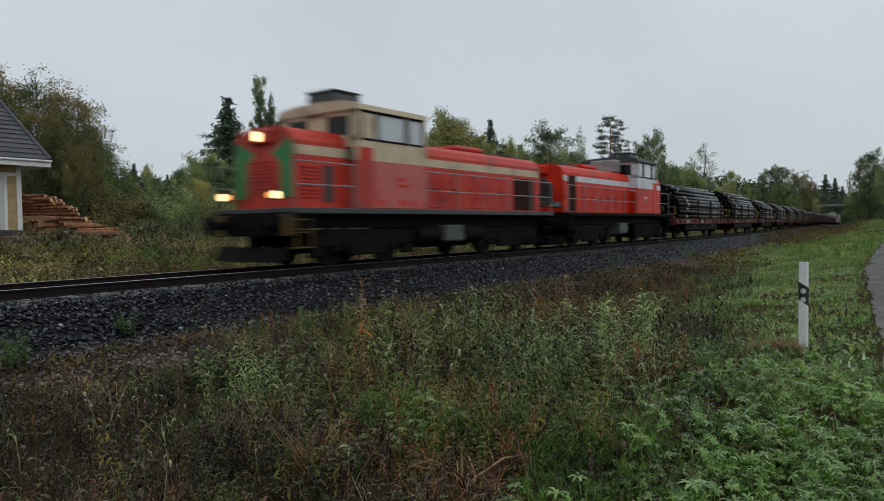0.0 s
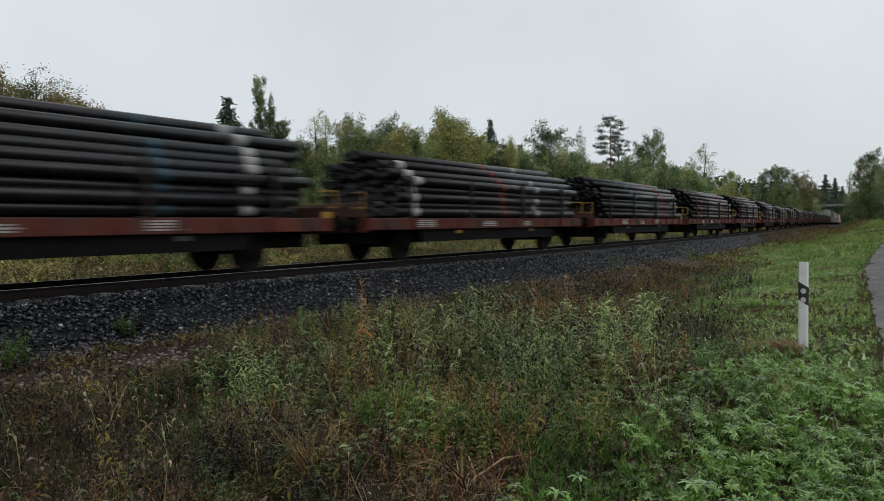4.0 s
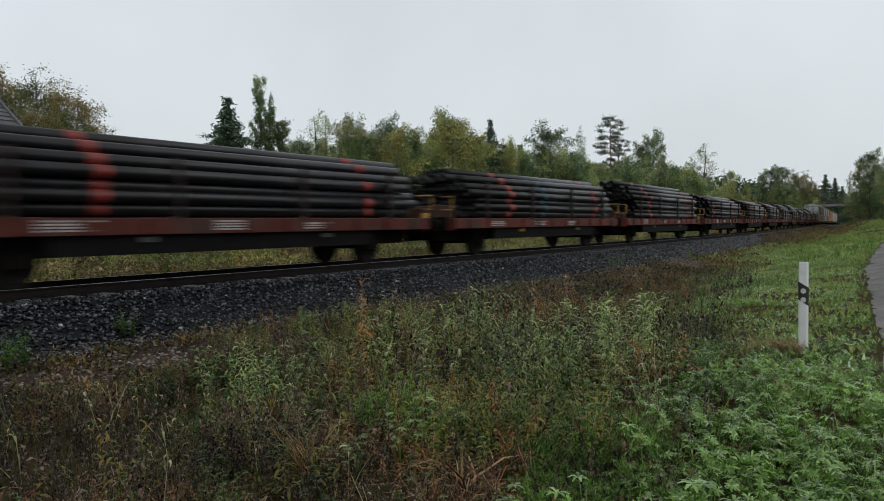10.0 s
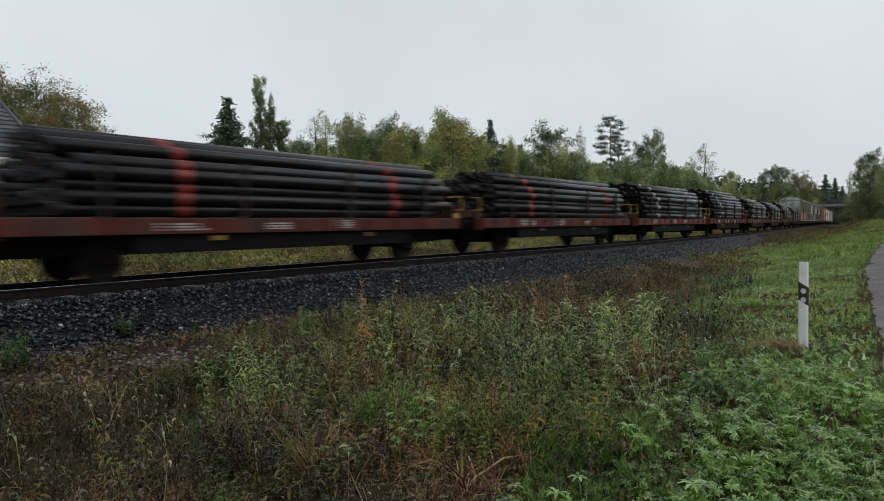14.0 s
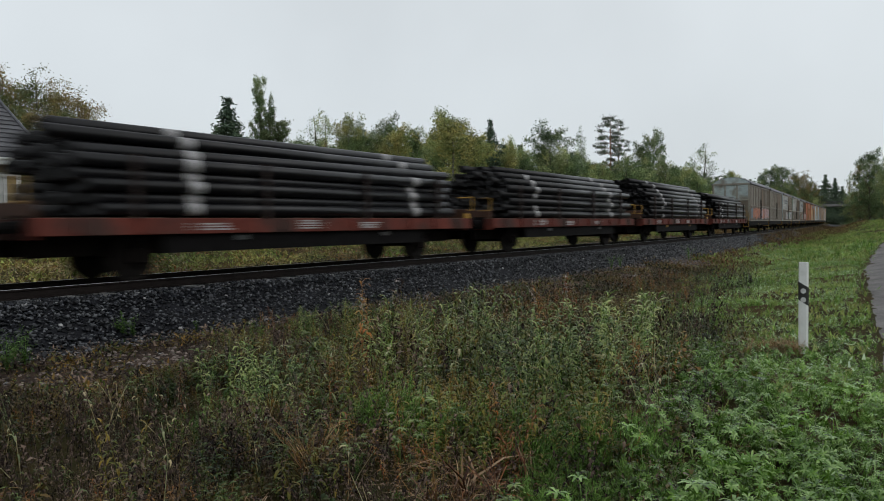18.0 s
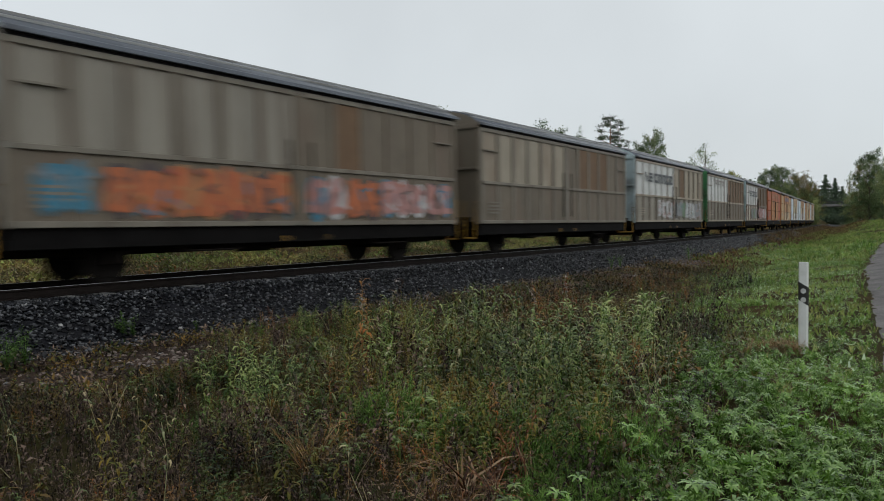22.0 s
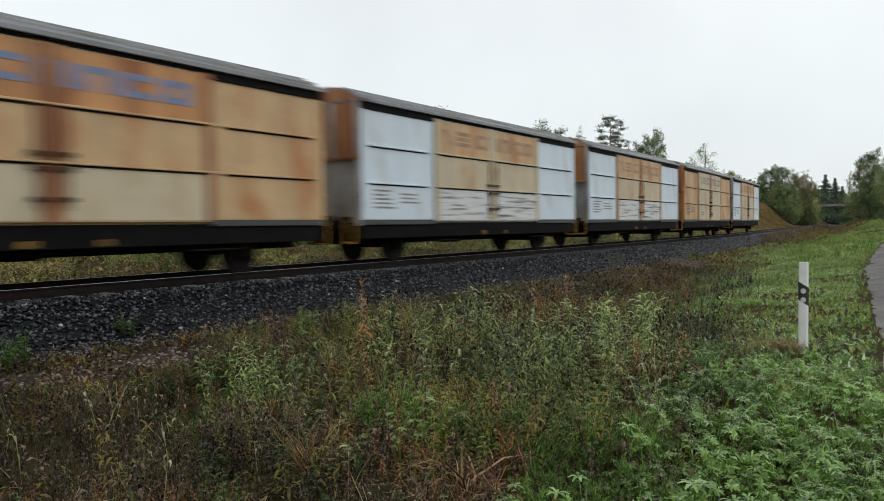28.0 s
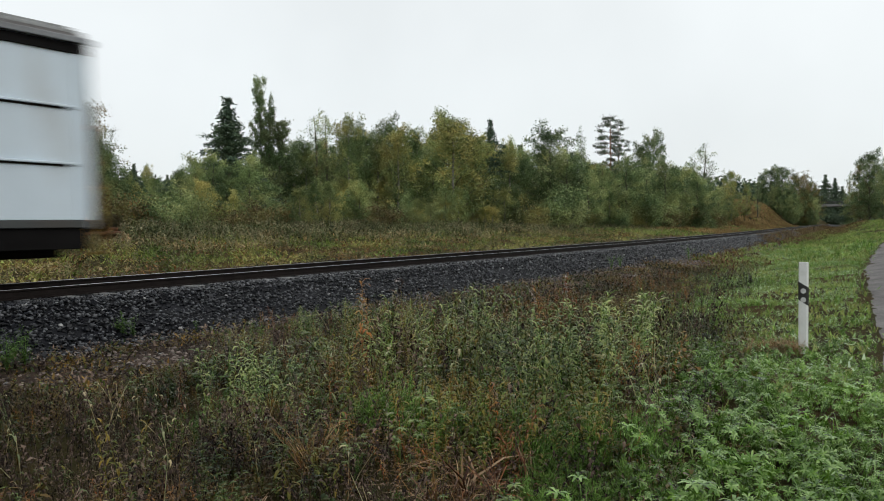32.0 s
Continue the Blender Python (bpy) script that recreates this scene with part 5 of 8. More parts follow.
M_DEAD = leafy("dead_stalks", [(0.00627, 0.00405, 0.00335), (0.0174, 0.0101, 0.00767), (0.0474, 0.0265, 0.0188), (0.209, 0.15, 0.115)], rough=0.7, scale=1.0, through_light=0.05, spec=0.15, patch=0.35, mottle=0.45)
# last stop: a few pale leaves, wet sheen painted as leaf colour
M_LUPIN = leafy("lupin_leaves", [(0.0202, 0.0504, 0.00672), (0.0694, 0.157, 0.0157), (0.14, 0.263, 0.0314), (0.246, 0.37, 0.112)], rough=0.24, scale=0.9, through_light=0.18, spec=0.4, patch=0.35, mottle=0.3)
M_FAN = leafy("weed_lupin_leaves", [(0.0145, 0.0323, 0.00509), (0.0485, 0.0847, 0.0136), (0.113, 0.162, 0.0339), (0.21, 0.275, 0.0845)], rough=0.28, scale=1.0, through_light=0.12, spec=0.28, patch=0.35, mottle=0.35)
M_GRASS = leafy("green_grass", [(0.0742, 0.148, 0.0254), (0.175, 0.318, 0.053), (0.318, 0.488, 0.106), (0.403, 0.382, 0.148)], rough=0.5, scale=0.55, spec=0.25, patch=0.55, mottle=0.3, mscale=0.6)
M_DRY = leafy("dry_grass", [(0.075, 0.042, 0.016), (0.185, 0.102, 0.034), (0.33, 0.195, 0.082), (0.45, 0.32, 0.18)], rough=0.65, scale=0.5, through_light=0.15, spec=0.1, patch=0.6, mottle=0.3)
M_WEED = leafy("low_weeds", [(0.0103, 0.0222, 0.00471), (0.0333, 0.0618, 0.0121), (0.0915, 0.131, 0.0269), (0.135, 0.0713, 0.0202)], rough=0.34, scale=0.9, through_light=0.12, spec=0.16, patch=0.6, mottle=0.45)
M_FEATHER = leafy("feathery_herb_leaves", [(0.0198, 0.0468, 0.0072), (0.0585, 0.117, 0.018), (0.126, 0.211, 0.0387)], rough=0.5, scale=0.8, through_light=0.15, spec=0.2, patch=0.3, mottle=0.35)
M_BENT = leafy("bent_grass_blades", [(0.035, 0.014, 0.007), (0.11, 0.042, 0.016), (0.24, 0.10, 0.036), (0.40, 0.28, 0.17)], rough=0.55, scale=1.5, through_light=0.1, spec=0.2, patch=0.15, mottle=0.3)
M_SOFT = leafy("soft_herb_leaves", [(0.034, 0.08, 0.012), (0.09, 0.18, 0.03), (0.17, 0.28, 0.06)], rough=0.55, scale=1.2, through_light=0.2, spec=0.15, patch=0.3, mottle=0.25)
M_OLIVE = leafy("olive_herb_leaves", [(0.0268, 0.0275, 0.00612), (0.0727, 0.0651, 0.0138), (0.153, 0.122, 0.0268), (0.207, 0.115, 0.0229)], rough=0.5, scale=1.0, through_light=0.12, spec=0.2, patch=0.4, mottle=0.4)


class Form:
    """A small plant form in points and four-cornered faces."""
    def __init__(self):
        self.v, self.f = [], []

    def ribbon(self, pts, widths, side):
        n = len(self.v)
        side = Vector(side)
        for p, w in zip(pts, widths):
            self.v += [tuple(Vector(p) - side * w / 2), tuple(Vector(p) + side * w / 2)]
        for i in range(len(pts) - 1):
            a = n + 2 * i
            self.f.append((a, a + 1, a + 3, a + 2))

    def stalk(self, pts, r0, r1):
        n0 = len(self.v)
        m = len(pts)
        for i, p in enumerate(pts):
            r = r0 + (r1 - r0) * i / (m - 1)
            for k in range(3):
                a = 2 * pi * k / 3
                self.v.append((p[0] + cos(a) * r, p[1] + sin(a) * r, p[2]))
        for i in range(m - 1):
            for k in range(3):
                a, b = n0 + 3 * i + k, n0 + 3 * i + (k + 1) % 3
                self.f.append((a, b, b + 3, a + 3))

    def leaf(self, root, az, rise, length, width, droop, rg):
        d = Vector((cos(az), sin(az), 0))
        side = Vector((-sin(az), cos(az), rg.uniform(-0.3, 0.3)))
        r = Vector(root)
        p1 = r + d * length * 0.45 * cos(rise) + Vector((0, 0, length * 0.45 * sin(rise)))
        p2 = r + d * length * (0.45 * cos(rise) + 0.5 * cos(rise - droop)) + Vector((0, 0, length * (0.45 * sin(rise) + 0.5 * sin(rise - droop))))
        self.ribbon([r, p1, p2], [width * 0.3, width, width * 0.12], side)

    def arch(self, root, az, rise, length, width, droop, rg):
        """A longer leaf that bows over in three steps."""
        d, p = Vector((cos(az), sin(az), 0)), Vector(root)
        side = Vector((-sin(az), cos(az), rg.uniform(-0.35, 0.35)))
        pts = [p]
        for k in range(3):
            a = rise - droop * k / 2
            p = p + (d * cos(a) + Vector((0, 0, sin(a)))) * length / 3
            pts.append(p)
        self.ribbon(pts, [width * 0.35, width, width * 0.85, width * 0.08], side)

    def arrays(self):
        return np.array(self.v, np.float32), np.array(self.f, np.int32)


def fireweed_form(seed, leaves=32, curl=1.0, bare=0.15, size=1.0):
    """One upright stem with long narrow leaves that bow outwards all round it."""
    rg = random.Random(seed)
    fm = Form()
    bx, by = rg.uniform(-0.2, 0.2), rg.uniform(-0.2, 0.2)
    fm.stalk([(bx * t * t, by * t * t, t) for t in (0, 0.35, 0.7, 1.0)], 0.006, 0.0025)
    for i in range(leaves):
        t = bare + (0.99 - bare) * (i + rg.uniform(0, 0.8)) / leaves
        ln = (0.21 - 0.09 * t) * rg.uniform(0.6, 1.25) * size
        fm.arch((bx * t * t, by * t * t, t), i * 2.4 + rg.uniform(-0.5, 0.5), 0.15 + 0.75 * t * t + rg.uniform(-0.25, 0.3), ln, ln * rg.uniform(0.13, 0.20), curl * rg.uniform(0.7, 1.7), rg)
    return fm.arrays()


def fan_form(seed, stalks=6):
    """A loose clump of long stalks, each with a wheel of drooping leaflets."""
    rg = random.Random(seed)
    fm = Form()
    for j in range(stalks):
        az, ln, lean = rg.uniform(0, 6.28), rg.uniform(0.45, 1.0), rg.uniform(0.05, 0.55)
        tip = Vector((cos(az) * ln * sin(lean), sin(az) * ln * sin(lean), ln * cos(lean)))
        fm.ribbon([(0, 0, 0), tuple(tip * 0.5 + Vector((0, 0, 0.02))), tuple(tip)], [0.014, 0.012, 0.008], (-sin(az), cos(az), 0))
        n, size = rg.choice((7, 8, 9, 10)), rg.uniform(0.10, 0.19)
        for i in range(n):
            fm.arch(tip, 6.28 * i / n + rg.uniform(-0.12, 0.12), rg.uniform(0.0, 0.5), size * rg.uniform(0.8, 1.1), size * 0.22, rg.uniform(0.5, 1.3), rg)
    return fm.arrays()


def feather_form(seed, sprays=7, n=16):
    """A soft bush of stems feathered with small leaves."""
    rg = random.Random(seed)
    fm = Form()
    for j in range(sprays):
        az, h, lean = rg.uniform(0, 6.28), rg.uniform(0.6, 1.0), rg.uniform(0.05, 0.5)
        for i in range(n):
            t = rg.uniform(0.2, 1.0)
            root = (cos(az) * lean * h * t * t, sin(az) * lean * h * t * t, h * t)
            ln = rg.uniform(0.07, 0.16) * (1.2 - 0.6 * t)
            fm.leaf(root, rg.uniform(0, 6.28), rg.uniform(0.0, 0.9), ln, ln * 0.22, rg.uniform(0.2, 1.0), rg)
        fm.ribbon([(0, 0, 0), (cos(az) * lean * h * 0.25, sin(az) * lean * h * 0.25, h * 0.5), (cos(az) * lean * h, sin(az) * lean * h, h)], [0.012, 0.01, 0.005], (-sin(az), cos(az), 0))
    return fm.arrays()


def bent_form(seed, blades=15):
    """A tussock of long dead blades that fall over to one side."""
    rg = random.Random(seed)
    fm = Form()
    lead = rg.uniform(0, 6.28)
    for j in range(blades):
        root = (rg.gauss(0, 0.10), rg.gauss(0, 0.10), 0)
        ln = rg.uniform(0.7, 1.5)
        fm.arch(root, lead + rg.gauss(0, 0.7), rg.uniform(0.7, 1.45), ln, rg.uniform(0.014, 0.034), rg.uniform(0.9, 2.0), rg)
    return fm.arrays()


def soft_form(seed):
    """A cushion of fine feathery sprays."""
    rg = random.Random(seed)
    fm = Form()
    for j in range(9):
        az, h, lean = rg.uniform(0, 6.28), rg.uniform(0.55, 1.0), rg.uniform(0.05, 0.7)
        tip = Vector((cos(az) * lean * h, sin(az) * lean * h, h))
        fm.ribbon([(0, 0, 0), tuple(tip * 0.5 + Vector((0, 0, 0.06))), tuple(tip)], [0.014, 0.011, 0.006], (-sin(az), cos(az), 0))
        for i in range(26):
            t = rg.uniform(0.15, 1.0)
            root = tip * t + Vector((0, 0, 0.12 * t * (1 - t) * 4))
            ln = rg.uniform(0.08, 0.2) * (1.15 - 0.7 * t)
            a, e = rg.uniform(0, 6.28), rg.uniform(0.1, 1.2)
            d = Vector((cos(a) * cos(e), sin(a) * cos(e), sin(e)))
            fm.ribbon([root, root + d * ln], [ln * 0.16, ln * 0.07], (-sin(a), cos(a), 0.2))
    return fm.arrays()


def dead_form(seed):
    rg = random.Random(seed)
    fm = Form()
    bx, by = rg.uniform(-0.22, 0.22), rg.uniform(-0.22, 0.22)
    fm.stalk([(bx * t * t, by * t * t, t) for t in (0, 0.3, 0.65, 1.0)], 0.005, 0.002)
    for i in range(13):
        t = 0.15 + 0.85 * (i + rg.random()) / 16
        ln = rg.uniform(0.06, 0.15)
        fm.leaf((bx * t * t, by * t * t, t), rg.uniform(0, 6.28), rg.uniform(-0.9, 0.6), ln, ln * 0.34, rg.uniform(0.4, 2.2), rg)
    if rg.random() < 0.6:
        for k in range(5):
            a = rg.uniform(0, 6.28)
            fm.ribbon([(bx, by, 0.95), (bx + cos(a) * 0.06, by + sin(a) * 0.06, 1.0 + rg.uniform(0, 0.1))], [0.004, 0.012], (-sin(a), cos(a), 0.3))
    return fm.arrays()


def lupin_form(seed):
    """A low clump: stalks that each carry a wheel of narrow leaflets."""
    rg = random.Random(seed)
    fm = Form()
    for j in range(15):
        az, ln = rg.uniform(0, 6.28), rg.uniform(0.06, 0.30)
        lean = rg.uniform(0.1, 0.9)
        tip = Vector((cos(az) * ln * sin(lean), sin(az) * ln * sin(lean), ln * cos(lean)))
        fm.ribbon([(0, 0, 0), tuple(tip * 0.5 + Vector((0, 0, 0.02))), tuple(tip)], [0.006, 0.005, 0.004], (-sin(az), cos(az), 0))
        n = rg.choice((8, 9, 10))
        tilt_az, tilt = rg.uniform(0, 6.28), abs(rg.gauss(0, 0.65))
        q = Matrix.Rotation(tilt, 3, Vector((cos(tilt_az), sin(tilt_az), 0)))
        size = rg.choice((0.018, 0.024, 0.030, 0.038, 0.052)) * rg.uniform(0.85, 1.15)
        for i in range(n):
            a = 2 * pi * i / n
            k = rg.uniform(-0.15, 0.45)
            d = q @ Vector((cos(a), sin(a), k + 0.1))
            e = q @ Vector((cos(a), sin(a), k - 0.5))
            s = q @ Vector((-sin(a), cos(a), 0))
            fm.ribbon([tip, tip + d * size * 0.6, tip + d * size * 0.55 + e * size * 0.5], [0.006, size * 0.30, 0.006], s)
    return fm.arrays()


def grass_form(seed, blades=16, wild=0.5, width=0.008):
    rg = random.Random(seed)
    fm = Form()
    for j in range(blades):
        az, h = rg.uniform(0, 6.28), rg.uniform(0.55, 1.0)
        lean = rg.uniform(0.05, wild)
        x, y = rg.uniform(-0.10, 0.10), rg.uniform(-0.10, 0.10)
        p1 = (x + cos(az) * lean * 0.35 * h, y + sin(az) * lean * 0.35 * h, h * 0.6)
        p2 = (x + cos(az) * lean * 1.0 * h, y + sin(az) * lean * 1.0 * h, h * (0.98 - 0.35 * lean))
        fm.ribbon([(x, y, 0), p1, p2], [width, width * 0.8, width * 0.15], (-sin(az), cos(az), 0.1))
    return fm.arrays()


def weed_form(seed, n=26):
    rg = random.Random(seed)
    fm = Form()
    for k in range(4):
        az, h = rg.uniform(0, 6.28), rg.uniform(0.6, 1.0)
        top = (cos(az) * 0.25 * h, sin(az) * 0.25 * h, h)
        fm.stalk([(0, 0, 0), (top[0] * 0.3, top[1] * 0.3, h * 0.5), top], 0.012, 0.005)
        for i in range(n // 4):
            t = rg.uniform(0.15, 1.0)
            ln = rg.uniform(0.14, 0.34) * (1.25 - t * 0.6)
            fm.leaf((top[0] * t * t, top[1] * t * t, h * t), rg.uniform(0, 6.28), rg.uniform(-0.2, 0.9), ln, ln * rg.uniform(0.25, 0.45), rg.uniform(0.3, 1.3), rg)
    return fm.arrays()


def rosette_form(seed, leaves=20):
    """A low cushion of small spreading leaves with no stalk to speak of."""
    rg = random.Random(seed)
    fm = Form()
    for i in range(leaves):
        root = (rg.gauss(0, 0.55), rg.gauss(0, 0.55), abs(rg.gauss(0, 0.35)))
        ln = rg.uniform(0.16, 0.42)
        az, rise = rg.uniform(0, 6.28), rg.uniform(-0.1, 1.1)
        d, s = Vector((cos(az) * cos(rise), sin(az) * cos(rise), sin(rise))), Vector((-sin(az), cos(az), rg.uniform(-0.4, 0.4)))
        p = Vector(root)
        fm.ribbon([p, p + d * ln], [ln * rg.uniform(0.3, 0.5), ln * 0.12], s)
    return fm.arrays()


def drift(name, label, forms, spots, material, lean=0.12, seed=1):
    """Sets out forms at spots of (x, y, height); one object of many plants."""
    rs = np.random.RandomState(seed)
    vs, fs, base = [], [], 0
    spots = [(*q, ground_z(q[0], q[1])) for q in spots]
    pick = rs.randint(0, len(forms), len(spots))
    for k, (v, f) in enumerate(forms):
        sel = [q for q, i in zip(spots, pick) if i == k]
        if not sel:
            continue
        a = np.array(sel, np.float32)
        m = len(a)
        spin, tx, ty = rs.uniform(0, 6.28, m), rs.normal(0, lean, m), rs.normal(0, lean, m)
        h = a[:, 2][:, None]
        wide = h * rs.uniform(0.85, 1.2, (m, 1))
        x = (np.cos(spin)[:, None] * v[:, 0] - np.sin(spin)[:, None] * v[:, 1]) * wide
        y = (np.sin(spin)[:, None] * v[:, 0] + np.cos(spin)[:, None] * v[:, 1]) * wide
        z = v[:, 2][None] * h
        x = x + a[:, 0][:, None] + tx[:, None] * z
        y = y + a[:, 1][:, None] + ty[:, None] * z
        z = z + a[:, 3][:, None] - 0.01
        vs.append(np.stack([x, y, z], 2).reshape(-1, 3))
        fs.append((f[None] + (np.arange(m) * len(v))[:, None, None]).reshape(-1, 4) + base)
        base += m * len(v)
    ob = new(name, np_mesh(name, np.concatenate(vs), np.concatenate(fs), material))
    return tagged(ob, label, "plants", kind="stuff")


def seen(x, y, margin=0.06):
    """Whether a spot on the ground lies in the wedge that the lens takes in."""
    d = x * cos(TRACK_TURN) + y * sin(TRACK_TURN)
    r = x * sin(TRACK_TURN) - y * cos(TRACK_TURN)
    return d > -1.5 and abs(r) < max(d, 0) * (0.66 + margin) + 1.8 and hypot(x, y) > 0.9


def scatter(seed, n, x0, x1, y0, y1, want, height):
    """Random spots where want(x, y) allows, with height(x, y, random)."""
    rg = random.Random(seed)
    out = []
    for _ in range(n):
        x, y = rg.uniform(x0, x1), rg.uniform(y0, y1)
        if not seen(x, y):
            continue
        if rg.random() < want(x, y):
            out.append((x, y, height(x, y, rg)))
    return out


def patch(x, y, k, sx=0.5):
    return 0.5 + 0.5 * noise.noise((x * sx, y * sx, k))


def lupin_edge(x):
    """The lupins reach this far towards the line."""
    return float(np.interp(x, (0, 3, 6, 8, 12, 24, 40, 60), (0.35, 0.7, 1.5, 2.05, 2.75, 5.0, 8.0, 10.5))) + (0.3 + 0.02 * min(x, 30)) * noise.noise((x * 0.6, 0, 4.0))


def weed_zone(x, y):
    """How thickly weeds stand: thin at the foot of the ballast, none among the lupins."""
    off = y - line_y(x)
    return smooth(lupin_edge(x) - 0.1, lupin_edge(x) + 0.5, y) * (1 - smooth(-4.4, -3.2, off))


SPECIES = {k: [] for k in ("fire", "pale", "autumn", "dead", "weed", "tuft", "fan", "feather", "soft", "bent", "olive")}
SHARES = {"left": (("dead", 11), ("weed", 3.2), ("fan", 1.4), ("feather", 1.0), ("fire", 0.6), ("autumn", 0.7), ("tuft", 0.8), ("olive", 1.5)),
          "middle": (("fire", 3.6), ("pale", 0.9), ("weed", 4.4), ("fan", 3.6), ("feather", 2.2), ("autumn", 0.8), ("dead", 4.6), ("tuft", 0.8), ("olive", 2.0)),
          "beyond": (("dead", 7), ("fire", 2), ("weed", 5), ("autumn", 5), ("tuft", 2.4), ("feather", 1.5), ("olive", 2.5))}
MANY = {"fire": 6, "pale": 7, "autumn": 5, "dead": 10, "weed": 6, "tuft": 3, "fan": 4, "feather": 4, "soft": 6, "bent": 3, "olive": 5}
HEIGHT = {"fire": (0.45, 0.95), "pale": (0.5, 0.95), "autumn": (0.35, 0.75), "dead": (0.3, 0.8), "weed": (0.18, 0.5), "tuft": (0.25, 0.55), "fan": (0.22, 0.5), "feather": (0.22, 0.6), "olive": (0.25, 0.6)}
# sight lines that cap the weeds to fit the camera's view, lowest towards the left-hand foot of the ballast
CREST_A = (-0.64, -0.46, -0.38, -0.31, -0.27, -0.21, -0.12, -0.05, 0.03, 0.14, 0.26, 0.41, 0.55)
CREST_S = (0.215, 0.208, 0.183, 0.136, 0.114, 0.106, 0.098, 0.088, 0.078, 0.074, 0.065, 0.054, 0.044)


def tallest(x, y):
    """The weed height at a spot that stays under the camera's sight lines."""
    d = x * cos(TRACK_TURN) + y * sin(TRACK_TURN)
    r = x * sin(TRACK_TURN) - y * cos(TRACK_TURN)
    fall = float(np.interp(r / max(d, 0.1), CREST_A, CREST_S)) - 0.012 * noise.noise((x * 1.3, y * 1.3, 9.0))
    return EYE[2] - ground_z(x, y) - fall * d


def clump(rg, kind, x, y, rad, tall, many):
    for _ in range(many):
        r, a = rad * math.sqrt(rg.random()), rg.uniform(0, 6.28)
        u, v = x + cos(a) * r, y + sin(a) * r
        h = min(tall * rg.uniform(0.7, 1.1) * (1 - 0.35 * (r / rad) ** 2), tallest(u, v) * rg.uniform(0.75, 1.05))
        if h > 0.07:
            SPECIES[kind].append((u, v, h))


def set_clumps(seed, n, x0, x1, y0, y1):
    """Plants stand in clumps of one kind, each with its own height and spread."""
    rg = random.Random(seed)
    for _ in range(n):
        x, y = rg.uniform(x0, x1), rg.uniform(y0, y1)
        if not seen(x, y, 0.1) or rg.random() > weed_zone(x, y):
            continue
        zone = "left" if x < 2.9 + 0.22 * y + 0.5 * noise.noise((x, y, 2)) else ("middle" if x < 9.5 + noise.noise((x, y, 5)) else "beyond")
        kinds, weights = zip(*SHARES[zone])
        kind = rg.choices(kinds, weights)[0]
        if kind in ("autumn", "pale", "fire") and y < lupin_edge(x) + 1.0:
            kind = "weed"
        rad = rg.uniform(0.2, 0.6)
        lo, hi = HEIGHT[kind]
        near = 0.55 + 0.45 * smooth(2.8, 6.5, hypot(x, y))
        clump(rg, kind, x, y, rad, rg.uniform(lo, hi) * near * {"left": 0.85, "middle": 1.0, "beyond": 0.8}[zone], max(2, int(MANY[kind] * (0.35 + rad * 2.4))))


set_clumps(101, 1120, -1.0, 10.5, 0.8, 10.5)
set_clumps(103, 330, 0.8, 4.2, 0.5, 4.0)
set_clumps(102, 700, 10.5, 36, 2.0, 12)
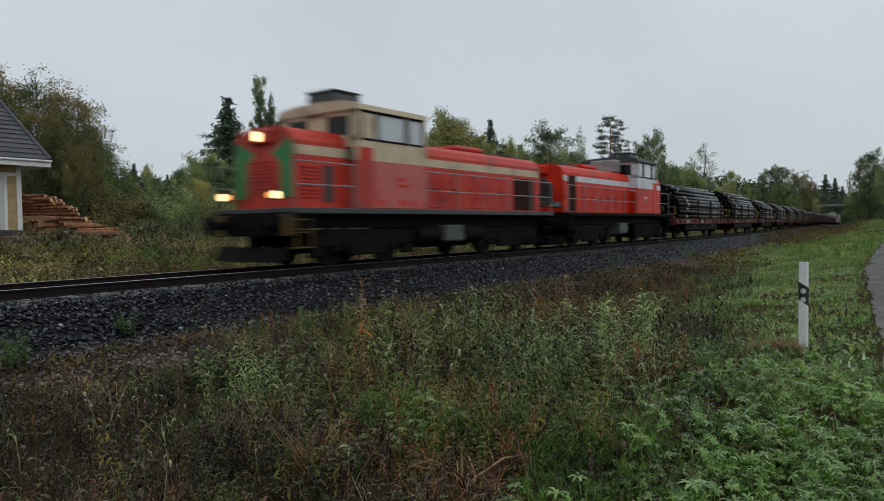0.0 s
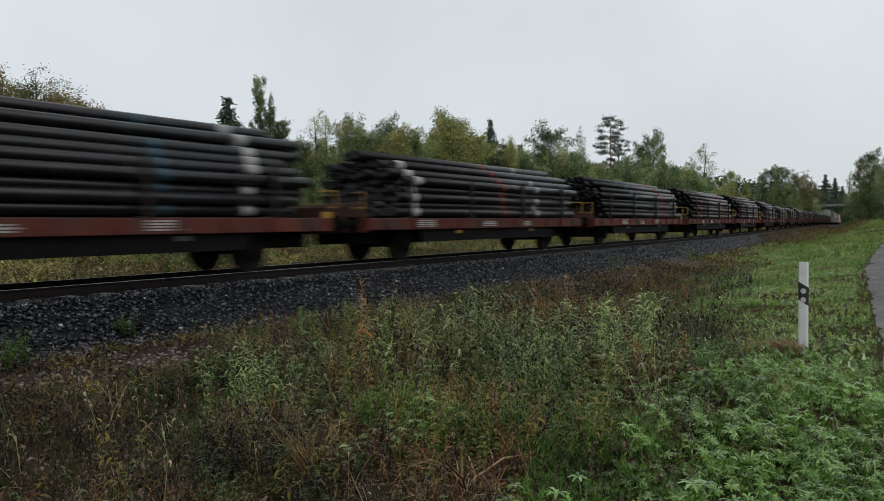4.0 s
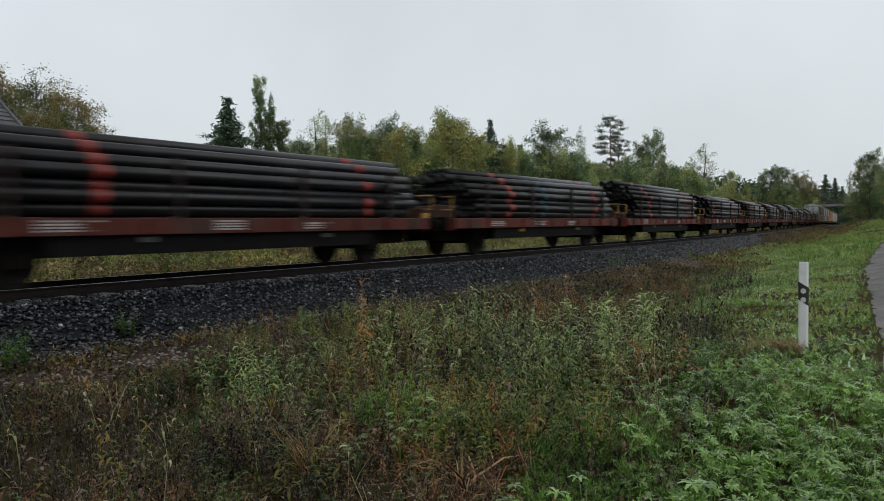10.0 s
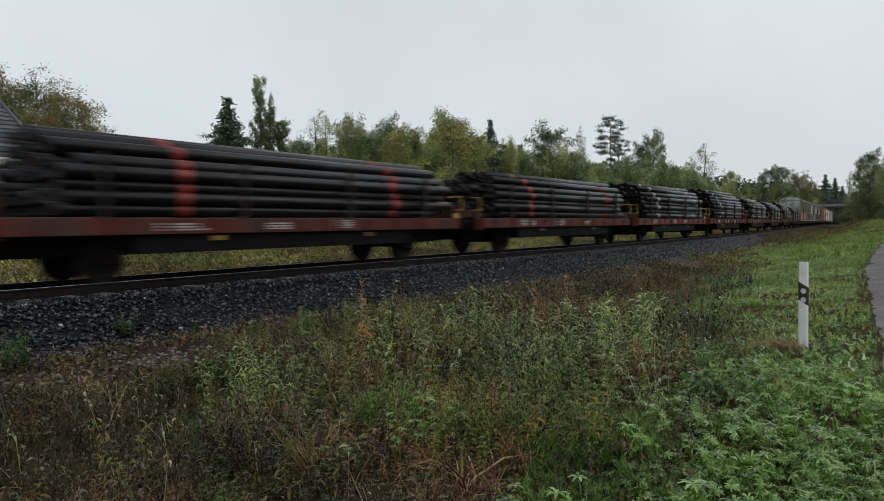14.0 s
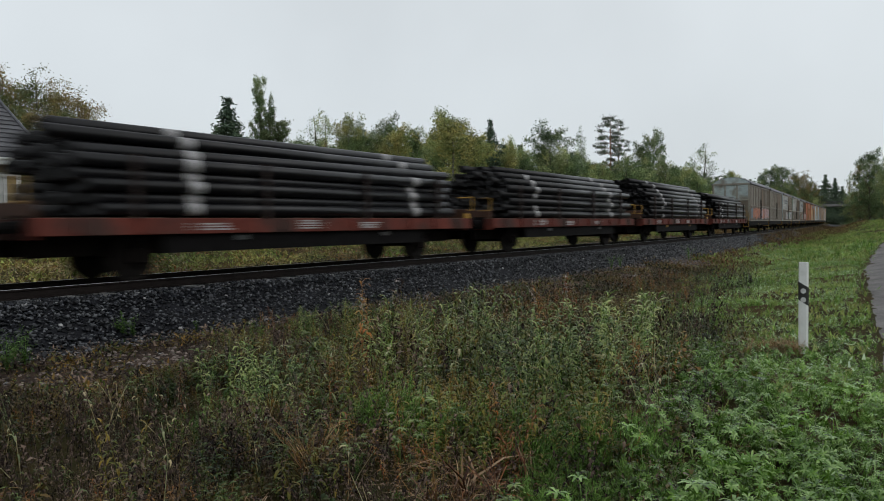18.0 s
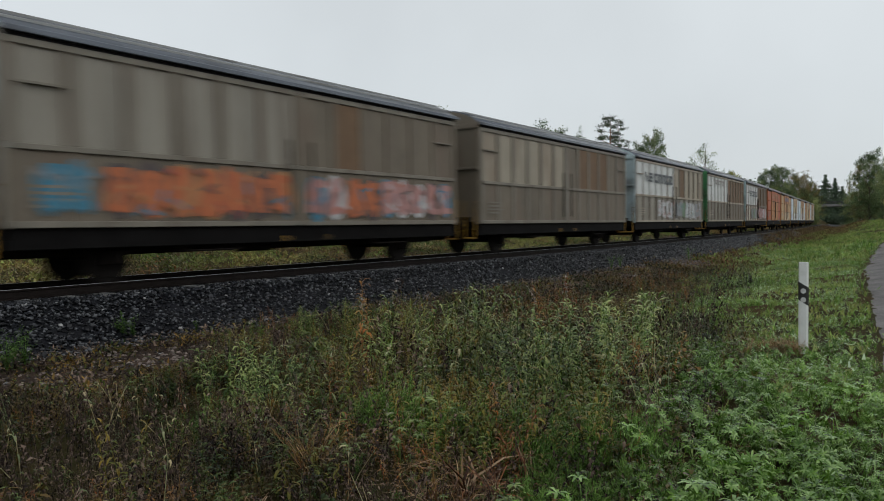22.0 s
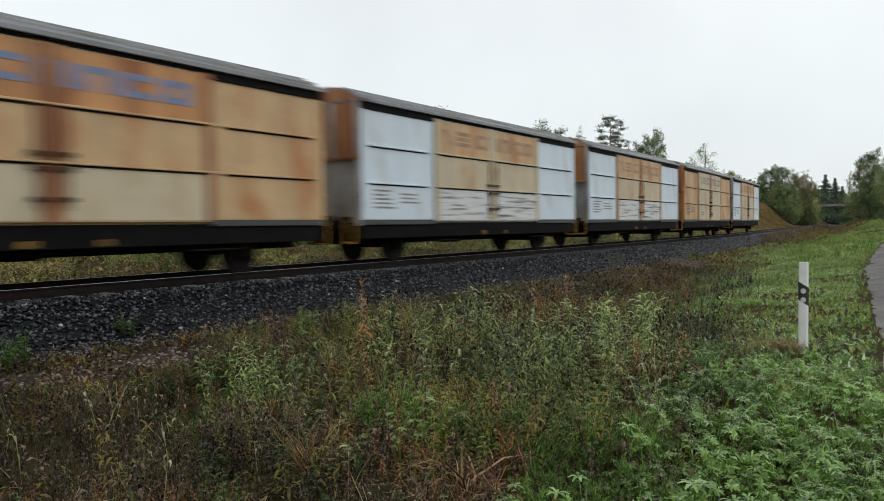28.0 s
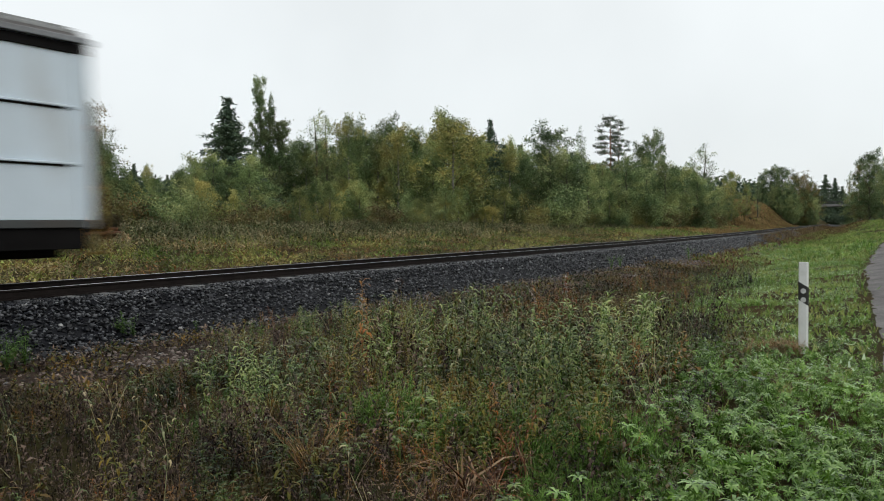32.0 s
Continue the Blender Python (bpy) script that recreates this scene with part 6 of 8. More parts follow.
# clumps that stand out: sideways slope of the sight line, depth, spread, height
for kind, many, spots in (
        ("pale", 18, ((0.145, 7.2, 0.45, 1.0), (0.21, 6.8, 0.5, 0.95), (0.268, 6.9, 0.4, 0.9), (0.12, 6.0, 0.4, 0.75), (0.178, 5.7, 0.4, 0.7), (0.24, 6.0, 0.4, 0.7))),
        ("pale", 7, ((0.005, 8.0, 0.35, 1.1), (0.038, 8.2, 0.3, 1.15), (-0.03, 7.8, 0.3, 0.95), (-0.07, 8.1, 0.12, 1.05))),
        ("autumn", 7, ((0.165, 8.4, 0.3, 1.1), (0.194, 8.5, 0.25, 1.0), (0.145, 8.6, 0.2, 1.0), (0.25, 6.1, 0.2, 0.6), (0.30, 6.0, 0.25, 0.6), (0.09, 3.9, 0.12, 0.42), (-0.18, 7.0, 0.3, 0.6), (-0.15, 6.6, 0.3, 0.65))),
        ("dead", 16, ((-0.07, 8.0, 0.12, 1.15), (0.34, 9.0, 0.5, 0.7), (0.39, 10.0, 0.5, 0.75), (0.31, 8.0, 0.4, 0.7), (-0.29, 5.5, 0.35, 0.6), (-0.21, 5.0, 0.35, 0.55), (-0.02, 7.0, 0.3, 0.8), (0.08, 6.6, 0.25, 0.8), (-0.4, 4.6, 0.4, 0.5), (-0.5, 4.8, 0.4, 0.5))),
        ("soft", 15, ((0.15, 3.7, 0.28, 0.30), (0.20, 3.75, 0.3, 0.33), (0.26, 3.9, 0.3, 0.33), (0.17, 3.3, 0.28, 0.27), (0.23, 3.35, 0.28, 0.28), (0.29, 4.1, 0.22, 0.30), (0.135, 4.1, 0.2, 0.3))),
        ("soft", 9, ((-0.10, 5.2, 0.3, 0.42), (-0.06, 5.0, 0.28, 0.42), (-0.455, 9.6, 0.2, 0.35))),
        ("olive", 22, ((-0.17, 6.6, 0.4, 0.62), (-0.135, 6.9, 0.35, 0.7), (-0.24, 6.2, 0.35, 0.5), (0.01, 5.4, 0.3, 0.5), (-0.30, 6.6, 0.3, 0.4))),
        ("bent", 3, ((0.0, 3.45, 0.16, 0.36), (0.035, 3.6, 0.16, 0.40), (0.075, 3.5, 0.14, 0.42), (0.10, 3.7, 0.14, 0.40), (-0.02, 3.3, 0.14, 0.3), (0.06, 3.2, 0.14, 0.3), (-0.30, 3.5, 0.1, 0.3))),
        ("tuft", 26, ((0.463, 7.6, 0.2, 0.30), (0.492, 7.5, 0.2, 0.30), (0.51, 7.3, 0.12, 0.26))),
        ("tuft", 5, ((-0.01, 3.1, 0.12, 0.36), (0.0, 3.3, 0.1, 0.36), (-0.19, 4.4, 0.08, 0.6), (-0.37, 3.9, 0.2, 0.4), (0.09, 5.0, 0.05, 0.62), (0.42, 8.6, 0.35, 0.3))),
        ("feather", 14, ((-0.085, 5.3, 0.35, 0.55), (-0.05, 5.0, 0.3, 0.5), (0.16, 4.2, 0.4, 0.45), (0.22, 4.4, 0.4, 0.45), (0.03, 4.4, 0.35, 0.45), (-0.36, 5.6, 0.4, 0.5)))):
    rg = random.Random(len(spots) * 11 + many)
    for slope, depth, rad, tall in spots:
        r = slope * depth
        clump(rg, kind, depth * cos(TRACK_TURN) + r * sin(TRACK_TURN), depth * sin(TRACK_TURN) - r * cos(TRACK_TURN), rad, tall, many)
for k in range(2600):                    # a low carpet between the clumps
    rg = random.Random(7000 + k)
    x, y = 0.3 + 30 * rg.random() ** 1.6, rg.uniform(0.8, 11.5)
    if seen(x, y) and rg.random() < max(0.3 * (y - line_y(x) < -3.3), weed_zone(x, y)) and y > lupin_edge(x) - 0.2:
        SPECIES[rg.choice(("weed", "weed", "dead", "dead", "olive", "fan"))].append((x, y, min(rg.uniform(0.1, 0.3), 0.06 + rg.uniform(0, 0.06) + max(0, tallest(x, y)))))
drift("fireweed", "green and olive fireweed growing in clumps along the ditch", [fireweed_form(k) for k in range(1, 9)], SPECIES["fire"], M_FIREWEED, 0.16, 31)
drift("pale_fireweed", "tall pale green fireweed with narrow drooping leaves", [fireweed_form(k, 38, 1.2, 0.12, 1.1) for k in range(71, 78)], SPECIES["pale"], M_FIREPALE, 0.14, 62)
drift("autumn_fireweed", "fireweed turned orange and rust brown", [fireweed_form(k, 22, 1.6, 0.3) for k in range(11, 16)], SPECIES["autumn"], M_FIREORANGE, 0.2, 32)
drift("dead_stalks", "dead brown weed stalks with shrivelled leaves", [dead_form(k) for k in range(1, 8)], SPECIES["dead"], M_DEAD, 0.28, 33)
drift("low_weeds", "low dark leafy weeds in the ditch", [weed_form(k, 28) for k in range(1, 6)], SPECIES["weed"], M_WEED, 0.2, 34)
drift("dry_grass_tufts", "dry straw-coloured grass tufts between the weeds", [grass_form(k, 13, 1.3, 0.016) for k in range(11, 15)], SPECIES["tuft"], M_DRY, 0.3, 37)
drift("stray_lupins", "lupins with drooping leaf wheels among the weeds", [fan_form(k) for k in range(21, 27)], SPECIES["fan"], M_FAN, 0.15, 39)
drift("olive_herbs", "olive and yellow-brown herbs going over in the ditch", [feather_form(k, 6, 14) for k in range(91, 96)], SPECIES["olive"], M_OLIVE, 0.18, 63)
drift("soft_herbs", "bright green cushions of fine feathery herbs", [soft_form(k) for k in range(96, 101)], SPECIES["soft"], M_SOFT, 0.1, 64)
drift("bent_dead_grass", "long rust-brown dead grass bent over in tussocks", [bent_form(k) for k in range(101, 107)], SPECIES["bent"], M_BENT, 0.1, 65)
drift("feathery_herbs", "soft feathery green herbs among the weeds", [feather_form(k, 6, 14) for k in range(81, 86)], SPECIES["feather"], M_FEATHER, 0.15, 40)
def curled_form(seed):
    """A short stem with a few pale leaves that hang and curl, now and then a bleached stalk beside it."""
    rg = random.Random(seed)
    fm = Form()
    for k in range(rg.choice((3, 4, 6))):
        fm.arch((rg.gauss(0, 0.03), rg.gauss(0, 0.03), rg.uniform(0.7, 1.0)), rg.uniform(0, 6.28), rg.uniform(0.1, 0.9), rg.uniform(0.14, 0.28), rg.uniform(0.02, 0.042), rg.uniform(0.9, 2.2), rg)
    fm.stalk([(0, 0, 0), (0.01, 0, 0.5), (0.02, 0.01, 1.0)], 0.008, 0.005)
    if seed % 2:
        a = rg.uniform(0, 6.28)
        fm.stalk([(0.05, 0, 0), (cos(a) * 0.25, sin(a) * 0.25, 0.55), (cos(a) * 0.6, sin(a) * 0.6, 1.0)], 0.010, 0.006)
    return fm.arrays()


# pale leaves whose light colour also stands in for small highlights
M_CURL = leafy("pale_curled_leaves", [(0.09, 0.117, 0.0432), (0.216, 0.261, 0.122), (0.36, 0.378, 0.23), (0.45, 0.36, 0.202)], rough=0.4, scale=2.0, through_light=0.15, spec=0.35, patch=0.2)
drift("pale_curled_leaves", "pale curled leaves and bleached stems among the weeds", [curled_form(k) for k in range(121, 129)],
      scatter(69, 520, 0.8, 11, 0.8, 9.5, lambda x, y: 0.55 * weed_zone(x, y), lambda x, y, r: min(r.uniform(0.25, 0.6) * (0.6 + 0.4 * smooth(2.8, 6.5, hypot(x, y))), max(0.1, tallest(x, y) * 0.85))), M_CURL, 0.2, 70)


def gravel_litter(x, y):
    off = y - line_y(x)
    bare = 1 - smooth(0.5, 1.0, hypot((x - 6.4) / 2.0, (off + 4.4) / 0.8))
    return smooth(-6.4, -5.4, off) * (1 - smooth(-3.7, -2.8, off)) * (1 - 0.9 * bare) * (0.25 + 0.75 * smooth(0.36, 0.52, patch(x, y, 61.0, 0.9)))


for nm, lb, ma, sd, n in (("gravel_weeds", "small dark green weeds rooted in the gravel", M_WEED, 66, 4200), ("gravel_herbs", "olive and brown herbs rooted in the gravel", M_OLIVE, 68, 2600), ("leaf_litter", "brown dead leaves and moss on the gravel", M_DEAD, 67, 4200)):
    drift(nm, lb, [rosette_form(k, 16) for k in range(111, 116)], scatter(sd, n, 2.0, 30, 7.4, 11.2, gravel_litter, lambda x, y, r: r.uniform(0.08, 0.26)), ma, 0.3, sd)
lupins = drift("lupins", "low clumps of wet bright green lupin leaves", [lupin_form(k) for k in range(1, 8)],
               scatter(25, 8200, -0.5, 14, -4.5, 4.2, lambda x, y: (y < lupin_edge(x) + 0.2 + 0.5 * patch(x, y, 8.0, 1.2)) * (1 - smooth(7.2, 11.5, x + 0.3 * y)) * (y > road_edge(x) + 0.05),
                       lambda x, y, r: r.uniform(0.45, 1.05) * (0.65 + 0.7 * patch(x, y, 33.0, 2.2)) * (1 - 0.5 * smooth(4.5, 7.5, x))), M_LUPIN, 0.16, 35)
grass = drift("verge_grass", "short green grass on the verge of the road", [grass_form(k, 12, 0.9, 0.06) for k in range(1, 7)],
              scatter(26, 22000, 2.0, 62, -1.0, 10.0, lambda x, y: (y < lupin_edge(x) + 1.4 + 0.03 * x) * smooth(-0.1, 0.3, y - road_edge(x)) * (0.35 + 0.65 * smooth(6, 11, x)),
                      lambda x, y, r: r.uniform(0.06, 0.17)), M_GRASS, 0.25, 36)

M_CLOVER = leafy("low_verge_herbs", [(0.0864, 0.177, 0.033), (0.188, 0.345, 0.0661), (0.317, 0.513, 0.137), (0.491, 0.609, 0.387)], rough=0.45, scale=0.9, spec=0.25, patch=0.5)
clover = drift("verge_herbs", "low bright green clover and broad leaves along the road", [rosette_form(k, 18) for k in range(41, 46)],
               scatter(27, 16000, 5.0, 60, -1.0, 10.0, lambda x, y: (y < lupin_edge(x) + 0.8 + 0.02 * x) * smooth(-0.1, 0.4, y - road_edge(x)) * smooth(5, 8, x) * (0.35 + 0.65 * smooth(0.3, 0.6, patch(x, y, 51.0, 0.9))),
                       lambda x, y, r: r.uniform(0.07, 0.17)), M_CLOVER, 0.3, 38)


def by_pile(x, y):
    """Ground before the log pile and the house, cleared to fit the camera's view."""
    d = x * cos(TRACK_TURN) + y * sin(TRACK_TURN)
    r = (x * sin(TRACK_TURN) - y * cos(TRACK_TURN)) / d
    return 28.5 < d < 36 and -0.68 < r < -0.46


def far_scatter(seed, n, want, height):
    rg = random.Random(seed)
    out = []
    for _ in range(n):
        s = 4 + 100 * rg.random() ** 1.5
        off = rg.uniform(3.2, 24)
        x, y, _, _ = line(s, off)
        if seen(x, y) and not by_pile(x, y) and rg.random() < want(x, y, off):
            out.append((x, y, height(rg, off)))
    return out


M_SWARD = leafy("low_sward_leaves", [(0.06, 0.10, 0.022), (0.155, 0.225, 0.046), (0.30, 0.37, 0.10), (0.36, 0.29, 0.10)], rough=0.6, scale=0.3, spec=0.15, patch=0.7, mottle=0.45, mscale=0.35)
M_DULLDRY = leafy("dull_dying_herbs", [(0.045, 0.037, 0.016), (0.125, 0.10, 0.04), (0.23, 0.18, 0.078), (0.36, 0.29, 0.16)], rough=0.65, scale=0.4, through_light=0.15, spec=0.1, patch=0.6, mottle=0.4, mscale=0.4)
far_green = drift("green_sward", "rough green grass and herbs beyond the line", [rosette_form(k) for k in range(31, 36)],
                  far_scatter(41, 12000, lambda x, y, o: (0.25 + 0.75 * smooth(0.40, 0.55, patch(x, y, 6.0, 0.28))) * smooth(3.4, 5.4, o), lambda r, o: r.uniform(0.12, 0.42)), M_SWARD, 0.3, 42)
far_dry = drift("dry_sward", "tawny dry grass and dying herbs beyond the line", [rosette_form(k) for k in range(36, 41)],
                far_scatter(43, 9000, lambda x, y, o: smooth(0.42, 0.58, 1 - patch(x, y, 6.0, 0.28)) * smooth(3.2, 4.6, o), lambda r, o: r.uniform(0.12, 0.42) + 0.25 * smooth(8, 18, o)), M_DULLDRY, 0.3, 44)
M_FARHERB = leafy("tall_herb_leaves", [(0.032, 0.048, 0.017), (0.085, 0.105, 0.038), (0.155, 0.155, 0.06), (0.30, 0.26, 0.16)], rough=0.6, scale=0.5, through_light=0.15, spec=0.12, patch=0.6, mottle=0.4, mscale=0.4)
far_weeds = drift("tall_herbs", "dark green and brown tall herbs at the edge of the wood", [weed_form(k, 16) for k in range(11, 16)],
                  far_scatter(45, 8000, lambda x, y, o: 0.12 + 0.88 * smooth(7, 14, o), lambda r, o: r.uniform(0.25, 0.6) + 0.7 * smooth(9, 20, o)), M_FARHERB, 0.2, 46)


M_RUSTWEED = leafy("rusty_herbs", [(0.105, 0.0634, 0.0249), (0.28, 0.119, 0.0333), (0.525, 0.19, 0.0416), (0.212, 0.19, 0.05)], rough=0.6, scale=0.4, patch=0.6)
rust_weeds = drift("rusty_herbs", "rust-coloured dying herbs along the far side of the line", [rosette_form(k, 24) for k in range(21, 25)],
                   far_scatter(47, 4600, lambda x, y, o: smooth(0.46, 0.60, patch(x, y, 14.0, 0.4)) * smooth(3.3, 4.6, o) * (1 - smooth(10, 16, o)), lambda r, o: r.uniform(0.12, 0.36)), M_RUSTWEED, 0.2, 48)


def hill_spots(seed, n, x0, x1, o0, o1, lo, hi, keep):
    rg = random.Random(seed)
    out = []
    for _ in range(n):
        s, o = rg.uniform(x0, x1), rg.uniform(o0, o1)
        x, y, _, _ = line(s, o)
        if rg.random() < keep(x, y):
            out.append((x, y, rg.uniform(lo, hi)))
    return out


M_TAWNY = leafy("tawny_grass", [(0.16, 0.105, 0.045), (0.30, 0.20, 0.085), (0.42, 0.31, 0.15)], rough=0.65, scale=0.3, spec=0.1, patch=0.4, mottle=0.2, mscale=0.2)
hill_dry = drift("hill_dry_grass", "orange dry grass on the slope of the cutting", [grass_form(k, 9, 0.9, 0.09) for k in range(51, 55)],
                 hill_spots(49, 12000, 80, 190, 3.5, 18, 0.25, 0.6, lambda x, y: max(smooth(0.36, 0.6, patch(x, y, 21.0, 0.12)), smooth(118, 130, x) * smooth(4.5, 7, y - line_y(x)))), M_TAWNY, 0.3, 50)
hill_green = drift("hill_green_grass", "green grass on the slope of the cutting", [grass_form(k, 9, 0.9, 0.09) for k in range(55, 59)],
                   hill_spots(51, 8000, 60, 190, 3.5, 18, 0.25, 0.5, lambda x, y: smooth(0.36, 0.6, 1 - patch(x, y, 21.0, 0.12)) * (1 - 0.8 * smooth(114, 124, x))), M_GRASS, 0.3, 52)
M_REDWEED = leafy("red_brown_weeds", [(0.05, 0.036, 0.02), (0.13, 0.07, 0.034), (0.23, 0.115, 0.052), (0.17, 0.16, 0.055)], rough=0.65, scale=0.5, spec=0.1, patch=0.6)
bank_dead = drift("bank_weeds", "brown dead weeds on the near bank and ditch", [rosette_form(k, 24) for k in range(31, 35)],
                  hill_spots(53, 7000, 27, 200, -10.5, -1.5, 0.22, 0.55, lambda x, y: (0.2 + 0.65 * smooth(0.38, 0.56, patch(x, y, 71.0, 0.3))) * smooth(-0.6, 1.4, y - lupin_edge(min(x, 60)) + 1.2 * noise.noise((x * 0.3, y * 0.3, 5.0))) * (y - line_y(x) < -3.3 + 2.0 * smooth(46, 72, x) + 0.9 * noise.noise((x * 0.4, y * 0.4, 3.0)))), M_REDWEED, 0.25, 54)
bank_grass = drift("bank_grass", "pale green grass on the near bank", [grass_form(k, 9, 0.9, 0.09) for k in range(61, 65)],
                   hill_spots(55, 11000, 30, 170, -16, -3.4, 0.15, 0.42, lambda x, y: smooth(0.3, 0.55, patch(x, y, 25.0, 0.2)) * (y > road_edge(x) + 0.1)), M_GRASS, 0.3, 56)
# ---- a few plants that stand out from the rest
M_FLUFF = leafy("seed_fluff", [(0.30, 0.24, 0.22), (0.48, 0.42, 0.40), (0.62, 0.58, 0.56)], rough=0.7, scale=3.0, spec=0.1, patch=0.2)


def lone_fireweed(seed, x, y, h, ma, label):
    v, f = fireweed_form(seed, 34, 1.0, 0.3)
    th = thing("fireweed_plant", label, "plant", "tall fireweeds", pose(x, y, ground_z(x, y), 0, 0, seed * 40))
    part("stem_and_leaf", np_mesh("stem_and_leaf", v * np.array([h * 0.9, h * 0.9, h]), f, ma), None, th)
    if ma in (M_FIREORANGE, M_DEAD) and h > 0.9:
        rg, fm = random.Random(seed), Form()
        top = v[np.argmax(v[:, 2])]
        for k in range(26):
            t, a = rg.uniform(0.74, 1.0), rg.uniform(0, 6.28)
            root = Vector((top[0] * t * t * h * 0.9, top[1] * t * t * h * 0.9, h * t))
            fm.arch(root, a, rg.uniform(0.2, 1.1), rg.uniform(0.03, 0.07), 0.008, rg.uniform(0.8, 2.2), rg)
        part("seed_head", np_mesh("seed_head", *fm.arrays(), M_FLUFF), None, th, "pale curled seed head")
    return th


def on_ground(px, py, drop):
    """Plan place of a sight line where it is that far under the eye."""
    hz = 406.1 - 0.0126 * (px - 784)
    depth = drop * 1218.0 / (py - hz)
    r = (px - 784) / 1218.0 * depth
    return depth * cos(TRACK_TURN) + r * sin(TRACK_TURN), depth * sin(TRACK_TURN) - r * cos(TRACK_TURN)


for k, (px, depth, h, ma, lb) in enumerate([
        (640, 8.2, 1.30, M_FIREORANGE, "tall orange fireweed gone to seed"), (648, 8.4, 1.05, M_FIREORANGE, "tall orange fireweed gone to seed"),
        (682, 8.0, 1.25, M_DEAD, "tall withered fireweed with feathery top"), (690, 8.0, 0.95, M_FIREWEED, "tall green fireweed plant"), (700, 8.1, 0.98, M_FIREWEED, "tall green fireweed plant"),
        (800, 7.4, 1.05, M_FIREWEED, "tall green fireweed plant"), (815, 7.5, 1.12, M_FIREWEED, "tall green fireweed plant"), (780, 7.3, 0.95, M_FIREWEED, "tall green fireweed plant"), (840, 7.6, 0.95, M_FIREWEED, "tall green fireweed plant"),
        (960, 9.0, 0.95, M_FIREORANGE, "tall orange fireweed gone to seed"), (990, 9.2, 1.10, M_FIREORANGE, "tall orange fireweed gone to seed"), (1015, 9.1, 0.95, M_FIREORANGE, "tall orange fireweed gone to seed"),
        (918, 5.4, 0.62, M_DEAD, "pale withered weed beside the lupins"), (865, 4.6, 0.45, M_FIREORANGE, "rust-brown drooping weed by the lupins"), (880, 4.5, 0.42, M_FIREORANGE, "rust-brown drooping weed by the lupins")]):
    r = (px - 784) / 1218.0 * depth
    lone_fireweed(60 + k, depth * cos(TRACK_TURN) + r * sin(TRACK_TURN), depth * sin(TRACK_TURN) - r * cos(TRACK_TURN), h, ma, lb)

M_BALLASTWEED = leafy("ballast_weed_leaves", [(0.035, 0.08, 0.014), (0.08, 0.16, 0.03), (0.15, 0.25, 0.06)], rough=0.5, scale=2.0, spec=0.2, patch=0.3)


def ballast_plant(seed, px, py, drop, h, ma=None):
    v, f = feather_form(seed, 9, 22)
    x, y = on_ground(px, py, drop)
    th = thing("ballast_weed", "green leafy weed growing in the ballast", "plant", "weeds in the ballast", pose(x, y, EYE[2] - drop, 0, 0, seed * 77))
    part("stem_and_leaf", np_mesh("stem_and_leaf", v * np.array([h * 1.5, h * 1.5, h]), f, ma or M_BALLASTWEED), None, th)


for k, (px, py, drop, h) in enumerate([(215, 598, 1.66, 0.42), (232, 600, 1.68, 0.36), (205, 596, 1.65, 0.30), (20, 640, 1.72, 0.5), (38, 650, 1.75, 0.4), (5, 660, 1.75, 0.55),
                                       (1085, 478, 1.55, 0.6), (1100, 474, 1.5, 0.55), (1222, 462, 1.5, 0.7), (455, 560, 1.75, 0.45), (480, 552, 1.75, 0.5), (440, 566, 1.75, 0.4), (345, 590, 1.72, 0.25)]):
    ballast_plant(300 + k, px, py, drop, h)

# ---- the reflector post by the road
M_POSTW = mat("white_post_plastic", (0.74, 0.75, 0.74), 0.45, var=0.06, scale=4, bump=0.03, dirt=(0.42, 0.42, 0.38), dirt_amt=0.1, dscale=4)
M_POSTB = mat("black_post_band", (0.018, 0.018, 0.018), 0.5, var=0.2, scale=6)
M_REFL = mat("grey_reflector", (0.55, 0.56, 0.56), 0.25, var=0.1, scale=30)


def reflector_post():
    px, py = on_view_right(1426, 7.29)
    th = thing("reflector_post", "white plastic roadside post with black band and two reflectors", "road marker post", m=look_to_eye(px, py))
    w, d, h = 0.047, 0.035, 0.995

    def slab(z0l, z0r, z1l, z1r, grow):
        g = Geo()
        a, b = w + grow, d + grow
        ring = [(-a, -b * 0.4), (-a * 0.6, -b), (a * 0.6, -b), (a, -b * 0.4), (a, b), (-a, b)]
        vs = []
        for zl, zr in ((z0l, z0r), (z1l, z1r)):
            for x, y in ring:
                t = (x + a) / (2 * a)
                vs.append((x, y, zl + (zr - zl) * t))
        n = len(ring)
        fs = [(i, (i + 1) % n, n + (i + 1) % n, n + i) for i in range(n)] + [tuple(reversed(range(n))), tuple(range(n, 2 * n))]
        return g.add(vs, fs)
    part("post_body", slab(-0.25, -0.25, h, h - 0.004, 0), M_POSTW, th)
    part("black_band", slab(0.595, 0.53, 0.79, 0.725, 0.0025), M_POSTB, th, "slanting black band")
    for z in (0.71, 0.615):
        part("reflector", Geo().rod((-0.002, -d - 0.002, z - 0.02), (-0.002, -d - 0.012, z - 0.02), 0.027, 18), M_REFL, th, "round grey reflector")
    return th


def on_view_right(px, depth):
    r = (px - 784) / 1218.0 * depth
    return depth * cos(TRACK_TURN) + r * sin(TRACK_TURN), depth * sin(TRACK_TURN) - r * cos(TRACK_TURN)


def look_to_eye(x, y):
    return pose(x, y, -0.447, 0, 0, math.degrees(atan2(-y, -x)) + 90)


reflector_post()


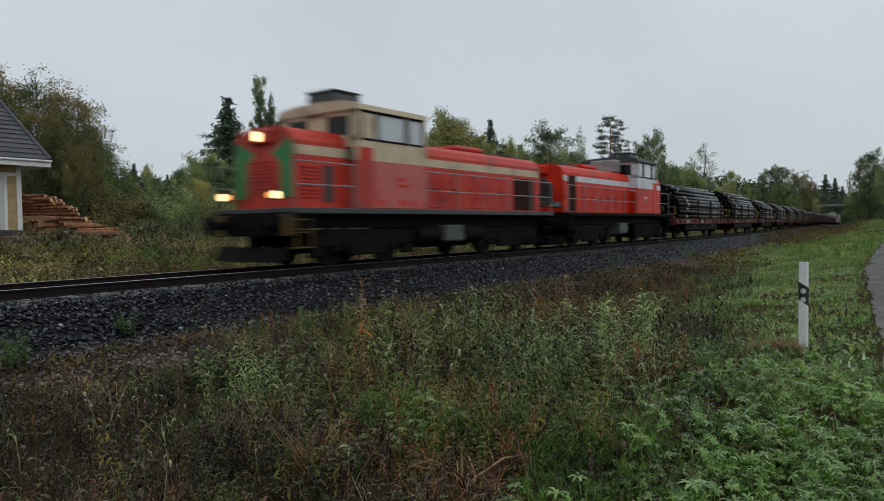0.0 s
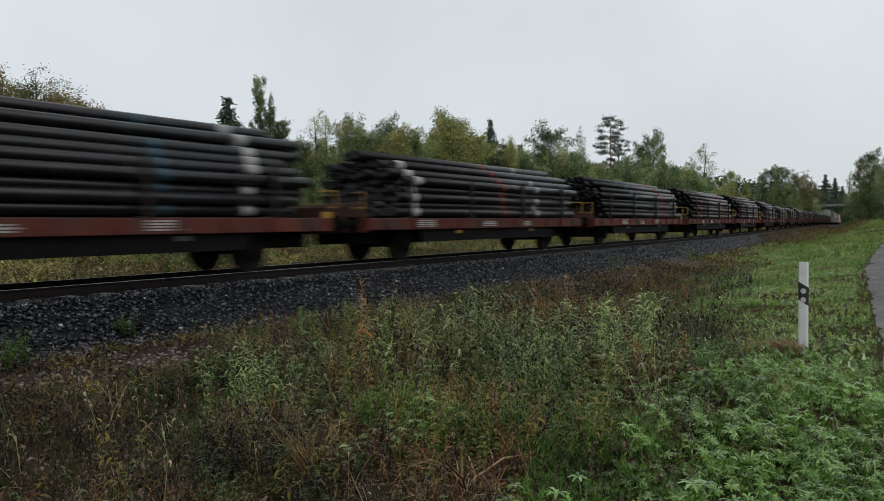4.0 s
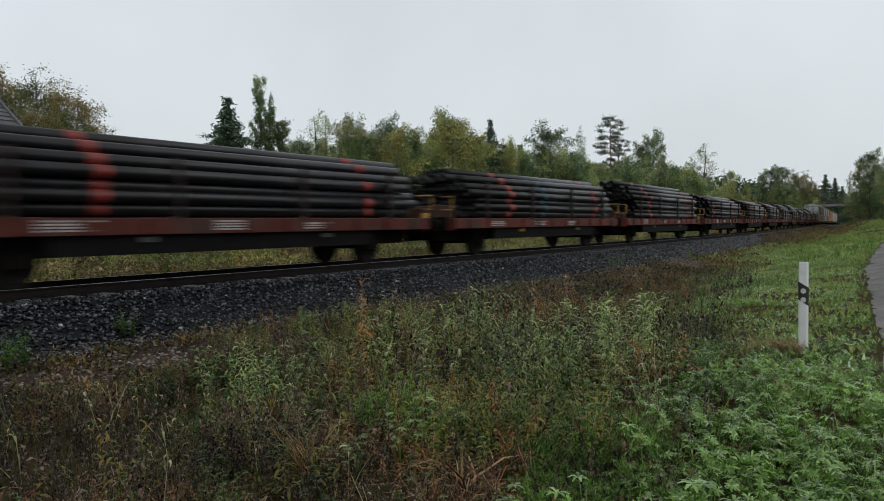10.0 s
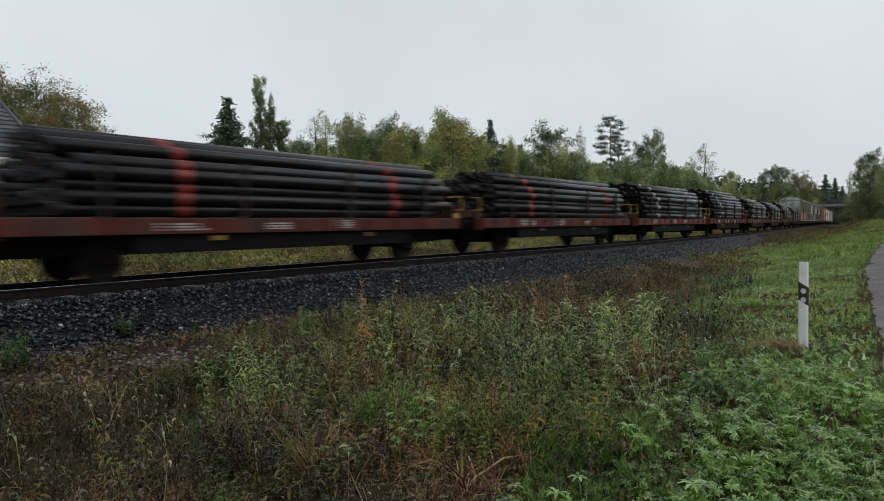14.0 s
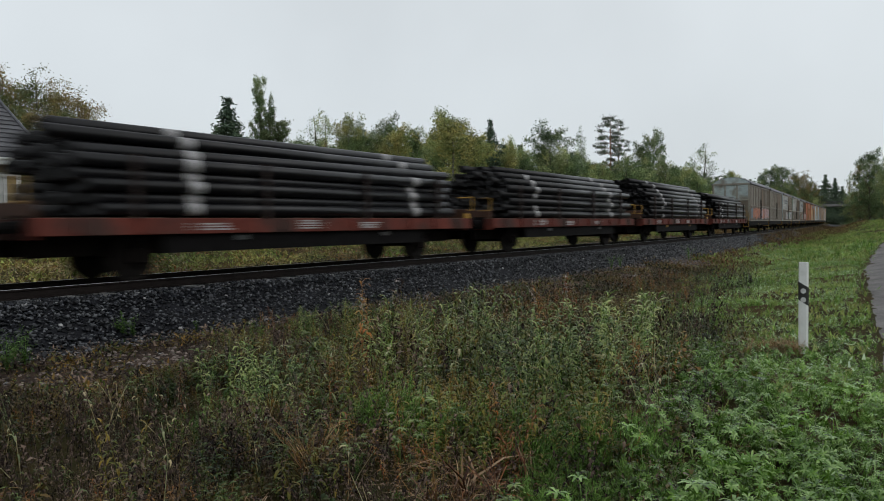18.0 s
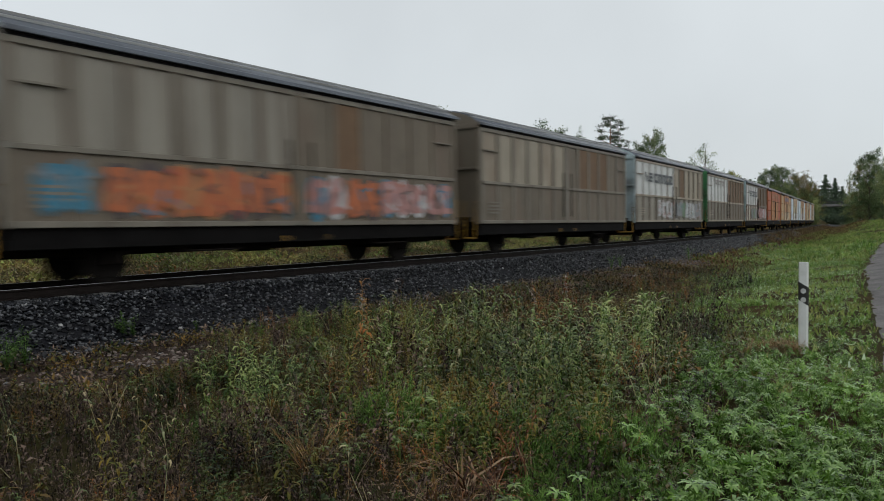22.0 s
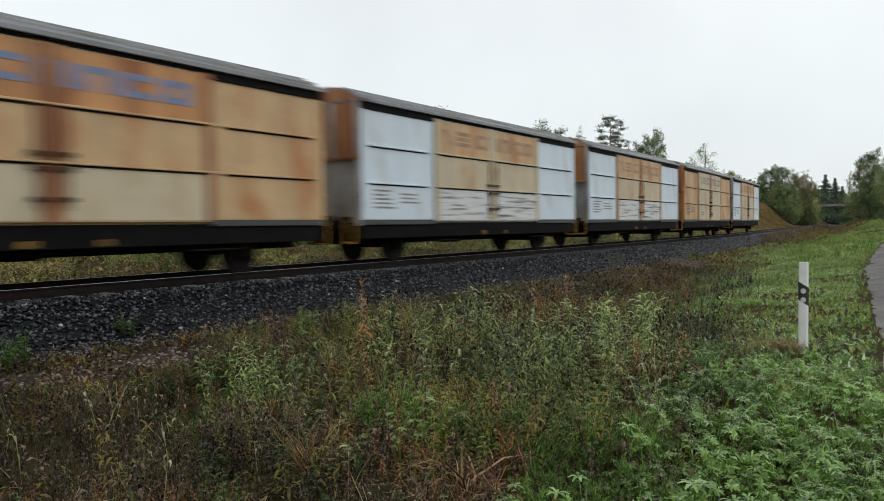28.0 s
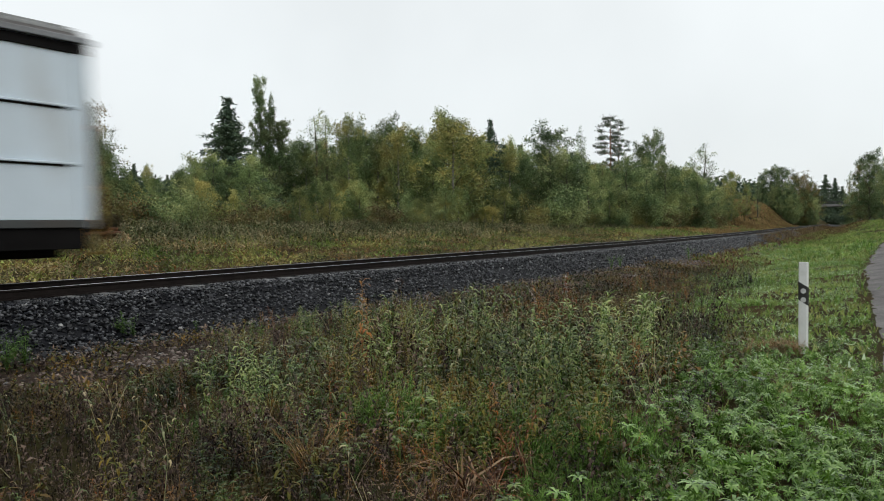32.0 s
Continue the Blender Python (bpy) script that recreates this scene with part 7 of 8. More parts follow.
# ---------------------------------------------------------------- trees and shrubs
M_BARK = mat("grey_brown_bark", (0.09, 0.075, 0.06), 0.9, var=0.3, scale=4, bump=0.6, bscale=20)
M_BIRCHBARK = mat("birch_bark", (0.26, 0.245, 0.22), 0.8, var=0.2, scale=3, bump=0.3, dirt=(0.05, 0.045, 0.04), dirt_amt=0.25, dscale=6, stretch=(1, 1, 3))
M_PINEBARK = mat("pine_bark", (0.20, 0.10, 0.055), 0.9, var=0.3, scale=4, bump=0.5, bscale=15)
# leaf and needle colours of the wood are lightened to paint in distance haze
M_BIRCH = leafy("birch_leaves", [(0.1156, 0.1742, 0.06587), (0.2449, 0.3023, 0.1172), (0.4338, 0.4092, 0.1465)], spec=0.2, scale=0.4, patch=0.8, through_light=0.28, mottle=0.3, mscale=0.25)
M_BIRCHY = leafy("yellowing_leaves", [(0.1189, 0.1729, 0.06534), (0.2561, 0.2917, 0.1016), (0.4282, 0.3775, 0.1271)], spec=0.2, scale=0.4, patch=0.8, through_light=0.28, mottle=0.3, mscale=0.25)
M_ALDER = leafy("alder_leaves", [(0.09696, 0.1492, 0.06151), (0.2113, 0.2851, 0.1168), (0.3512, 0.3868, 0.1597)], spec=0.2, scale=0.4, patch=0.8, through_light=0.28, mottle=0.3, mscale=0.25)
M_DARKLEAF = leafy("aspen_leaves", [(0.05919, 0.1005, 0.04052), (0.1242, 0.1835, 0.07432), (0.2225, 0.2666, 0.1181)], spec=0.2, scale=0.4, patch=0.75, through_light=0.28, mottle=0.3, mscale=0.25)
M_BUSH = leafy("willow_leaves", [(0.08773, 0.1064, 0.04013), (0.1609, 0.1822, 0.06904), (0.2644, 0.2323, 0.07524)], spec=0.2, scale=0.5, patch=0.75, through_light=0.28, mottle=0.3, mscale=0.25)
M_SPRUCE = leafy("spruce_needles", [(0.03906, 0.07416, 0.04488), (0.07308, 0.12, 0.06732), (0.1217, 0.1668, 0.08976)], rough=0.6, scale=0.3, through_light=0.08)
M_PINE = leafy("pine_needles", [(0.03881, 0.06384, 0.03696), (0.07056, 0.1042, 0.05544), (0.1058, 0.1344, 0.0702)], rough=0.6, scale=0.3, through_light=0.08)


M_OLDBIRCH = leafy("browning_birch_leaves", [(0.07696, 0.103, 0.03696), (0.1469, 0.1716, 0.0594), (0.2379, 0.2178, 0.0726), (0.2798, 0.1848, 0.0726)], spec=0.2, scale=0.4, patch=0.7)
M_RUSTBUSH = leafy("rust_tinged_leaves", [(0.09067, 0.07841, 0.03564), (0.1819, 0.136, 0.05702), (0.3022, 0.1716, 0.06415), (0.2113, 0.2284, 0.08554)], spec=0.2, scale=0.6, patch=0.7)


def leaf_cards(rs, centres, spread, size, per, flat=0.0, aspect=1.6):
    """Small pointed leaves (or tufts) scattered round centres; returns points and four-cornered faces."""
    n = len(centres) * per
    c = np.repeat(np.asarray(centres), per, 0) + rs.normal(0, 1, (n, 3)) * np.asarray(spread)
    d = rs.normal(0, 1, (n, 3))
    d[:, 2] *= (1 - flat)
    d /= np.linalg.norm(d, axis=1)[:, None]
    e = np.cross(d, rs.normal(0, 1, (n, 3)))
    e /= np.linalg.norm(e, axis=1)[:, None] + 1e-9
    s = size * rs.uniform(0.6, 1.4, (n, 1))
    v = np.stack([c - d * s * aspect / 2, c + e * s / 2, c + d * s * aspect / 2, c - e * s / 2], 1).reshape(-1, 3)
    return v, np.arange(n * 4).reshape(-1, 4)


def limb_geo(g, p, q, r0, r1, rg, n=5, seg=3, bend=0.05):
    """A bent tapering limb."""
    p, q = Vector(p), Vector(q)
    last, lr = p, r0
    for i in range(1, seg + 1):
        t = i / seg
        c = p.lerp(q, t) + Vector((rg.uniform(-1, 1), rg.uniform(-1, 1), rg.uniform(-0.5, 0.5))) * (q - p).length * bend * (1 if i < seg else 0)
        r = r0 + (r1 - r0) * t
        g.rod(last, c, lr, n, r, False)
        last, lr = c, r


def broadleaf(name, label, seed, h, w, leaf, bark, base=0.15, lobes=16, dens=40, size=0.16, slim=1.0):
    rg, rs = random.Random(seed), np.random.RandomState(seed)
    th = thing(name, label, "tree")
    g = Geo()
    r0 = h * 0.014 + 0.03
    tops = Vector((rg.uniform(-0.3, 0.3), rg.uniform(-0.3, 0.3), h * 0.93))
    limb_geo(g, (0, 0, -0.3), tops, r0 * 0.8, 0.015, rg, 7, 7, 0.012)
    part("trunk", g, bark, th, "", True)
    cent = []
    limbs = Geo()
    for i in range(lobes):
        t = base + (0.95 - base) * (i + rg.uniform(0, 0.8)) / lobes
        zc = h * t
        shape = (sin(pi * min(1, (t - base) / (1 - base) * 0.82 + 0.16))) ** slim
        rad = w / 2 * shape * rg.uniform(0.55, 1.1)
        a = i * 2.399 + rg.uniform(-0.5, 0.5)
        root = Vector((0, 0, -0.3)).lerp(tops, max(0.08, t - 0.10 * rg.uniform(0.6, 1.4)))
        tip = Vector((cos(a) * rad, sin(a) * rad, zc + rg.uniform(-0.02, 0.05) * h))
        limb_geo(limbs, root, tip, r0 * 0.35 * (1.1 - t), 0.008, rg, 4, 3)
        for k in range(9):
            u = rg.uniform(0.3, 1.06)
            b = root.lerp(tip, u)
            sp = 0.052 * w * (0.5 + shape)
            cent.append((b.x + rg.gauss(0, sp), b.y + rg.gauss(0, sp), b.z + rg.gauss(0, sp * 0.9)))
    part("branchwork", limbs, M_BARK, th)
    v, f = leaf_cards(rs, cent, (0.030 * w + 0.05,) * 3, size, dens)
    part("crown", np_mesh("crown", v, f, leaf), None, th)
    return th


def conifer(name, label, seed, h, w, leaf, bark, base=0.06, ragged=0.25):
    """A spruce: whorls of drooping boughs that shorten to a point."""
    rg, rs = random.Random(seed), np.random.RandomState(seed)
    th = thing(name, label, "tree")
    g = Geo()
    r0 = h * 0.013 + 0.03
    limb_geo(g, (0, 0, -0.3), (rg.uniform(-0.15, 0.15), 0, h), r0, 0.012, rg, 7, 6)
    part("trunk", g, bark, th, "", True)
    limbs, cent = Geo(), []
    levels = int(h * 3.4)
    for i in range(levels):
        t = base + (1 - base) * (i + rg.uniform(0, 0.6)) / levels
        z = h * t
        r = w / 2 * (1 - (t - base) / (1 - base)) ** 1.0 * rg.uniform(1 - ragged, 1 + ragged)
        n = 4
        for k in range(n):
            a = 2 * pi * k / n + i * 0.9 + rg.uniform(-0.4, 0.4)
            rr = r * rg.uniform(1 - 1.6 * ragged, 1 + 0.8 * ragged) + 0.05
            tip = Vector((cos(a) * rr, sin(a) * rr, z - 0.18 * rr))
            limb_geo(limbs, (0, 0, z), tip, 0.02, 0.006, rg, 3, 2)
            m = max(2, int(rr * 8))
            for j in range(m):
                b = Vector((0, 0, z)).lerp(tip, (j + 0.7) / m)
                cent.append((b.x, b.y, b.z - 0.03))
    part("branchwork", limbs, bark, th)
    v, f = leaf_cards(rs, cent, (0.15, 0.15, 0.11), 0.10, 12, 0.2, 2.4)
    part("crown", np_mesh("crown", v, f, leaf), None, th)
    return th


def pine(name, label, seed, h, w, leaf, bark, base=0.45):
    """A pine: a bare trunk, level boughs in open tiers, each ending in flat pads of needles."""
    rg, rs = random.Random(seed), np.random.RandomState(seed)
    th = thing(name, label, "tree")
    g = Geo()
    top = (rg.uniform(-0.3, 0.3), rg.uniform(-0.3, 0.3), h * 0.985)
    limb_geo(g, (0, 0, -0.3), top, h * 0.011, 0.03, rg, 7, 8, 0.01)
    part("trunk", g, bark, th, "", True)
    limbs, cent = Geo(), []
    tiers = 11
    for i in range(tiers):
        t = i / (tiers - 1)
        z = h * (base + (0.975 - base) * t)
        reach = w / 2 * float(np.interp(t, (0, 0.25, 0.6, 0.85, 1.0), (0.75, 0.7, 1.0, 0.85, 0.35)))
        for k in range(rg.choice((2, 3, 3) if t < 0.4 else (4, 5))):
            a, r = rg.uniform(0, 6.28), reach * rg.uniform(0.55, 1.1)
            root = Vector((top[0] * t, top[1] * t, z - 0.12 * r))
            tip = Vector((cos(a) * r, sin(a) * r, z + rg.uniform(-0.45, 0.4)))
            limb_geo(limbs, root, tip, 0.045 * (1.2 - t), 0.012, rg, 4, 3, 0.06)
            for j in range(5):
                b = root.lerp(tip, rg.uniform(0.55, 1.05))
                cent.append((b.x + rg.gauss(0, 0.16), b.y + rg.gauss(0, 0.16), b.z + 0.05 + rg.gauss(0, 0.05)))
    part("branchwork", limbs, bark, th)
    v, f = leaf_cards(rs, cent, (0.21, 0.21, 0.10), 0.075, 26, 0.4, 2.4)
    part("crown", np_mesh("crown", v, f, leaf), None, th)
    return th


def shrub(name, label, seed, h, w, leaf, dens=34, size=0.085):
    rg, rs = random.Random(seed), np.random.RandomState(seed)
    th = thing(name, label, "shrub")
    g, cent = Geo(), []
    for i in range(16):
        a, r = rg.uniform(0, 2 * pi), w / 2 * rg.uniform(0.15, 1.0)
        tip = Vector((cos(a) * r, sin(a) * r, h * rg.uniform(0.45, 1.0) * (1 - 0.35 * (2 * r / w) ** 2)))
        limb_geo(g, (cos(a) * 0.1, sin(a) * 0.1, -0.15), tip, 0.022, 0.006, rg, 4, 3)
        for k in range(8):
            b = Vector((cos(a) * r * 0.4, sin(a) * r * 0.4, 0.1)).lerp(tip, rg.uniform(0.1, 1.05))
            cent.append((b.x + rg.gauss(0, 0.12 * w), b.y + rg.gauss(0, 0.12 * w), max(0.1, b.z + rg.gauss(0, 0.05 * h))))
    part("stem", g, M_BARK, th)
    v, f = leaf_cards(rs, cent, (0.07 * w, 0.07 * w, 0.08 * h), size, dens)
    v[:, 2] = np.maximum(v[:, 2], 0.0)
    part("foliage", np_mesh("foliage", v, f, leaf), None, th)
    return th


def on_view(px, depth):
    """Plan position straight ahead: px is the tangent to the right of the axis, depth metres along it."""
    r = px * depth
    return (depth * cos(TRACK_TURN) + r * sin(TRACK_TURN), depth * sin(TRACK_TURN) - r * cos(TRACK_TURN))


PROTO = {
    "birch": broadleaf("birch_tree", "slender birch with green and yellowing leaves", 11, 10, 4.2, M_BIRCH, M_BIRCHBARK, 0.10, 28, 50, 0.085),
    "yellow": broadleaf("birch_tree", "bushy birch turning yellow", 12, 9, 5.0, M_BIRCHY, M_BIRCHBARK, 0.05, 28, 50, 0.088),
    "alder": broadleaf("alder_tree", "dense dark green alder", 13, 8, 5.0, M_ALDER, M_BARK, 0.04, 28, 50, 0.088),
    "old_birch": broadleaf("birch_tree", "full-grown birch with dull green and browning leaves", 41, 12, 5.6, M_OLDBIRCH, M_BARK, 0.06, 44, 54, 0.075),
    "thin": broadleaf("aspen_tree", "thin open-crowned tree with sparse leaves", 14, 11, 3.6, M_ALDER, M_BARK, 0.22, 22, 20, 0.07),
    "round": broadleaf("maple_tree", "full dark green maple with an uneven crown", 33, 11, 5.2, M_DARKLEAF, M_BARK, 0.12, 34, 46, 0.095, 0.7),
    "ragged": broadleaf("aspen_tree", "tall uneven dark green aspen", 31, 12, 3.2, M_DARKLEAF, M_BARK, 0.10, 34, 46, 0.09, 0.5),
    "spruce": conifer("spruce_tree", "pointed dark green spruce in the wood", 15, 11, 8.4, M_SPRUCE, M_BARK, 0.06, 0.36),
    "pine": pine("pine_tree", "tall pine with a bare trunk and open tiers of boughs", 17, 14, 4.6, M_PINE, M_PINEBARK, 0.48),
    "shrub": shrub("willow_shrub", "grey-green willow shrub at the wood's edge", 18, 2.6, 3.4, M_BUSH),
    "rust": shrub("bramble_shrub", "brown and rust-tinged shrub at the wood's edge", 20, 2.4, 3.0, M_RUSTBUSH),
    "bush": shrub("alder_shrub", "leafy dark green alder shrub", 19, 3.6, 3.6, M_ALDER),
}


def crown_height(th):
    """The height that all but the last few leaves stay under."""
    ob = [o for o in th.children if o.name.split(".")[0] in ("crown", "foliage")][0]
    co = np.empty(len(ob.data.vertices) * 3, np.float32)
    ob.data.vertices.foreach_get("co", co)
    return float(np.percentile(co[2::3], 99.7))


PROTO_H = {k: crown_height(q) for k, q in PROTO.items()}
used = set()


def plant(kind, px, depth, height, spin=0.0, wide=1.0):
    x, y = on_view((px - 784) / 1218.0, depth)
    k = height / PROTO_H[kind]
    m = Matrix.Translation((x, y, ground_z(x, y) - 0.05)) @ Matrix.Rotation(spin, 4, "Z") @ Matrix.Diagonal((k * wide, k * wide, k, 1))
    th = copy_thing(PROTO[kind], m) if kind in used else PROTO[kind]
    used.add(kind)
    th.matrix_basis = m
    return th


def top_height(py, px, depth):
    """Height over the ground there that brings a top to row py in the camera's view."""
    x, y = on_view((px - 784) / 1218.0, depth)
    rise = (406.1 - 0.0126 * (px - 784) - py) / 1218.0
    return EYE[2] + rise * depth - ground_z(x, y)


# the trees that stand out, fitted to the camera's view by column, depth and top row, then the filling of the wood's
# edge
STAND = [("old_birch", 15, 44, 120), ("old_birch", 68, 43, 128), ("old_birch", 112, 45, 146), ("old_birch", 150, 43, 160), ("old_birch", 100, 40, 190), ("old_birch", 152, 39, 215), ("old_birch", 60, 40, 180), ("alder", 190, 40, 262), ("old_birch", 172, 42, 214), ("thin", 200, 48, 278),
         ("spruce", 409, 58, 180, 1.25), ("ragged", 469, 60, 140, 0.55), ("ragged", 478, 59.5, 190, 0.8), ("ragged", 497, 60, 214, 1.15), ("alder", 446, 52, 270), ("alder", 352, 50, 274), ("alder", 380, 52, 270), ("alder", 318, 50, 296),
         ("thin", 566, 64, 197, 1.2), ("thin", 583, 66, 205), ("birch", 545, 62, 250), ("yellow", 620, 60, 206, 0.75), ("round", 652, 66, 222, 0.7), ("round", 690, 66, 208, 0.95), ("thin", 640, 66, 214, 0.8), ("yellow", 708, 60, 222, 0.85), ("birch", 742, 70, 228, 0.9),
         ("yellow", 806, 62, 204, 1.25), ("birch", 786, 70, 197, 0.9), ("spruce", 872, 74, 218, 0.9), ("yellow", 846, 66, 240), ("birch", 905, 74, 256), ("round", 930, 78, 266, 0.8),
         ("round", 976, 76, 220, 1.15), ("alder", 1006, 74, 264), ("thin", 1032, 84, 226, 0.6), ("pine", 1082, 92, 206, 0.95), ("pine", 1099, 93, 213, 0.7), ("alder", 1110, 84, 276), ("alder", 1146, 90, 272), ("alder", 1072, 82, 290), ("birch", 830, 66, 236), ("birch", 672, 62, 238), ("alder", 770, 66, 244), ("alder", 1045, 78, 292), ("alder", 1180, 86, 284),
         ("round", 1160, 96, 230, 0.75), ("round", 1138, 96, 254, 0.8), ("alder", 1200, 96, 290),
         ("thin", 1230, 110, 278), ("thin", 1249, 112, 256, 1.35), ("alder", 1218, 104, 292), ("yellow", 1297, 120, 302, 0.8), ("birch", 1325, 130, 326), ("alder", 1275, 116, 330), ("thin", 1345, 134, 316),
         ("round", 1352, 182, 308, 1.1), ("round", 1368, 178, 295, 1.2), ("round", 1386, 185, 293, 1.2), ("old_birch", 1408, 188, 302), ("old_birch", 1424, 192, 304), ("old_birch", 1438, 196, 316), ("alder", 1380, 176, 330), ("alder", 1405, 180, 330), ("old_birch", 1430, 184, 340), ("alder", 1400, 178, 348), ("alder", 1428, 184, 352), ("alder", 1440, 188, 345),
         ("spruce", 1464, 330, 312), ("spruce", 1481, 340, 318), ("spruce", 1494, 335, 332),
         ("round", 1543, 150, 266, 1.05), ("old_birch", 1525, 158, 284, 0.8), ("thin", 1507, 170, 304, 0.7), ("old_birch", 1556, 155, 284, 0.9), ("yellow", 1572, 145, 292, 0.8), ("round", 1535, 160, 320, 1.2), ("alder", 1512, 168, 338, 0.9), ("round", 1566, 142, 300), ("birch", 1592, 130, 280)]
for i, (kind, px, depth, py, *wide) in enumerate(STAND):
    plant(kind, px, depth, top_height(py, px, depth), i * 1.7, wide[0] if wide else (1.1 if kind in ("birch", "yellow", "alder", "old_birch") else 1.0))
rg = random.Random(5)
for i in range(58):                      # undergrowth at the edge of the wood
    px = 190 + i * 19.0 + rg.uniform(-8, 8)
    u = (px - 190) / 1180
    depth = 40 + 62 * u * u + rg.uniform(-2, 4)
    kind = rg.choice(("shrub", "bush", "rust", "bush", "alder", "yellow", "birch", "rust"))
    py = 350 - 6 * u + rg.uniform(-36, 22) + (24 if kind in ("shrub", "rust") else 0)
    plant(kind, px, depth, max(1.2, top_height(py, px, depth)), rg.uniform(0, 6), 1.15)
for i in range(64):                      # the wood behind
    px = 210 + i * 17 + rg.uniform(-9, 9)
    u = (px - 190) / 1180
    depth = 58 + 62 * u * u + rg.uniform(0, 14)
    kind = rg.choice(("alder", "birch", "yellow", "alder", "spruce", "round"))
    py = np.interp(px, [190, 300, 380, 540, 800, 1000, 1200, 1330], [300, 296, 276, 246, 234, 266, 294, 338]) + rg.uniform(-6, 26)
    plant(kind, px, depth, max(2.0, top_height(py, px, depth)), rg.uniform(0, 6))


# ---------------------------------------------------------------- the yellow wooden house beyond the line
M_YWOOD = mat("yellow_weatherboard", (0.42, 0.31, 0.15), 0.7, var=0.12, scale=2, bump=0.1, dirt=(0.25, 0.18, 0.10), dirt_amt=0.15, rnd=0.08)
M_TRIM = mat("white_trim_paint", (0.70, 0.71, 0.70), 0.6, var=0.08, scale=3, bump=0.04, dirt=(0.45, 0.44, 0.41), dirt_amt=0.12)
M_DOORP = mat("pale_grey_door", (0.55, 0.56, 0.55), 0.6, var=0.1, scale=2, bump=0.04)
M_TILE = mat("dark_roof_tile", (0.055, 0.055, 0.062), 0.6, var=0.3, scale=5, bump=0.3, rnd=0.25)
M_STONEB = mat("granite_plinth", (0.05, 0.05, 0.047), 0.8, var=0.3, scale=3, bump=0.4)


def wooden_house():
    X1, Y0 = 11.4, 27.8                   # the corner that shows
    base = 1.10
    th = thing("wooden_house", "yellow wooden house with white trim and dark tiled hip roof", "house", m=pose(X1, Y0, base))
    LX, LY, H = 9.0, 7.0, 2.62
    part("plinth", Geo().box(-LX, 0, 0, LY, -0.75, 0.0, 0.03), M_STONEB, th, "grey stone plinth")
    part("step", Geo().box(-2.6, 0.12, -1.0, -0.02, -0.75, -0.22, 0.03), M_PLANK, th, "dark wooden landing before the door")
    wall = part("wall", Geo().box(-LX + 0.04, -0.04, 0.06, LY, 0.0, H), M_YWOOD, th)
    for i in range(18):                   # boards, front
        z = i * H / 18
        part("board", Geo().box(-LX + 0.1, -0.12, 0.03, 0.062, z + 0.004, z + H / 18 - 0.004, 0.004), M_YWOOD, wall)
        part("board", Geo().box(-0.042, -0.012, 0.1, LY, z + 0.004, z + H / 18 - 0.004, 0.004), M_YWOOD, wall)
    part("corner_board", Geo().box(-0.17, 0.0, 0.0, 0.16, 0.0, H, 0.006), M_TRIM, th, "white corner board")
    part("frieze_board", Geo().box(-LX, -0.17, 0.005, 0.03, H - 0.62, H - 0.50, 0.004), M_TRIM, th)
    for x in (-0.62, -1.72):
        part("door_trim", Geo().box(x, x + 0.13, -0.005, 0.03, 0.0, H - 0.62, 0.005), M_TRIM, th)
    d = part("door", Geo().box(-1.59, -0.63, -0.002, 0.028, 0.02, 2.0, 0.005), M_DOORP, th, "pale grey panelled door")
    for z0, z1 in ((0.15, 0.75), (0.85, 1.35), (1.45, 1.9)):
        part("door_panel", Geo().box(-1.47, -0.75, -0.014, -0.003, z0, z1, 0.004), M_DOORP, d)
    part("door_handle", Geo().rod((-0.72, -0.03, 1.0), (-0.82, -0.03, 1.0), 0.012, 8), M_GREY, d)
    w = part("window_frame", Geo().box(-3.6, -2.5, -0.005, 0.03, 0.8, 1.95, 0.005), M_TRIM, th)
    part("window_pane", Geo().box(-3.5, -2.6, -0.012, -0.006, 0.9, 1.85), M_GLASS, w)
    # hip roof
    o, zr, ze = 0.75, 5.33, H - 0.02
    x0, x1, y0, y1 = -LX - o, 0.70, -o, LY + o
    ym = (y0 + y1) / 2
    hip = 0.05
    v = [(x0, y0, ze), (x1, y0, ze), (x1, y1, ze), (x0, y1, ze), (x0 + hip, ym, zr), (x1 - hip, ym, zr)]
    v2 = [(a, b, c - 0.12) for a, b, c in v]
    roof = part("roof", Geo().add(v + v2, [(0, 1, 5, 4), (1, 2, 5), (2, 3, 4, 5), (3, 0, 4), (6, 10, 11, 7), (7, 11, 8), (8, 11, 10, 9), (9, 10, 6),
                                          (0, 6, 7, 1), (1, 7, 8, 2), (2, 8, 9, 3), (3, 9, 6, 0)]), M_TILE, th, "dark grey tiled hip roof")
    rows = 13
    for k in range(rows):                 # courses of tiles on the two slopes that show
        t0, t1 = k / rows, (k + 1) / rows + 0.012
        for side in (0, 1):
            if side == 0:
                a0, b0, a1, b1 = Vector(v[0]).lerp(Vector(v[4]), t0), Vector(v[1]).lerp(Vector(v[5]), t0), Vector(v[0]).lerp(Vector(v[4]), t1), Vector(v[1]).lerp(Vector(v[5]), t1)
                n = Vector((0, -0.42, 0.9))
            else:
                a0, b0, a1, b1 = Vector(v[1]).lerp(Vector(v[5]), t0), Vector(v[2]).lerp(Vector(v[5]), t0), Vector(v[1]).lerp(Vector(v[5]), t1), Vector(v[2]).lerp(Vector(v[5]), t1)
                n = Vector((0.5, 0, 0.86))
            lo, hi = n * 0.055, n * 0.012
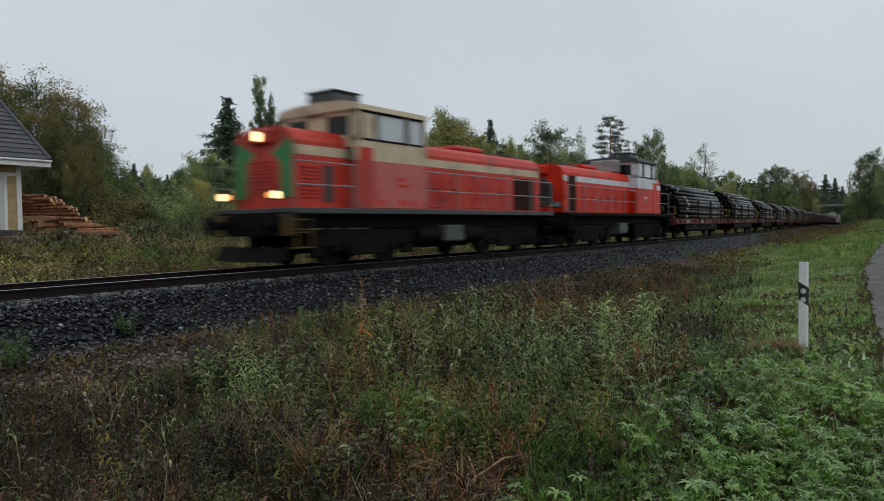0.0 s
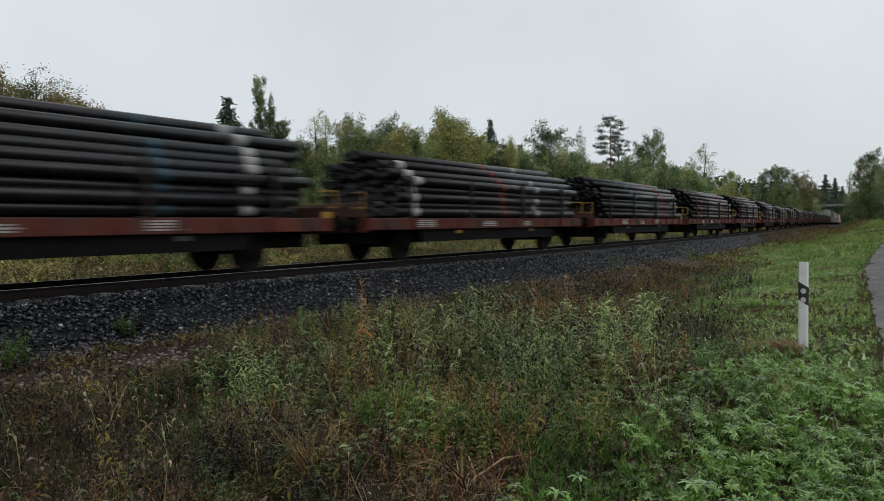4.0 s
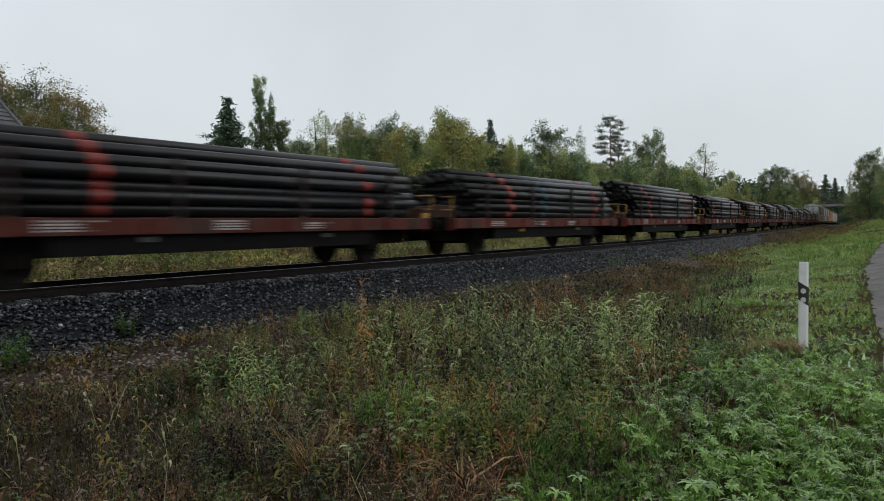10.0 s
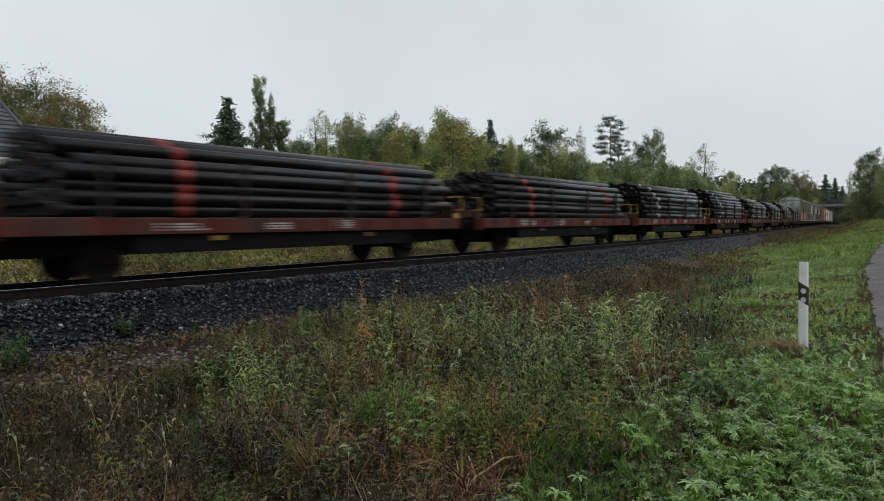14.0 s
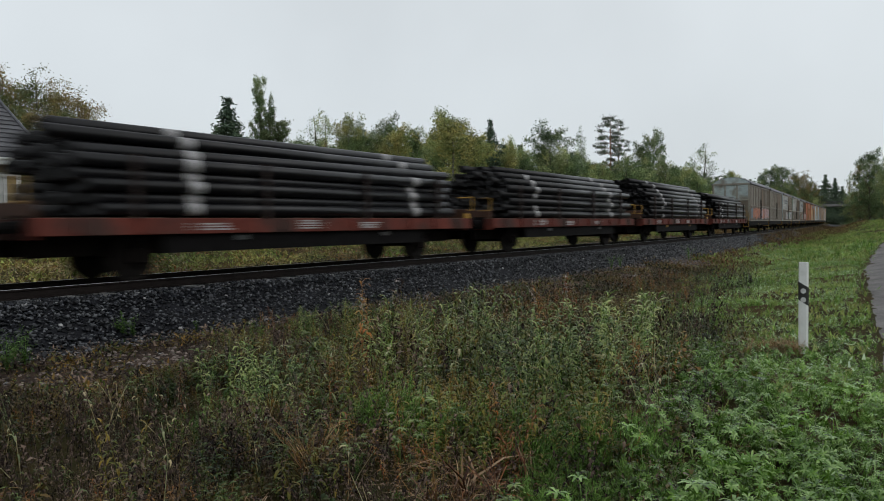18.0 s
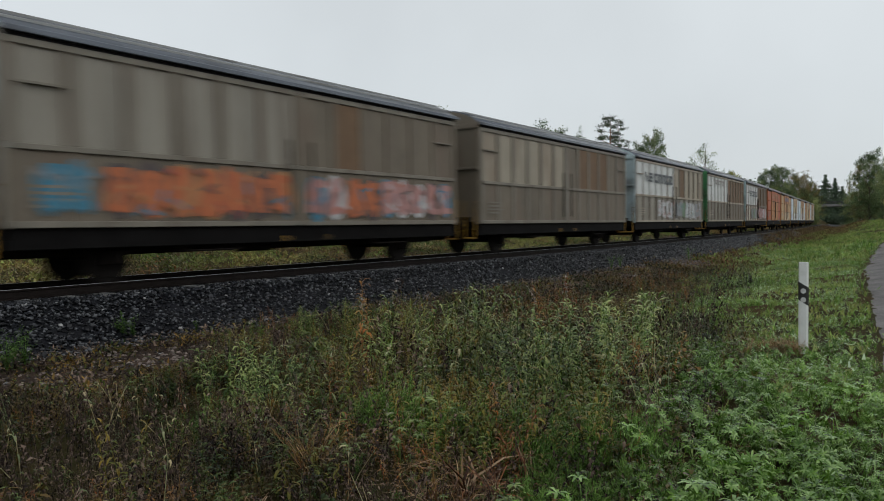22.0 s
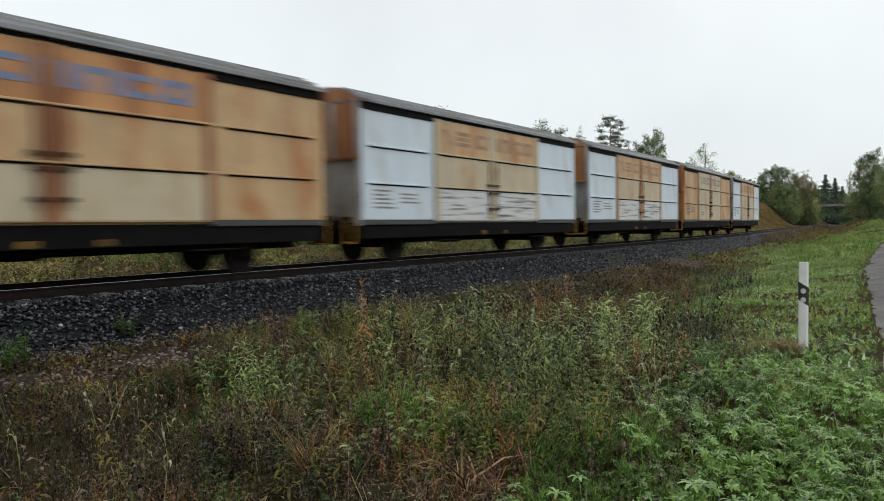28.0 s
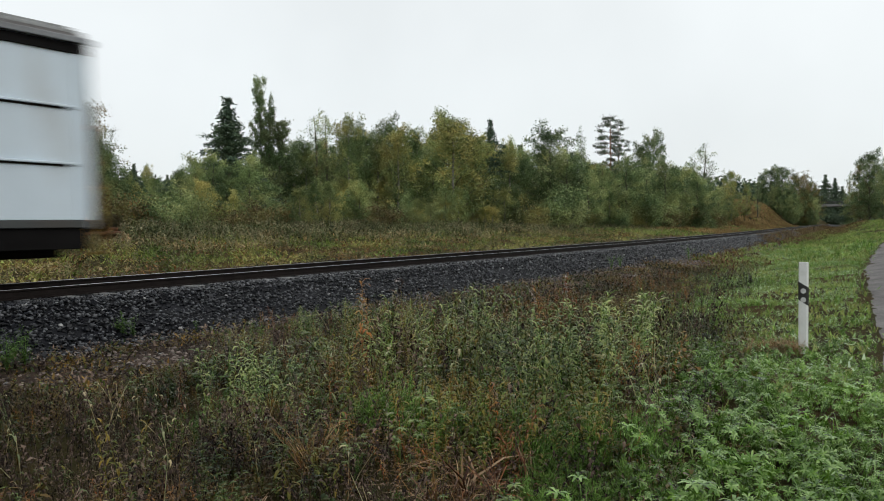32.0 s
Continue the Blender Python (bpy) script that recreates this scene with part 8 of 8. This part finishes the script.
            g = Geo().add([a0, b0, b1, a1, a0 + lo, b0 + lo, b1 + hi, a1 + hi], [(0, 4, 5, 1), (4, 7, 6, 5), (1, 5, 6, 2), (0, 3, 7, 4)])
            part("tile_course", g, M_TILE, roof)
    part("hip_cap", Geo().rod(Vector(v[1]) + Vector((0, 0, 0.05)), Vector(v[5]) + Vector((0, 0, 0.05)), 0.07, 8), M_TILE, roof)
    part("ridge_cap", Geo().rod(Vector(v[4]) + Vector((0, 0, 0.05)), Vector(v[5]) + Vector((0, 0, 0.05)), 0.08, 8), M_TILE, roof)
    part("fascia", Geo().box(x0, x1, y0 - 0.03, y0 - 0.002, ze - 0.26, ze + 0.0, 0.005), M_TRIM, th, "white eaves board")
    part("fascia", Geo().box(x1 + 0.002, x1 + 0.03, y0, y1, ze - 0.26, ze + 0.0, 0.005), M_TRIM, th, "white eaves board")
    part("gutter", Geo().box(x0, x1 + 0.04, y0 - 0.12, y0 - 0.032, ze - 0.08, ze - 0.01, 0.02), M_TRIM, th)
    part("soffit", Geo().box(x0, x1, y0, y1, ze - 0.16, ze - 0.13), M_TRIM, th)
    return th


wooden_house()

# ---------------------------------------------------------------- the pile of cut logs
M_LOGBARK = mat("pine_log_bark", (0.24, 0.105, 0.048), 0.75, var=0.6, scale=7, bump=0.5, bscale=18, rnd=0.35)
M_LOGEND = mat("cut_log_end", (0.58, 0.36, 0.19), 0.8, var=0.18, scale=6, bump=0.2, rnd=0.2)


def log_thing(x, y, z, length, r, turn, seed):
    rg = random.Random(seed)
    th = thing("log", "cut pine log with pale sawn ends in a pile", "log", "pile of cut logs", pose(x, y, z, 0, rg.uniform(-1.5, 1.5), turn))
    g = Geo()
    n = 12
    vs = []
    for t in (0, 0.33, 0.66, 1):
        for i in range(n):
            a = 2 * pi * i / n
            rr = r * (1 - 0.12 * t) * (1 + 0.06 * sin(3 * a + seed))
            vs.append((-length / 2 + length * t, cos(a) * rr, sin(a) * rr))
    part("bark", g.add(vs, [(k * n + i, (k + 1) * n + i, (k + 1) * n + (i + 1) % n, k * n + (i + 1) % n) for k in range(3) for i in range(n)]), M_LOGBARK, th, "", True)
    for t, rr in ((0, r * 0.985), (1, r * 0.985 * 0.88)):
        c = -length / 2 + length * t
        part("sawn_end", Geo().rod((c, 0, 0), (c + (0.012 if t else -0.012), 0, 0), rr, 12), M_LOGEND, th, "pale sawn end")
    return th


rg = random.Random(91)
ALONG = math.degrees(TRACK_TURN)          # bearing of the sight line over the pile


def pile_spot(slope, depth):
    x, y = on_view(slope, depth)
    return x, y, ground_z(x, y)


for k in range(24):                       # stacked with their sawn ends turned to face the camera
    row, i = k // 6, k % 6
    x, y, z = pile_spot(-0.606 + 0.0098 * (i + 0.5 * (row % 2)) + rg.uniform(-0.001, 0.001), 31.2 + rg.uniform(-0.15, 0.15))
    log_thing(x, y, z + 0.17 + row * 0.27, 2.6, rg.uniform(0.11, 0.175), ALONG + rg.uniform(-4, 4), 400 + k)
for k in range(26):                       # thin ones laid across on top of the stack
    t = k / 26
    x, y, z = pile_spot(-0.578 - 0.026 * t + rg.uniform(-0.006, 0.010), 31.3 + 0.3 * (k % 4))
    log_thing(x, y, z + 1.22 + 0.85 * t, rg.uniform(2.4, 3.2) * (1 - 0.4 * t), rg.uniform(0.06, 0.11), ALONG - 90 + rg.uniform(-10, 8), 500 + k)
for k in range(30):                       # slipped down at the end of the stack
    t = k / 30
    x, y, z = pile_spot(-0.541 + 0.072 * t + rg.uniform(-0.006, 0.006), 31.4 + rg.uniform(-0.5, 0.5))
    log_thing(x, y, z + 0.12 + 1.0 * (1 - t) ** 1.3 * rg.uniform(0.55, 1.0), rg.uniform(1.1, 1.7), rg.uniform(0.07, 0.14), ALONG - 90 + rg.uniform(-15, 60), 600 + k)

# ---------------------------------------------------------------- road bridge over the line, far off
M_CONC = mat("grey_bridge_concrete", (0.20, 0.20, 0.195), 0.85, var=0.2, scale=0.6, bump=0.2, dirt=(0.10, 0.10, 0.095), dirt_amt=0.25)
bx, by, bz, ba = line(262, 0, 0)
bridge = thing("road_bridge", "grey concrete road bridge with thin railings over the line", "bridge", m=pose(bx, by, bz, 0, 0, math.degrees(ba)))
part("deck", Geo().box(-3.2, 3.2, -22, 22, 5.9, 6.7, 0.05), M_CONC, bridge)
for x in (-3.1, 3.1):
    g = Geo()
    for z in (7.15, 7.6):
        g.rod((x, -22, z), (x, 22, z), 0.05, 6)
    for y in np.arange(-22, 22.1, 2):
        g.rod((x, y, 6.7), (x, y, 7.6), 0.04, 6)
    part("railing", g, M_GREY, bridge)
for y in (-9.0, 9.0):
    part("pier", Geo().box(-2.8, 2.8, y - 0.5, y + 0.5, -1.0, 5.9, 0.05), M_CONC, bridge)
for y in (-19.0, 19.0):
    part("abutment", Geo().box(-3.2, 3.2, y - 3.0, y + 3.0, -1.0, 5.9, 0.05), M_CONC, bridge)

# ---------------------------------------------------------------- far woods closing the view
def far_wood(name, label, seed, n, spot, h0, h1, leaf):
    rg, rs = random.Random(seed), np.random.RandomState(seed)
    cent, size = [], []
    for _ in range(n):
        x, y = spot(rg)
        h = rg.uniform(h0, h1)
        z = ground_z(x, y)
        cone = rg.random() < 0.5
        for k in range(26):
            t = (k + 0.5) / 26
            r = h * (0.24 * (1 - t) + 0.02) if cone else h * 0.2 * sin(pi * min(1, t * 0.85 + 0.12))
            a = rg.uniform(0, 6.28)
            cent.append((x + cos(a) * r * rg.uniform(0.2, 1), y + sin(a) * r * rg.uniform(0.2, 1), z + h * t))
    v, f = leaf_cards(rs, cent, (0.5, 0.5, 0.5), 0.6, 7)
    return tagged(new(name, np_mesh(name, v, f, leaf)), label, "wood", kind="stuff")


def spot_far(rg):
    px = rg.uniform(60, 1440)
    d = rg.uniform(135, 210) + 60 * smooth(900, 1400, px)
    return on_view((px - 784) / 1218.0, d)


def spot_gap(rg):
    px = rg.uniform(1400, 1640)
    return on_view((px - 784) / 1218.0, rg.uniform(350, 430))


far_wood("far_spruce_wood", "distant dark spruce wood on the skyline", 81, 420, spot_far, 5, 9, M_SPRUCE)
far_wood("far_mixed_wood", "distant mixed wood beyond the bridge", 82, 160, spot_gap, 9, 17, M_SPRUCE)


def spot_behind(rg):
    a = rg.uniform(2.2, 5.6)
    d = rg.uniform(60, 110)
    return cos(a) * d, sin(a) * d


far_wood("roadside_wood", "mixed wood on the other side of the road", 83, 160, spot_behind, 8, 14, M_ALDER)


# ---------------------------------------------------------------- ballast stones
def stone_mesh(seed):
    rg = random.Random(seed)
    bm = bmesh.new()
    bmesh.ops.create_icosphere(bm, subdivisions=1, radius=0.5)
    for q in bm.verts:
        q.co *= rg.choice((0.5, 0.7, 0.95, 1.25)) * rg.uniform(0.9, 1.1)
        q.co.z *= 0.72
        q.co.x *= 1.2
    me = bpy.data.meshes.new("stone")
    bm.to_mesh(me)
    bm.free()
    me.materials.append(M_STONE)
    return me


BED = [(-5.4, -1.17), (-4.6, -0.99), (-3.9, -0.91), (-3.3, -0.87), (-3.0, -0.80), (-2.3, -0.47), (-1.75, -0.22), (-1.15, -0.19), (-0.8, -0.24), (0.8, -0.24), (1.75, -0.25), (2.4, -0.46), (3.2, -0.60), (4.4, -0.30), (5.4, -0.22)]
BED_X, BED_Z = [q[0] for q in BED], [q[1] for q in BED]
STONES = [stone_mesh(k) for k in range(8)]
shapes = []
for me in STONES:
    v = np.array([q.co[:] for q in me.vertices], np.float32)
    f = np.array([q.vertices[:] for q in me.polygons], np.int32)
    shapes.append((v, f))


def stone_spot(rg, s0, s1, o0, o1):
    s, off = rg.uniform(s0, s1), rg.uniform(o0, o1)
    x, y, z, a = line(s, off)
    z += float(np.interp(off, BED_X, BED_Z)) + 0.03 * noise.noise((s * 0.9, off * 2.0, 1.0))
    return x, y, z


def loose_stones(name, label, seed, n, s0, s1, o0, o1, lo, hi, material, power=1.0):
    """Many stones in one mesh of three-cornered faces."""
    rg, rs = random.Random(seed), np.random.RandomState(seed)
    vs, fs, base = [], [], 0
    for _ in range(n):
        s = s0 + (s1 - s0) * rg.random() ** power
        x, y, z = stone_spot(rg, s, s, o0, o1)
        if not seen(x, y, 0.03):
            continue
        v, f = shapes[rg.randrange(8)]
        q = Euler((rg.uniform(-0.6, 0.6), rg.uniform(-0.6, 0.6), rg.uniform(0, 6.28))).to_matrix()
        k = rg.uniform(lo, hi) * (1 + 0.012 * max(0, s - 12))
        vs.append(v @ np.array(q, np.float32).T * k + np.array((x, y, z + k * 0.2), np.float32))
        fs.append(f + base)
        base += len(v)
    v, f = np.concatenate(vs), np.concatenate(fs)
    me = bpy.data.meshes.new(name)
    me.vertices.add(len(v))
    me.vertices.foreach_set("co", v.ravel())
    me.loops.add(f.size)
    me.loops.foreach_set("vertex_index", f.astype(np.int32).ravel())
    me.polygons.add(len(f))
    me.polygons.foreach_set("loop_start", np.arange(0, f.size, 3, dtype=np.int32))
    me.update(calc_edges=True)
    me.materials.append(material)
    return tagged(new(name, me), label, "stones", kind="stuff")


M_STONES = leafy("wet_ballast", [(0.003, 0.0034, 0.0047), (0.007, 0.008, 0.011), (0.014, 0.016, 0.021), (0.12, 0.125, 0.135)], rough=0.32, scale=3.0, through_light=0.0, spec=0.22, patch=0.12)
M_GRITS = leafy("reddish_pebbles", [(0.012, 0.009, 0.008), (0.042, 0.029, 0.023), (0.10, 0.070, 0.056), (0.26, 0.21, 0.185)], rough=0.6, scale=2.0, through_light=0.0, patch=0.2)
near_stones = loose_stones("ballast_stones", "loose dark grey crushed stones on the ballast slope", 71, 30000, 3, 62, -3.4, -0.95, 0.035, 0.082, M_STONES, 1.3)
mid_stones = loose_stones("ballast_stones", "loose dark grey crushed stones between the rails", 72, 6000, 3, 40, -0.7, 2.6, 0.05, 0.09, M_STONES, 1.2)
far_stones = loose_stones("far_pebbles", "scattered grey and brown stones beyond the rails", 75, 3600, 6, 70, 2.2, 5.2, 0.04, 0.10, M_GRITS, 1.2)
grit_stones = loose_stones("grit_pebbles", "small reddish stones at the foot of the ballast", 73, 17000, 3, 34, -5.4, -2.9, 0.02, 0.085, M_GRITS, 1.4)
# pale stones; their light colour also paints in glints on the ballast
M_PALESTONE = leafy("pale_glint_stones", [(0.07, 0.072, 0.078), (0.17, 0.175, 0.185), (0.34, 0.34, 0.34)], rough=0.35, scale=2.0, through_light=0.0, spec=0.3, patch=0.0)
pale_stones = loose_stones("pale_stones", "scattered pale grey stones on the ballast slope", 76, 900, 3, 55, -4.6, -0.95, 0.035, 0.085, M_PALESTONE, 1.2)
rg = random.Random(74)
for k in range(240):                     # the nearest, one by one
    x, y, z = stone_spot(rg, 4.2, 9.5, -3.3, -1.35)
    o = new("stone", STONES[k % 8])
    o.parent = ballast
    d = rg.uniform(0.05, 0.10) + (0.07 if k % 40 == 0 else 0)
    o.matrix_basis = Matrix.Translation((x, y, z + 0.03)) @ Euler((rg.uniform(-0.5, 0.5), rg.uniform(-0.5, 0.5), rg.uniform(0, 6))).to_matrix().to_4x4() @ Matrix.Diagonal((d, d, d, 1))


# ---------------------------------------------------------------- what moves
RUN = [(0.0, 0.0), (1.0, 13.28), (2.0, 26.73), (3.0, 40.25), (6.0, 80.1), (7.0, 93.23), (9.0, 119.95), (11.0, 147.12), (14.0, 188.01), (17.0, 229.46), (20.0, 271.62), (22.0, 299.82), (25.0, 343.04), (28.0, 387.33), (29.0, 402.09), (31.0, 432.18), (32.0, 447.32)]
RUN_FIT = np.polyfit([q[0] for q in RUN], [q[1] for q in RUN], 6)


def run(t):
    """How far the train has gone at t seconds."""
    return float(np.polyval(RUN_FIT, t) - np.polyval(RUN_FIT, 0.0))


def vehicle_pose(s, turn):
    x, y, z, a = line(s)
    tilt = -math.degrees(math.atan(GRADE)) if s < 200 else 0.0
    m = pose(x, y, z, 0, 0, math.degrees(a)) @ pose(0, 0, 0, 0, tilt, 0)
    return m @ pose(0, 0, 0, 0, 0, turn)


def motions():
    steps = [i * 0.4 for i in range(81)]
    for ob, s0, turn, sets in MOVING:
        walk(ob, [(t, vehicle_pose(s0 - run(t), turn)) for t in steps])
        for w, x in sets:
            rows = []
            for i in range(0, 961):
                t = i / 30
                s = s0 - run(t)
                if i in (0, 960) or -14 < s < 45:
                    ang = -(min(max(s, -14), 45)) / 0.46 * (-1 if turn else 1)
                    rows.append((t, Matrix.Translation((x, 0, 0.46)) @ Matrix.Rotation(ang, 4, "Y")))
            walk(w, rows)


motions()
